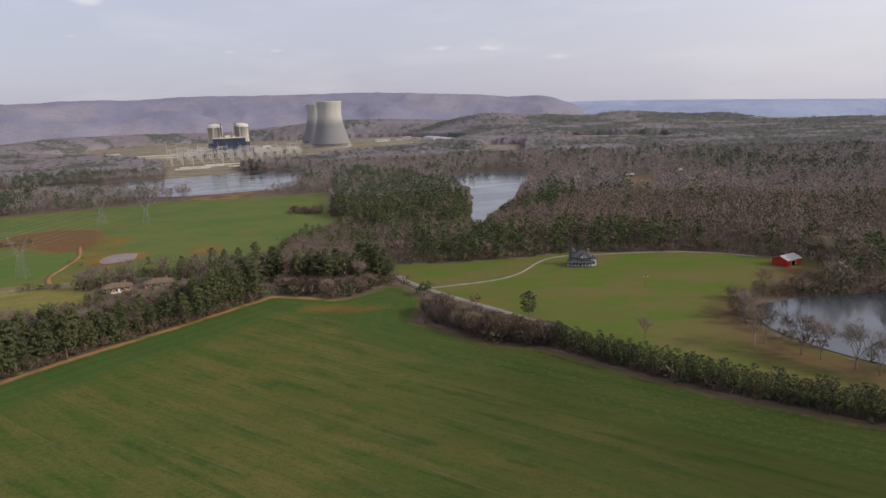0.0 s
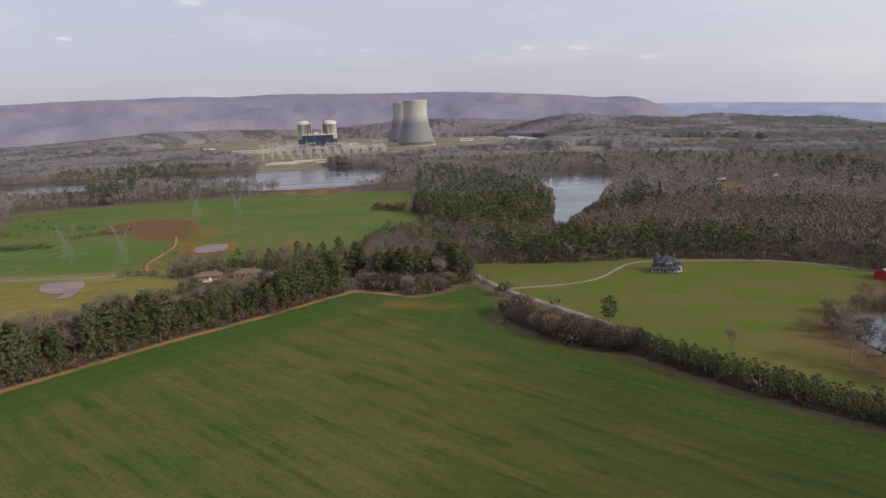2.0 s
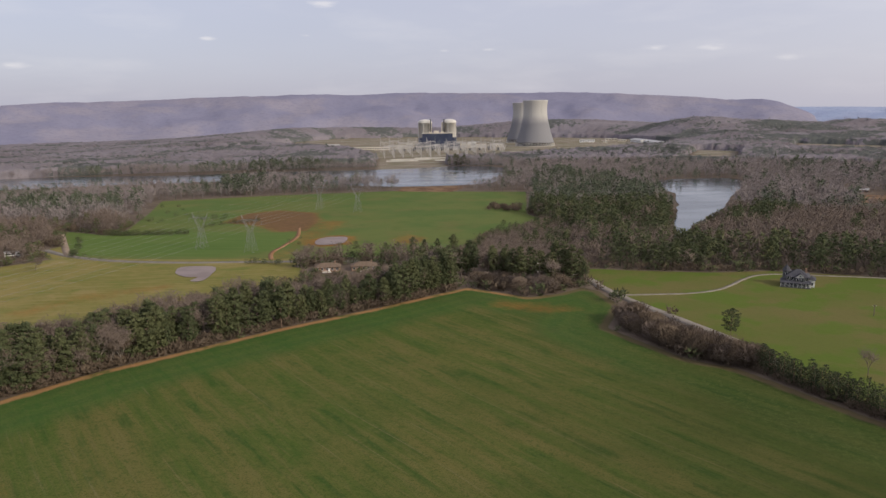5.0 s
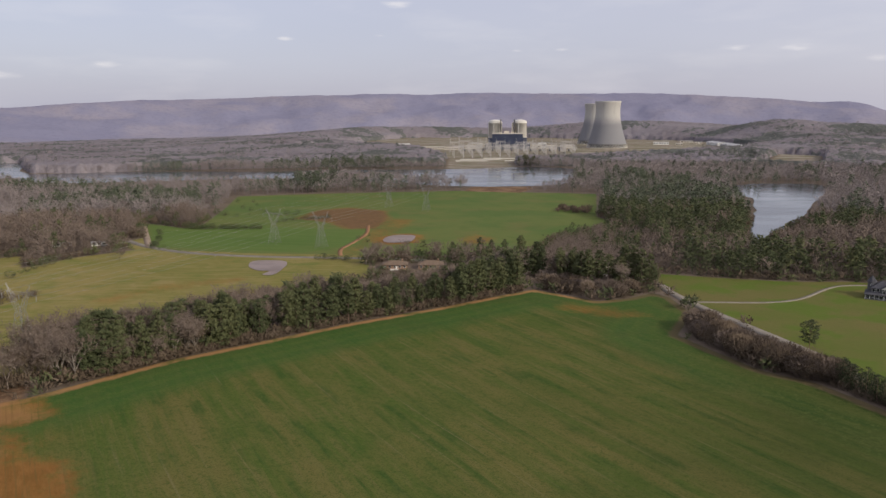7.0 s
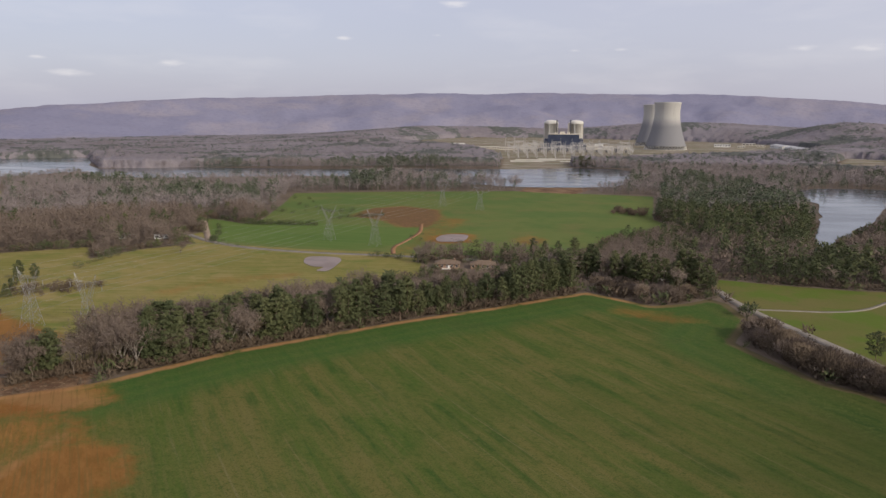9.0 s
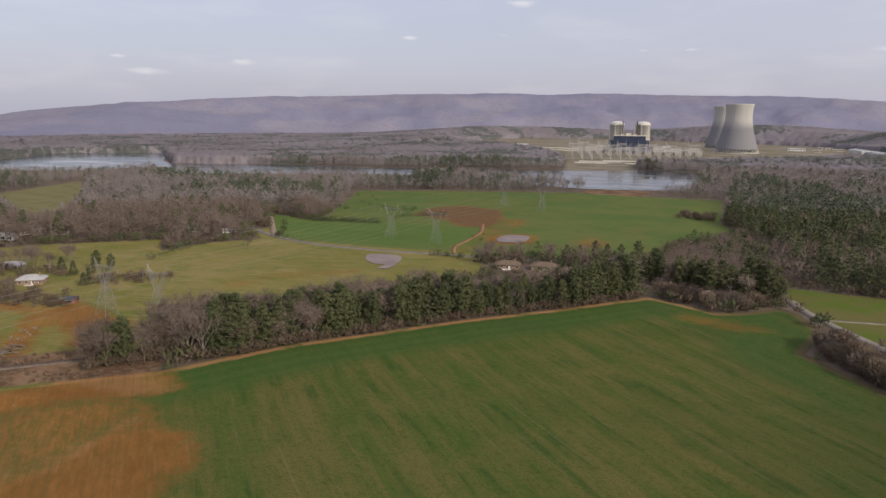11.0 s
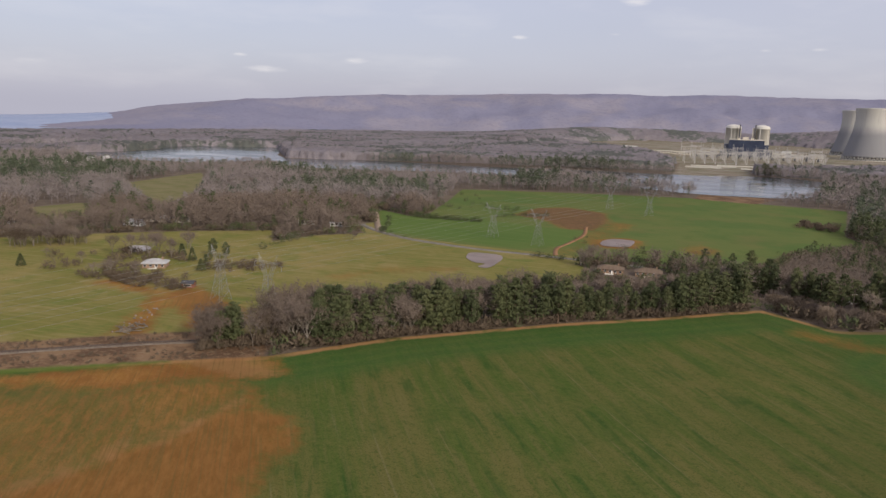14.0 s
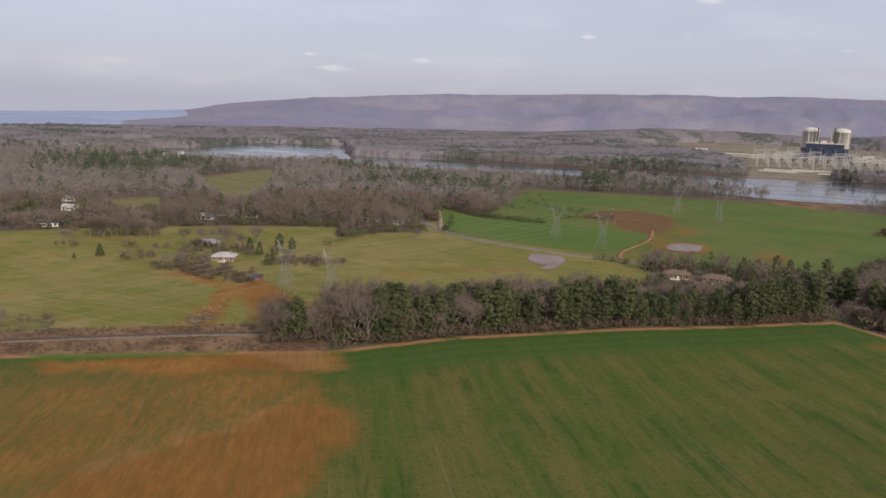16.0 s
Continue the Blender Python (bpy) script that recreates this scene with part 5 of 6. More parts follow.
BROWN_ROOF = two_tone("brown_shingle", (0.135, 0.095, 0.066), (0.19, 0.14, 0.10), 0.8)
METAL_ROOF = two_tone("white_metal_roof", (0.36, 0.35, 0.34), (0.46, 0.445, 0.43), 0.25, 0.5)
RED_PAINT = two_tone("red_barn_paint", (0.33, 0.028, 0.022), (0.42, 0.045, 0.032), 0.5, 0.7)
BRICK_WALL = two_tone("tan_brick", (0.27, 0.17, 0.115), (0.34, 0.23, 0.16), 1.5)
GLASS_DARK = two_tone("dark_glass", (0.02, 0.022, 0.028), (0.035, 0.04, 0.05), 0.5, 0.12, 4, 0, 0.5, 0)
WOOD_GREY = two_tone("weathered_wood", (0.14, 0.115, 0.09), (0.20, 0.165, 0.13), 1.0)
ROCK = two_tone("broken_rock", (0.17, 0.14, 0.115), (0.25, 0.21, 0.175), 0.8)


def tower_concrete():
    """Raw streaked concrete, with a cloud's shadow painted over the lower half."""
    mat, nt, bsdf = nodes_of("streaked_shaded_concrete", 0.9, 0, 0.2)
    v = local(nt)
    sep = nt.nodes.new("ShaderNodeSeparateXYZ")
    nt.links.new(v, sep.inputs[0])
    rise = calc(nt, "ADD", sep.outputs["Z"], calc(nt, "MULTIPLY", noise_node(nt, 0.03, 3, 0.6, v), 14.0))
    streak = nt.nodes.new("ShaderNodeMapping")
    streak.inputs["Scale"].default_value = (0.12, 0.12, 0.006)
    nt.links.new(v, streak.inputs["Vector"])
    s = noise_node(nt, 1.0, 5, 0.65, streak.outputs[0])
    # cloud shadow put into the colour: darker below, blending upward
    c = mix(nt, span(nt, rise, 68, 100), (0.21, 0.208, 0.215), (0.42, 0.405, 0.375))
    c = mix(nt, calc(nt, "MULTIPLY", span(nt, s, 0.5, 0.75), 0.35), c, (0.2, 0.19, 0.185))
    nt.links.new(c, bsdf.inputs["Base Color"])
    return mat


TOWER_CONCRETE = tower_concrete()


def make_cooling_tower():
    t = thing("cooling_tower", "hyperbolic grey concrete cooling tower on slanted columns", "cooling tower")
    base_r, throat_r, top_r, foot, hgt, throat_z = 56.5, 34.5, 37.5, 9.0, 132.0, 108.0

    def radius(z):
        if z < throat_z:
            b = (throat_z - foot) / math.sqrt((base_r / throat_r) ** 2 - 1)
            return throat_r * math.sqrt(1 + ((z - throat_z) / b) ** 2)
        return throat_r + (top_r - throat_r) * ((z - throat_z) / (hgt - throat_z)) ** 1.6

    n = 96
    v, f = [], []
    zs = [foot + (hgt - foot) * i / 40 for i in range(41)]
    rings = [(radius(z), z) for z in zs] + [(radius(z) - 1.1, z) for z in reversed(zs)]
    for r, z in rings:
        v += [(math.cos(2 * math.pi * i / n) * r, math.sin(2 * math.pi * i / n) * r, z) for i in range(n)]
    k = len(rings)
    for j in range(k):
        for i in range(n):
            a, b = j * n + i, j * n + (i + 1) % n
            c, d = ((j + 1) % k) * n + (i + 1) % n, ((j + 1) % k) * n + i
            f.append((a, b, c, d))
    shell = part_np("shell", v, f, TOWER_CONCRETE, t)
    for q in shell.data.polygons:
        q.use_smooth = True
    for i in range(40):
        a0, a1 = 2 * math.pi * i / 40, 2 * math.pi * (i + 0.5) / 40
        a2 = 2 * math.pi * (i + 1) / 40
        bm = bmesh.new()
        rb, rt = base_r + 1.6, base_r - 0.4
        for a in (a0, a2):
            bar(bm, (math.cos(a1) * rb, math.sin(a1) * rb, -1), (math.cos(a) * rt, math.sin(a) * rt, foot + 0.5), 0.65, 5)
        part("raking_column", bm, CONCRETE, t)
    bm = bmesh.new()
    m = 64
    vs = []
    for r, z in ((base_r + 3.2, -1), (base_r + 3.2, 1.2), (base_r + 2.4, 1.2), (base_r + 2.4, -1)):
        vs.append([bm.verts.new((math.cos(6.2832 * i / m) * r, math.sin(6.2832 * i / m) * r, z)) for i in range(m)])
    for j in range(3):
        for i in range(m):
            bm.faces.new((vs[j][i], vs[j][(i + 1) % m], vs[j + 1][(i + 1) % m], vs[j + 1][i]))
    part("basin_wall", bm, CONCRETE, t)
    bm = bmesh.new()
    bmesh.ops.create_cone(bm, cap_ends=True, segments=48, radius1=base_r - 5, radius2=base_r - 6, depth=8.0, matrix=Matrix.Translation((0, 0, 4.0)))
    part("cooling_fill", bm, DARK_STEEL, t)
    return t


towers = [make_cooling_tower()]
towers[0].matrix_basis = pose(-333, 2154, 9)
towers.append(copy_thing(towers[0], pose(-421, 2464, 9, 0, 0, 4)))
for q in towers:
    q["group"] = "cooling towers"


def make_containment():
    t = thing("reactor_building", "pale cylindrical reactor building with a shallow dome", "reactor building", group="reactor buildings")
    n = 72

    def turned(profile):
        v, f = [], []
        for r, z in profile:
            v += [(math.cos(2 * math.pi * i / n) * r, math.sin(2 * math.pi * i / n) * r, z) for i in range(n)]
        for j in range(len(profile) - 1):
            for i in range(n):
                f.append((j * n + i, j * n + (i + 1) % n, (j + 1) * n + (i + 1) % n, (j + 1) * n + i))
        return v, f

    wall = part_np("wall", *turned([(20.0, -1), (20.0, 70), (20.6, 70), (20.6, 73), (20.0, 73), (20.0, 74)]), CONCRETE, t)
    dome = part_np("dome", *turned([(19.8, 74)] + [(19.8 * math.cos(a), 74 + 7.5 * math.sin(a)) for a in [i * 0.1745 for i in range(1, 9)]] + [(0.05, 81.6)]), CONCRETE, t)
    for ob in (dome,):
        for q in ob.data.polygons:
            q.use_smooth = True
    for i in range(6):
        bm = bmesh.new()
        a = i * 1.047 + 0.3
        box(bm, -1.2, -0.5, 0, 1.2, 0.5, 72, 0.15)
        bmesh.ops.transform(bm, matrix=Matrix.Translation((math.cos(a) * 20.3, math.sin(a) * 20.3, 0)) @ Matrix.Rotation(a + math.pi / 2, 4, "Z"), verts=bm.verts)
        part("buttress", bm, CONCRETE, t)
    return t


def polar(az, d):
    """A place from its bearing (degrees, left is positive) and distance."""
    return -math.sin(radians(az)) * d, math.cos(radians(az)) * d


domes = [make_containment()]
domes[0].matrix_basis = pose(*polar(17.36, 2160), 9, 0, 0, 17)
domes.append(copy_thing(domes[0], pose(*polar(15.45, 2160), 9, 0, 0, 16)))


def make_stack(az, stairs):
    t = thing("vent_tower", "dark square vent tower beside a reactor building", "vent tower", pose(*polar(az, 2138), 9, 0, 0, az))
    bm = bmesh.new()
    box(bm, -1.7, -1.8, -1, 1.7, 1.8, 80, 0.2)
    part("shaft", bm, DARK_STEEL, t)
    bm = bmesh.new()
    box(bm, -2.0, -2.1, 80, 2.0, 2.1, 81.5, 0.2)
    part("cap", bm, DARK_STEEL, t)
    if not stairs:
        return
    u = thing("stair_tower", "slim pale stair tower beside a reactor building", "stair tower", pose(*polar(az + 0.14, 2142), 9, 0, 0, az))
    bm = bmesh.new()
    box(bm, -2.4, -3, -1, 2.4, 3, 72, 0.2)
    part("shaft", bm, TAN_WALL, u)
    bm = bmesh.new()
    box(bm, -2.7, -3.3, 72, 2.7, 3.3, 73, 0.2)
    part("parapet", bm, TAN_WALL, u)


make_stack(16.93, False)
make_stack(15.88, True)


def make_turbine_hall():
    t = thing("turbine_hall", "dark blue windowless turbine hall with a stepped outline", "turbine hall", pose(*polar(16.4, 2060), 9, 0, 0, 16.4))
    bm = bmesh.new()
    box(bm, -42, -22, -1, 42, 22, 42, 0.3)
    part("main_block", bm, DARK_CLAD, t)
    for x0, x1, h in ((-54, -42, 30), (42, 53, 31), (-62, -54, 14), (53, 62, 15)):
        bm = bmesh.new()
        box(bm, x0, -18, -1, x1, 20, h, 0.3)
        part("side_block", bm, DARK_CLAD, t)
    for x in [-42 + 7 * i for i in range(13)]:
        bm = bmesh.new()
        box(bm, x - 0.35, -22.6, 0, x + 0.35, -22, 42, 0.05)
        part("pilaster", bm, DARK_CLAD, t)
    bm = bmesh.new()
    box(bm, -43, -23, 42, 43, 23, 43.6, 0.2)
    part("roof_edge", bm, TAN_WALL, t)
    for x, w, h in ((-3, 7, 6), (14, 4, 4), (-20, 3, 3.4)):
        bm = bmesh.new()
        box(bm, x - w, -6, 43.6, x + w, 6, 43.6 + h, 0.2)
        part("roof_plant", bm, TAN_WALL, t)


make_turbine_hall()


def make_block(name, label, category, x, y, turn, w, d, h, wall, roof, windows=0, gable=0.0, group="", base=None, face=-1):
    """A plain building: walls, roof with eaves, window strips."""
    z = float(height(x, y)) if base is None else base
    t = thing(name, label, category, pose(x, y, z, 0, 0, turn), group)
    bm = bmesh.new()
    box(bm, -w / 2, -d / 2, -0.5, w / 2, d / 2, h, 0.05)
    part("wall", bm, wall, t)
    bm = bmesh.new()
    e = 0.4
    if gable:
        for s in (-1, 1):
            vs = [bm.verts.new(p) for p in ((-w / 2 - e, s * (d / 2 + e), h - e * gable / (d / 2)), (w / 2 + e, s * (d / 2 + e), h - e * gable / (d / 2)), (w / 2 + e, 0, h + gable), (-w / 2 - e, 0, h + gable))]
            lo = [bm.verts.new(v.co - Vector((0, 0, 0.22))) for v in vs]
            bm.faces.new(vs)
            bm.faces.new(lo[::-1])
            for i in range(4):
                bm.faces.new((vs[i], lo[i], lo[(i + 1) % 4], vs[(i + 1) % 4]))
        part("roof", bm, roof, t)
        for s in (-1, 1):
            bm = bmesh.new()
            x0 = s * w / 2
            a = [bm.verts.new((x0, -d / 2, h)), bm.verts.new((x0, d / 2, h)), bm.verts.new((x0, 0, h + gable - 0.05))]
            b = [bm.verts.new(v.co - Vector((s * 0.3, 0, 0))) for v in a]
            bm.faces.new(a)
            bm.faces.new(b[::-1])
            for i in range(3):
                bm.faces.new((a[i], b[i], b[(i + 1) % 3], a[(i + 1) % 3]))
            part("gable", bm, wall, t)
    else:
        box(bm, -w / 2 - e, -d / 2 - e, h, w / 2 + e, d / 2 + e, h + 0.5, 0.06)
        part("roof", bm, roof, t)
    for i in range(windows):
        x0 = -w / 2 + w * (i + 0.5) / windows
        bm = bmesh.new()
        s = min(w / windows * 0.3, 3.0)
        box(bm, x0 - s - 0.12, face * d / 2 - 0.05, h * 0.35 - 0.12, x0 + s + 0.12, face * d / 2 + 0.05, h * 0.72 + 0.12)
        frame_part = part("window", bm, WHITE_PAINT, t)
        bm = bmesh.new()
        box(bm, x0 - s, face * d / 2 - 0.09, h * 0.35, x0 + s, face * d / 2 + 0.09, h * 0.72)
        part("pane", bm, GLASS_DARK, frame_part)
    return t


for az, d, turn, w, dep, h, wall, n in ((19.2, 2080, 18, 34, 14, 9, TAN_WALL, 6), (18.6, 2130, 18, 22, 18, 13, TAN_WALL, 4), (14.2, 2080, 15, 30, 16, 10, TAN_WALL, 5),
                                        (13.7, 2120, 15, 22, 20, 15, WHITE_PAINT, 3), (13.0, 2110, 12, 30, 14, 8, TAN_WALL, 5), (22.2, 2050, 20, 62, 12, 7, TAN_WALL, 9),
                                        (20.8, 2020, 20, 40, 12, 7, TAN_WALL, 6), (23.6, 1950, 62, 70, 14, 5, CONCRETE, 0), (24.6, 2350, 24, 46, 14, 6, WHITE_PAINT, 0),
                                        (4.8, 2450, 4, 48, 18, 8, WHITE_PAINT, 6), (3.5, 2380, 4, 20, 14, 6, TAN_WALL, 3), (2.2, 2520, 4, 26, 12, 6, TAN_WALL, 3), (3.0, 2620, 4, 40, 14, 7, TAN_WALL, 4),
                                        (18.0, 2010, 17, 18, 12, 7, DARK_STEEL, 0), (12.3, 2050, 12, 16, 12, 6, DARK_STEEL, 0), (11.7, 2150, 10, 24, 12, 7, TAN_WALL, 3)):
    make_block("plant_building", "low flat-roofed service building of the power station", "industrial building", *polar(az, d), turn, w, dep, h, wall, METAL_ROOF if wall is WHITE_PAINT else CONCRETE, n,
               group="service buildings")
for x, y, l in ((-34, 2400, 150), (12, 2220, 170)):
    make_block("warehouse", "long white metal-roofed warehouse on cleared ground", "warehouse", x, y, -76, l, 34, 9, WHITE_PAINT, METAL_ROOF, 8, 3.0, "warehouses")


PALE_STEEL = two_tone("pale_painted_steel", (0.40, 0.385, 0.37), (0.50, 0.48, 0.455), 0.3, 0.6)


def make_gantry():
    t = thing("switchyard_gantry", "pale steel lattice gantry with hanging insulators", "gantry", group="switchyard gantries")
    for s in (-1, 1):
        bm = bmesh.new()
        for dx in (-0.8, 0.8):
            bar(bm, (s * 11 + dx, 0, -0.5), (s * 11 + dx * 0.4, 0, 19), 0.45, 4, 0.35)
        for i in range(6):
            a, b = (-0.75, 0.7) if i % 2 else (0.75, -0.7)
            bar(bm, (s * 11 + a, 0, i * 3.0), (s * 11 + b, 0, i * 3.0 + 3), 0.2, 3)
        post = part("post", bm, PALE_STEEL, t)
        bm = bmesh.new()
        bar(bm, (s * 11, 0, 19), (s * 11, 0, 25), 0.45, 4, 0.2)
        part("lightning_mast", bm, PALE_STEEL, post)
    bm = bmesh.new()
    for z in (16.6, 18.2):
        bar(bm, (-11, 0, z), (11, 0, z), 0.3, 4)
    for i in range(11):
        bar(bm, (-11 + 2 * i, 0, 16.6 if i % 2 else 18.2), (-9 + 2 * i, 0, 18.2 if i % 2 else 16.6), 0.18, 3)
    beam = part("beam", bm, PALE_STEEL, t)
    for x in (-6, 0, 6):
        bm = bmesh.new()
        bar(bm, (x, 0, 16.4), (x, 0, 13.2), 0.3, 5)
        part("insulator", bm, TAN_WALL, beam)
    return t


gantry = make_gantry()
first = True
gantry_rng = random.Random(5)
for row, d in enumerate((1700, 1760, 1820, 1880)):
    for i in range(13):
        az = 20.2 - i * 0.72 + row * 0.11
        if gantry_rng.random() < 0.12:
            continue
        x, y = polar(az, d)
        m = pose(x, y, float(height(x, y)), 0, 0, 16)
        ob = gantry if first else copy_thing(gantry, m)
        ob.matrix_basis = m
        s = gantry_rng.uniform(1.0, 1.6)
        ob.scale = (1, 1, s)
        first = False


def make_bay():
    t = thing("transformer_bay", "switchgear bay of slanted pale steel struts", "switchgear", group="switchgear bays")
    for i in range(5):
        bm = bmesh.new()
        bar(bm, (i * 5 - 10, 0, -0.5), (i * 5 - 6.4, 0, 10.5), 0.6, 4, 0.45)
        part("strut", bm, PALE_STEEL, t)
    bm = bmesh.new()
    bar(bm, (-9, 0, 10), (15, 0, 10), 0.35, 4)
    part("busbar", bm, PALE_STEEL, t)
    bm = bmesh.new()
    box(bm, -8, 2, -0.5, -3, 5, 4.5, 0.2)
    part("transformer", bm, DARK_STEEL, t)
    return t


bay = make_bay()
first = True
for row, d in enumerate((1915, 1955)):
    for i in range(12):
        x, y = polar(19.6 - i * 0.74, d)
        m = pose(x, y, float(height(x, y)), 0, 0, 16)
        ob = bay if first else copy_thing(bay, m)
        ob.matrix_basis = m
        first = False
for az, d, w in ((18.5, 1640, 90), (16.2, 1660, 120), (19.2, 1600, 70), (15.0, 1600, 90)):
    x, y = polar(az, d)
    t = thing("retaining_wall", "low pale concrete wall along the plant's bank", "wall", pose(x, y, float(height(x, y)), 0, 0, 17))
    bm = bmesh.new()
    box(bm, -w / 2, -0.5, -1, w / 2, 0.5, 2.2, 0.1)
    part("wall_body", bm, CONCRETE, t)
    bm = bmesh.new()
    box(bm, -w / 2 - 0.1, -0.7, 2.2, w / 2 + 0.1, 0.7, 2.6, 0.1)
    part("coping", bm, CONCRETE, t)


# ---- pylons and lines ----
def make_pylon():
    """A horned lattice pylon, 29 m to the tips."""
    t = thing("transmission_pylon", "grey steel lattice pylon with a forked head", "pylon", group="pylons")
    r = 0.058

    def corner(i, w, z):
        return Vector(((-1, 1, 1, -1)[i] * w, (-1, -1, 1, 1)[i] * w, z))

    legs = [(4.0, -0.5), (3.1, 5.0), (2.4, 9.5), (1.9, 13.0), (1.6, 16.0)]
    for i in range(4):
        bm = bmesh.new()
        for (w0, z0), (w1, z1) in zip(legs, legs[1:]):
            bar(bm, corner(i, w0, z0), corner(i, w1, z1), r * 1.5, 4)
        part("leg", bm, GALVANISED, t)
    bm = bmesh.new()
    for (w0, z0), (w1, z1) in zip(legs, legs[1:]):
        for i in range(4):
            j = (i + 1) % 4
            bar(bm, corner(i, w0, z0), corner(j, w1, z1), r, 3)
            bar(bm, corner(j, w0, z0), corner(i, w1, z1), r, 3)
            bar(bm, corner(i, w1, z1), corner(j, w1, z1), r, 3)
    part("bracing", bm, GALVANISED, t)
    for s in (-1, 1):
        bm = bmesh.new()
        for y in (-1.0, 1.0):
            bar(bm, (s * 1.5, y, 16), (s * 5.2, y * 0.7, 24), r * 1.3, 4)
            bar(bm, (s * 0.4, y, 16), (s * 3.8, y * 0.7, 24), r * 1.3, 4)
            for k in range(4):
                f, h = k / 4, (k + 1) / 4
                a = Vector((s * 1.5, y, 16)).lerp(Vector((s * 5.2, y * 0.7, 24)), f)
                b = Vector((s * 0.4, y, 16)).lerp(Vector((s * 3.8, y * 0.7, 24)), h)
                bar(bm, a, b, r * 0.8, 3)
            bar(bm, (s * 5.2, y * 0.7, 24), (s * 7.0, 0, 29), r, 3)
            bar(bm, (s * 3.8, y * 0.7, 24), (s * 7.0, 0, 29), r, 3)
        part("horn", bm, GALVANISED, t)
    bm = bmesh.new()
    for y in (-0.7, 0.7):
        bar(bm, (-10.5, 0, 24.2), (10.5, 0, 24.2), r, 4)
        bar(bm, (-8, y, 25.2), (8, y, 25.2), r, 4)
        for k in range(8):
            bar(bm, (-8 + 2 * k, y, 25.2), (-7 + 2 * k, y, 24.2), r * 0.8, 3)
            bar(bm, (-7 + 2 * k, y, 24.2), (-6 + 2 * k, y, 25.2), r * 0.8, 3)
    arm = part("crossarm", bm, GALVANISED, t)
    for x in (-10, 0, 10):
        bm = bmesh.new()
        bar(bm, (x, 0, 24.1), (x, 0, 21.6), 0.13, 5)
        part("insulator_string", bm, GALVANISED, arm)
    return t


pylon = make_pylon()
LINES = [[(-285, -60), (-299, 200), (-316, 455), (-335, 694), (-400, 1400)], [(-250, -60), (-267, 204), (-273, 451), (-285, 678), (-330, 1400)]]
first = True
for line in LINES:
    for i, (x, y) in enumerate(line[1:4]):
        m = pose(x, y, 0, 0, 0, 3)
        ob = pylon if first else copy_thing(pylon, m)
        ob.matrix_basis = m
        ob.scale = (0.92, 0.92, 0.92)
        first = False
for x, y in ((-396, 1412), (-365, 1425)):
    m = pose(x, y, float(height(x, y)), 0, 0, 12)
    ob = copy_thing(pylon, m)
    ob.scale = (1.25, 1.25, 1.35)
for line in LINES:
    for off, z in ((-9.2, 19.9), (0, 19.9), (9.2, 19.9), (-6.4, 26.7), (6.4, 26.7)):
        bm = bmesh.new()
        for (ax, ay), (bx, by) in zip(line, line[1:]):
            n = 14
            pts = []
            for i in range(n + 1):
                f = i / n
                pts.append((ax + (bx - ax) * f + off, ay + (by - ay) * f, z - 30 * f * (1 - f) * math.hypot(bx - ax, by - ay) / 1000 + (9 * f if by > 1000 else 0)))
            for a, b in zip(pts, pts[1:]):
                bar(bm, a, b, 0.045 if z < 25 else 0.03, 3)
        me = bpy.data.meshes.new("power_line")
        bm.to_mesh(me)
        bm.free()
        me.materials.append(GALVANISED)
        tagged(new("power_line", me), "thin sagging steel conductor between pylons", "power line", "power lines")


def make_pole(x, y, h, label="grey wooden utility pole with a crossarm"):
    t = thing("utility_pole", label, "pole", pose(x, y, 0, 0, 0, 30))
    bm = bmesh.new()
    bar(bm, (0, 0, -0.4), (0, 0, h), 0.2, 8, 0.14)
    part("shaft", bm, WOOD_GREY, t)
    bm = bmesh.new()
    box(bm, -1.2, -0.08, h - 0.9, 1.2, 0.08, h - 0.7)
    arm = part("crossarm", bm, WOOD_GREY, t)
    for s in (-1, 0, 1):
        bm = bmesh.new()
        bar(bm, (s * 1.0, 0, h - 0.7), (s * 1.0, 0, h - 0.4), 0.07, 6)
        part("insulator", bm, WHITE_PAINT, arm)


make_pole(-58.5, 399, 11.5)
make_pole(101, 363, 5.5)


# ---- houses ----
def hip_roof(bm, x0, y0, x1, y1, z, h, e=0.6):
    x0, y0, x1, y1 = x0 - e, y0 - e, x1 + e, y1 + e
    k = min(x1 - x0, y1 - y0) / 2
    if x1 - x0 > y1 - y0:
        r = [(x0 + k, (y0 + y1) / 2, z + h), (x1 - k, (y0 + y1) / 2, z + h)]
    else:
        r = [((x0 + x1) / 2, y0 + k, z + h), ((x0 + x1) / 2, y1 - k, z + h)]
    a, b, c, d = (bm.verts.new(q) for q in ((x0, y0, z), (x1, y0, z), (x1, y1, z), (x0, y1, z)))
    p, q = (bm.verts.new(v) for v in r)
    lo = [bm.verts.new((*v.co.xy, z - 0.25)) for v in (a, b, c, d)]
    if x1 - x0 > y1 - y0:
        fs = ((a, b, q, p), (b, c, q), (c, d, p, q), (d, a, p))
    else:
        fs = ((a, b, p), (b, c, q, p), (c, d, q), (d, a, p, q))
    for f in fs:
        bm.faces.new(f)
    ring = (a, b, c, d)
    for i in range(4):
        bm.faces.new((ring[i], lo[i], lo[(i + 1) % 4], ring[(i + 1) % 4]))
    bm.faces.new(lo[::-1])


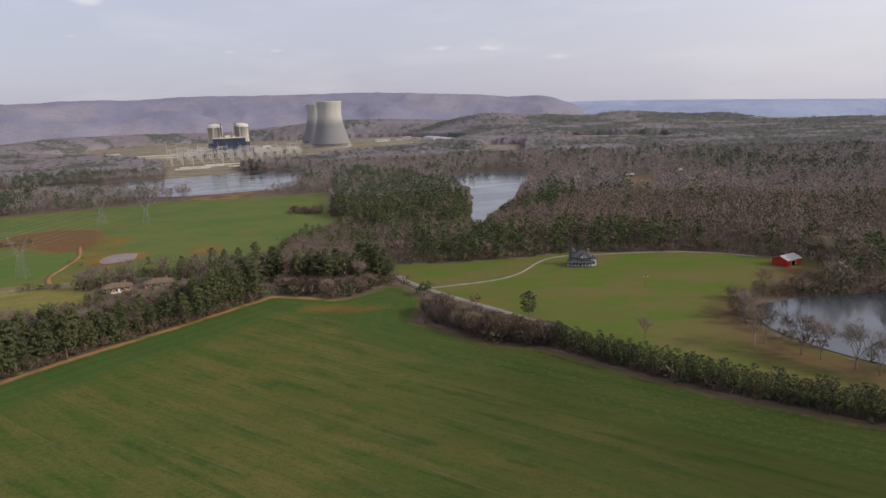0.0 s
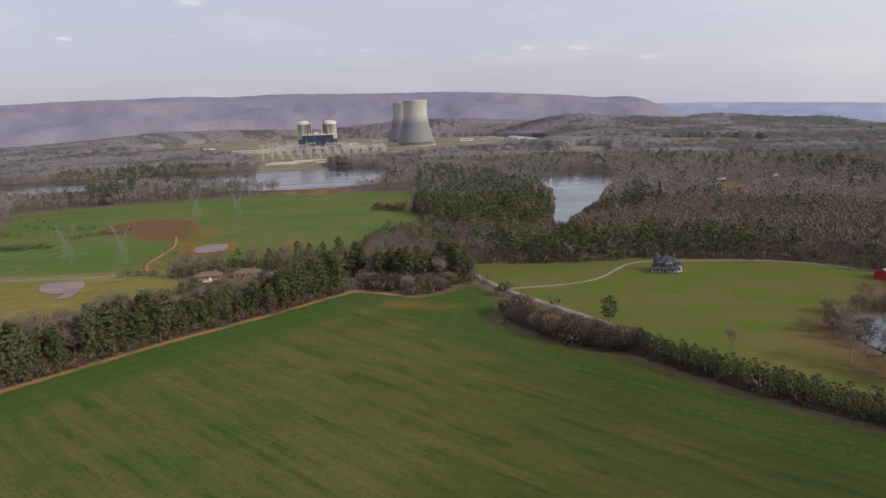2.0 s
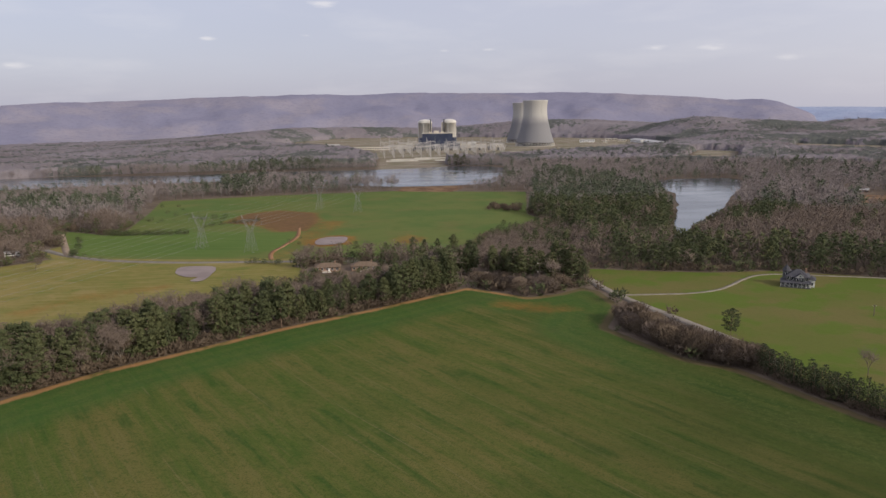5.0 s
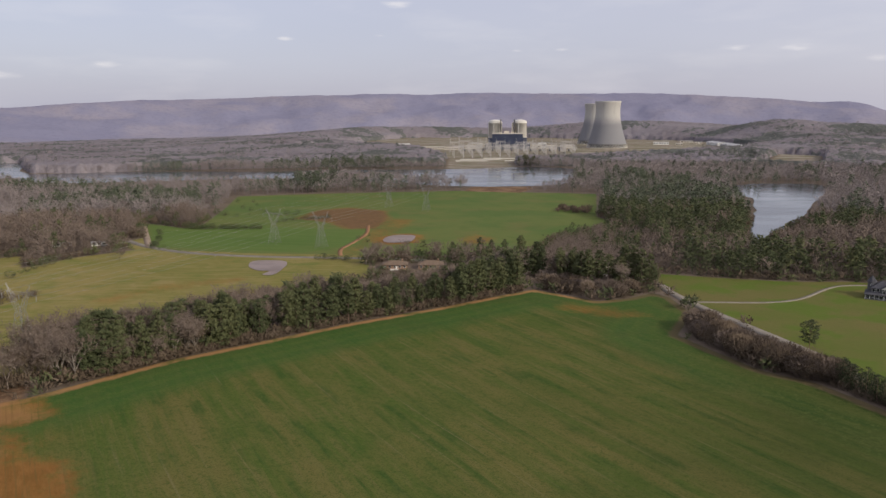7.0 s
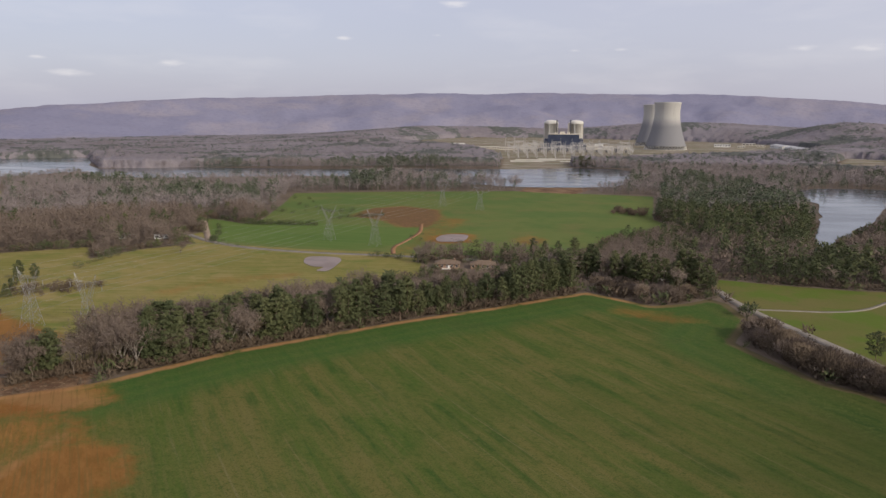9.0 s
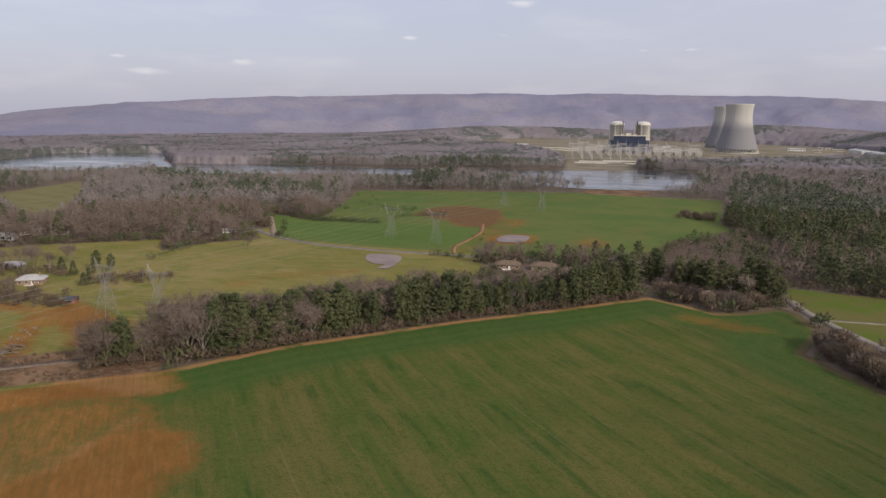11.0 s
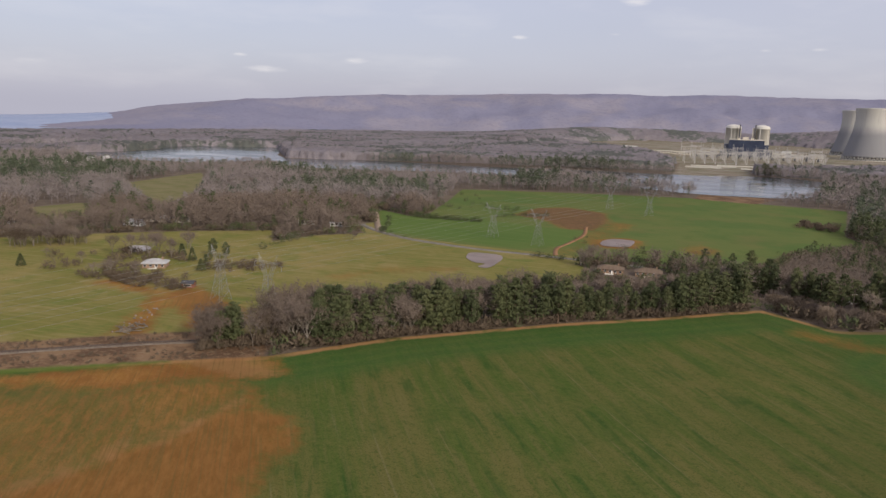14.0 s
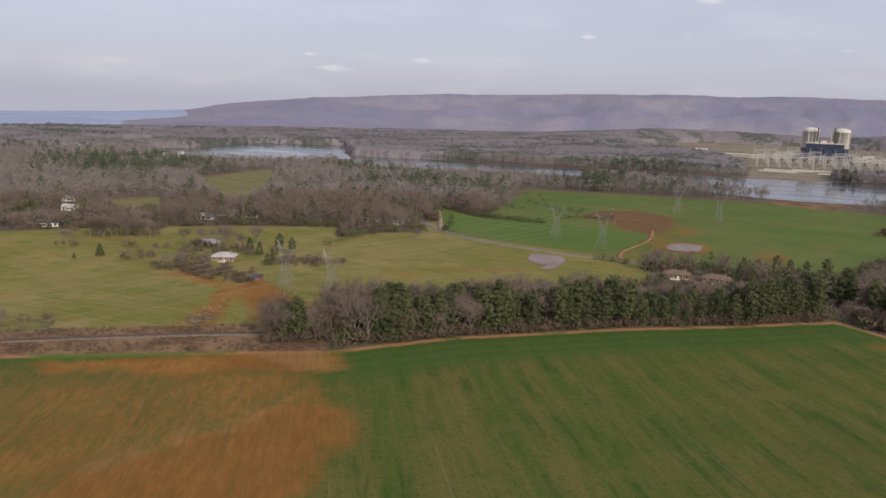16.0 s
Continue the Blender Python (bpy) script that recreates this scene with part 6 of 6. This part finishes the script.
def add_window(t, x, y, z, w, h, side="y", trim=None):
    """A window proud of its wall: frame and pane."""
    bm = bmesh.new()
    if side == "y":
        box(bm, x - w / 2 - 0.12, y - 0.06, z - 0.12, x + w / 2 + 0.12, y + 0.05, z + h + 0.12)
    else:
        box(bm, x - 0.05, y - w / 2 - 0.12, z - 0.12, x + 0.06, y + w / 2 + 0.12, z + h + 0.12)
    f = part("window", bm, trim or WHITE_PAINT, t)
    bm = bmesh.new()
    if side == "y":
        box(bm, x - w / 2, y - 0.09, z, x + w / 2, y - 0.04, z + h)
    else:
        box(bm, x + 0.04, y - w / 2, z, x + 0.09, y + w / 2, z + h)
    part("pane", bm, GLASS_DARK, f)


GREY_SIDING = two_tone("grey_siding", (0.10, 0.10, 0.105), (0.14, 0.14, 0.145), 0.6)


def make_victorian():
    t = thing("victorian_house", "large grey house with a turret, white trim and a wraparound porch", "house", pose(79, 422, 0, 0, 0, -10))
    bm = bmesh.new()
    box(bm, -5.5, -4, -0.5, 5.5, 6, 6.4, 0.05)
    part("wall", bm, GREY_SIDING, t)
    bm = bmesh.new()
    hip_roof(bm, -5.5, -4, 5.5, 6, 6.4, 4.2)
    part("roof", bm, GREY_ROOF, t)
    # front gable
    bm = bmesh.new()
    box(bm, -1.2, -5.6, -0.4, 3.6, -4, 6.2, 0.05)
    part("bay", bm, GREY_SIDING, t)
    bm = bmesh.new()
    for s in (-1, 1):
        vs = [bm.verts.new(q) for q in ((1.2 + s * 3.1, -6.2, 5.9), (1.2, -6.2, 9.0), (1.2, 0.5, 9.0), (1.2 + s * 3.1, 0.5, 5.9))]
        lo = [bm.verts.new(v.co - Vector((0, 0, 0.25))) for v in vs]
        bm.faces.new(vs)
        bm.faces.new(lo)
        for i in range(4):
            bm.faces.new((vs[i], lo[i], lo[(i + 1) % 4], vs[(i + 1) % 4]))
    part("gable_roof", bm, GREY_ROOF, t)
    bm = bmesh.new()
    a = [bm.verts.new(q) for q in ((-1.4, -5.7, 6.2), (3.8, -5.7, 6.2), (1.2, -5.7, 8.7))]
    b = [bm.verts.new(v.co + Vector((0, 0.3, 0))) for v in a]
    bm.faces.new(a)
    bm.faces.new(b[::-1])
    for i in range(3):
        bm.faces.new((a[i], b[i], b[(i + 1) % 3], a[(i + 1) % 3]))
    part("gable", bm, WHITE_PAINT, t)
    # turret
    bm = bmesh.new()
    bmesh.ops.create_cone(bm, cap_ends=True, segments=8, radius1=1.9, radius2=1.9, depth=9.4, matrix=Matrix.Translation((-5.6, 2.0, 4.2)))
    turret = part("turret", bm, GREY_SIDING, t)
    bm = bmesh.new()
    bmesh.ops.create_cone(bm, cap_ends=True, segments=8, radius1=2.5, radius2=0.05, depth=4.2, matrix=Matrix.Translation((-5.6, 2.0, 11.0)))
    part("turret_roof", bm, GREY_ROOF, turret)
    # wing with a white bay
    bm = bmesh.new()
    box(bm, 5.5, -3, -0.5, 8.4, 3.5, 5.0, 0.05)
    part("wing", bm, WHITE_PAINT, t)
    bm = bmesh.new()
    hip_roof(bm, 5.5, -3, 8.4, 3.5, 5.0, 1.6)
    part("wing_roof", bm, GREY_ROOF, t)
    # porch
    bm = bmesh.new()
    box(bm, -8.2, -8.0, -0.4, 6.4, -4.0, 0.5, 0.05)
    box(bm, -8.2, -4.0, -0.4, -5.5, 4.0, 0.5, 0.05)
    part("porch_floor", bm, GREY_SIDING, t)
    bm = bmesh.new()
    for q in (((-8.5, -8.3, 3.2), (6.7, -8.3, 3.2), (6.7, -4.0, 4.3), (-5.5, -4.0, 4.3)), ((-8.5, -8.3, 3.2), (-5.5, -4.0, 4.3), (-5.5, 4.2, 4.3), (-8.5, 4.2, 3.2))):
        vs = [bm.verts.new(p) for p in q]
        lo = [bm.verts.new(v.co - Vector((0, 0, 0.3))) for v in vs]
        bm.faces.new(vs)
        bm.faces.new(lo)
        for i in range(4):
            bm.faces.new((vs[i], lo[i], lo[(i + 1) % 4], vs[(i + 1) % 4]))
    part("porch_roof", bm, GREY_ROOF, t)
    for x, y in [(-8 + 2.05 * i, -7.8) for i in range(8)] + [(-8, -5), (-8, -2), (-8, 1), (-8, 3.8)]:
        bm = bmesh.new()
        bar(bm, (x, y, 0.5), (x, y, 3.1), 0.16, 8)
        part("porch_column", bm, WHITE_PAINT, t)
    bm = bmesh.new()
    for i in range(7):
        if i == 3:
            continue
        box(bm, -8 + 2.05 * i, -7.84, 1.3, -8 + 2.05 * (i + 1), -7.76, 1.4)
    part("porch_rail", bm, WHITE_PAINT, t)
    for x in (-4.6, -2.6, 4.6):
        add_window(t, x, -4.0, 4.4, 1.1, 1.6)
        add_window(t, x, -4.0, 1.0, 1.1, 1.9)
    for x in (0.0, 2.4):
        add_window(t, x, -5.6, 3.9, 1.0, 1.5)
        add_window(t, x, -5.6, 1.0, 1.0, 1.8)
    add_window(t, 1.2, -5.75, 6.7, 0.8, 0.9)
    add_window(t, 8.4, 0, 1.2, 1.2, 1.8, "x")
    add_window(t, 7.0, -3.0, 1.2, 1.2, 1.8)
    add_window(t, -5.6, 0.08, 6.2, 0.8, 1.4)
    bm = bmesh.new()
    box(bm, 3.4, 2.0, 6.0, 4.4, 3.0, 11.0, 0.05)
    part("chimney", bm, BRICK_WALL, t)
    t.scale = (1, 1, 0.84)


make_victorian()


def make_barn():
    t = thing("red_barn", "red metal barn with a white gable roof and open bays", "barn", pose(191, 401, 0, 0, 0, 32))
    w, d, h, g = 12.5, 9.5, 3.6, 2.0
    bm = bmesh.new()
    box(bm, -w / 2, d / 2 - 0.2, -0.3, w / 2, d / 2, h)
    box(bm, w / 2 - 0.2, -d / 2, -0.3, w / 2, d / 2 - 0.2, h)
    box(bm, -w / 2, -d / 2, -0.3, -w / 2 + 0.2, d / 2 - 0.2, h)
    for x0, x1 in ((-w / 2 + 0.2, -2.6), (1.0, w / 2 - 0.2)):
        box(bm, x0, -d / 2, -0.3, x1, -d / 2 + 0.2, h)
    box(bm, -2.6, -d / 2, 2.8, 1.0, -d / 2 + 0.2, h)
    part("wall", bm, RED_PAINT, t)
    for s in (-1, 1):
        bm = bmesh.new()
        a = [bm.verts.new((s * w / 2, -d / 2, h)), bm.verts.new((s * w / 2, d / 2, h)), bm.verts.new((s * w / 2, 0, h + g))]
        b = [bm.verts.new(v.co - Vector((s * 0.2, 0, 0))) for v in a]
        bm.faces.new(a)
        bm.faces.new(b[::-1])
        for i in range(3):
            bm.faces.new((a[i], b[i], b[(i + 1) % 3], a[(i + 1) % 3]))
        part("gable", bm, RED_PAINT, t)
        bm = bmesh.new()
        vs = [bm.verts.new(q) for q in ((-w / 2 - 0.5, s * (d / 2 + 0.5), h - 0.15), (w / 2 + 0.5, s * (d / 2 + 0.5), h - 0.15), (w / 2 + 0.5, 0, h + g + 0.1), (-w / 2 - 0.5, 0, h + g + 0.1))]
        lo = [bm.verts.new(v.co - Vector((0, 0, 0.12))) for v in vs]
        bm.faces.new(vs)
        bm.faces.new(lo)
        for i in range(4):
            bm.faces.new((vs[i], lo[i], lo[(i + 1) % 4], vs[(i + 1) % 4]))
        part("roof_slope", bm, METAL_ROOF, t)
    bm = bmesh.new()
    box(bm, -2.9, -d / 2 - 0.06, -0.2, -2.6, -d / 2 - 0.002, 3.0)
    box(bm, 1.0, -d / 2 - 0.06, -0.2, 1.3, -d / 2 - 0.002, 3.0)
    box(bm, -2.6, -d / 2 - 0.06, 2.75, 1.0, -d / 2 - 0.002, 3.0)
    part("door_trim", bm, WHITE_PAINT, t)


make_barn()


def make_ranch(name, label, x, y, turn, w, d, wall, roof, wins):
    t = thing(name, label, "house", pose(x, y, 0, 0, 0, turn))
    bm = bmesh.new()
    box(bm, -w / 2, -d / 2, -0.4, w / 2, d / 2, 2.9, 0.03)
    part("wall", bm, wall, t)
    bm = bmesh.new()
    hip_roof(bm, -w / 2, -d / 2, w / 2, d / 2, 2.9, 2.1, 0.7)
    part("roof", bm, roof, t)
    for i in range(wins):
        add_window(t, -w / 2 + w * (i + 0.5) / wins, -d / 2, 1.0, 1.2, 1.3)
    bm = bmesh.new()
    box(bm, 0.6, -d / 2 - 0.07, -0.3, 1.6, -d / 2 + 0.02, 2.1)
    part("door", bm, WHITE_PAINT, t)
    bm = bmesh.new()
    box(bm, w * 0.28, -0.4, 3.0, w * 0.28 + 0.8, 0.4, 5.9, 0.04)
    part("chimney", bm, BRICK_WALL, t)
    bm = bmesh.new()
    box(bm, -w * 0.2, -d / 2 - 2.6, -0.2, w * 0.15, -d / 2, 0.25, 0.03)
    part("patio", bm, CONCRETE, t)
    return t


make_ranch("ranch_house", "low tan brick house with a brown hip roof by the road", -191, 403, 22, 15, 8.5, BRICK_WALL, BROWN_ROOF, 5)
make_ranch("ranch_house", "low brick house with a brown hip roof by the road", -170, 411, 20, 15, 8.5, BRICK_WALL, BROWN_ROOF, 5)
make_ranch("farmhouse", "farmhouse with a pale metal roof among bare trees", -389, 217, 46, 13, 9.5, BRICK_WALL, METAL_ROOF, 4)
make_block("cattle_shed", "small weathered red-brown cattle shed", "shed", -332, 203, 40, 6, 4.5, 2.6, two_tone("rusty_boards", (0.20, 0.075, 0.05), (0.28, 0.12, 0.08), 1.0), GREY_ROOF, 1, 1.1)
for x, y, turn, w in ((-435, 402, 48, 11), (-461, 389, 46, 8), (-456, 393, 40, 5)):
    make_block("mobile_home", "white mobile home at the edge of the woods", "mobile home", x, y, turn, w, 4.0, 2.9, WHITE_PAINT, METAL_ROOF, 3, 0.5, "mobile homes")
house_rng = random.Random(21)
for x, y in ((-595, 159), (-586, 174), (-642, 217), (-611, 217), (-567, 177), (-625, 164), (-551, 304), (-543, 312), (-540, 285), (-531, 320), (-660, 240), (-700, 235)):
    make_block("farm_building", "pale farm building among bare trees", "farm building", x, y, house_rng.uniform(20, 80), house_rng.uniform(9, 16), 7, 3.2,
               house_rng.choice((WHITE_PAINT, TAN_WALL, BRICK_WALL)), house_rng.choice((METAL_ROOF, GREY_ROOF, GREY_ROOF)), 3, 2.0, "farm buildings")
for x, y in ((-1239, 481), (-1300, 529), (-1255, 530), (-1213, 531), (-1230, 578), (-1211, 595), (-1440, 505), (-1365, 520), (-1319, 593), (-1280, 560), (-1190, 560), (-1340, 480)):
    make_block("lakeside_house", "white lakeside house among trees", "house", x, y, house_rng.uniform(30, 110), house_rng.uniform(9, 14), 8, 5.5,
               house_rng.choice((WHITE_PAINT, TAN_WALL, WHITE_PAINT)), house_rng.choice((GREY_ROOF, METAL_ROOF)), 4, 3.0, "lakeside houses")
for x, y in ((304, 1000), (318, 985), (352, 955), (366, 925), (395, 930), (240, 950)):
    make_block("far_house", "pale house in a distant clearing", "house", x, y, house_rng.uniform(-40, 20), house_rng.uniform(8, 14), 7, 3.2,
               house_rng.choice((BRICK_WALL, TAN_WALL)), house_rng.choice((METAL_ROOF, GREY_ROOF, BROWN_ROOF)), 3, 2.0, "houses in the clearing")


def make_car(x, y, turn, paint):
    t = thing("parked_car", "pale parked car beside a house", "car", pose(x, y, 0.35, 0, 0, turn))
    bm = bmesh.new()
    box(bm, -2.2, -0.9, 0.0, 2.2, 0.9, 0.62, 0.12)
    part("body", bm, paint, t)
    bm = bmesh.new()
    box(bm, -1.2, -0.78, 0.62, 1.0, 0.78, 1.15, 0.15)
    part("cabin", bm, GLASS_DARK, t)
    for sx in (-1.35, 1.35):
        for sy in (-0.86, 0.86):
            bm = bmesh.new()
            bar(bm, (sx, sy - 0.1, -0.02), (sx, sy + 0.1, -0.02), 0.33, 12)
            part("wheel", bm, DARK_STEEL, t)


make_car(-158, 410, 20, WHITE_PAINT)
make_car(-153, 414, 30, GALVANISED)


# ---- railway in its verge, rubble, logs ----
RAIL = [(-345, 12), (-325, 42), (-303, 74), (-282, 108), (-258, 144), (-242, 163), (-226, 182)]
strip("railway_ballast", RAIL, 4.0, 0.35, two_tone("ballast", (0.12, 0.095, 0.078), (0.17, 0.138, 0.112), 0.4), "grey stone ballast of a railway", 8)
RUSTY_RAIL = two_tone("rusty_rail", (0.09, 0.055, 0.04), (0.13, 0.085, 0.06), 1.0)
track = thing("railway_track", "single rusty railway track on grey ballast", "railway")
for side in (-0.72, 0.72):
    line = rounded(RAIL, 8)
    bm = bmesh.new()
    for (ax, ay), (bx, by) in zip(line, line[1:]):
        l = math.hypot(bx - ax, by - ay)
        nx, ny = -(by - ay) / l * side, (bx - ax) / l * side
        bar(bm, (ax + nx, ay + ny, 0.55), (bx + nx, by + ny, 0.55), 0.09, 4)
    part("rail", bm, RUSTY_RAIL, track)
sleeper = None
line = rounded(RAIL, 30)
for (ax, ay), (bx, by) in zip(line[::1], line[1::1]):
    a = math.atan2(by - ay, bx - ax)
    if sleeper is None:
        bm = bmesh.new()
        box(bm, -0.12, -1.3, 0.0, 0.12, 1.3, 0.15)
        sleeper = part("sleeper", bm, WOOD_GREY, track)
        ob = sleeper
    else:
        ob = new("sleeper", sleeper.data)
        ob.parent = track
    ob.matrix_basis = pose(ax, ay, 0.35, 0, 0, math.degrees(a))


def make_rock(seed, r):
    turn = random.Random(seed)
    bm = bmesh.new()
    bmesh.ops.create_icosphere(bm, subdivisions=1, radius=r)
    for v in bm.verts:
        v.co *= turn.uniform(0.7, 1.25)
        v.co.z *= 0.7
    me = bpy.data.meshes.new("boulder")
    bm.to_mesh(me)
    bm.free()
    me.materials.append(ROCK)
    return me


rocks = [make_rock(i, 0.7) for i in range(4)]
rub = random.Random(8)
for i in range(40):
    f = rub.random()
    x, y = -281 - 26 * f + rub.gauss(0, 2.0), 141 + 30 * f + rub.gauss(0, 2.0)
    ob = tagged(new("boulder", rocks[i % 4]), "broken grey boulder on a rubble bank", "rock", "rubble bank")
    s = rub.uniform(0.3, 0.95)
    ob.matrix_basis = pose(x, y, 0.25 * s, rub.uniform(0, 30), rub.uniform(0, 30), rub.uniform(0, 360))
    ob.scale = (s, s, s)
for i in range(26):
    x, y = rub.uniform(-290, -279), rub.uniform(140, 152)
    a = rub.uniform(0, 6.28)
    l = rub.uniform(2.5, 6)
    t = thing("felled_log", "grey felled log in a brush pile", "log", pose(x, y, 0, 0, 0, math.degrees(a)), "brush pile")
    bm = bmesh.new()
    bar(bm, (-l / 2, 0, 0.25), (l / 2, 0, 0.3 + rub.uniform(0, 0.9)), 0.26, 8, 0.18)
    part("stem", bm, WOOD_GREY, t)
sheet("pavement_silage", [(-450, 229), (-458, 241), (-449, 247), (-438, 241), (-436, 232)], 0.3, two_tone("pale_concrete_pad", (0.30, 0.275, 0.26), (0.38, 0.35, 0.33), 0.15), "pale concrete pad in a pasture", "pavement", 0.6)
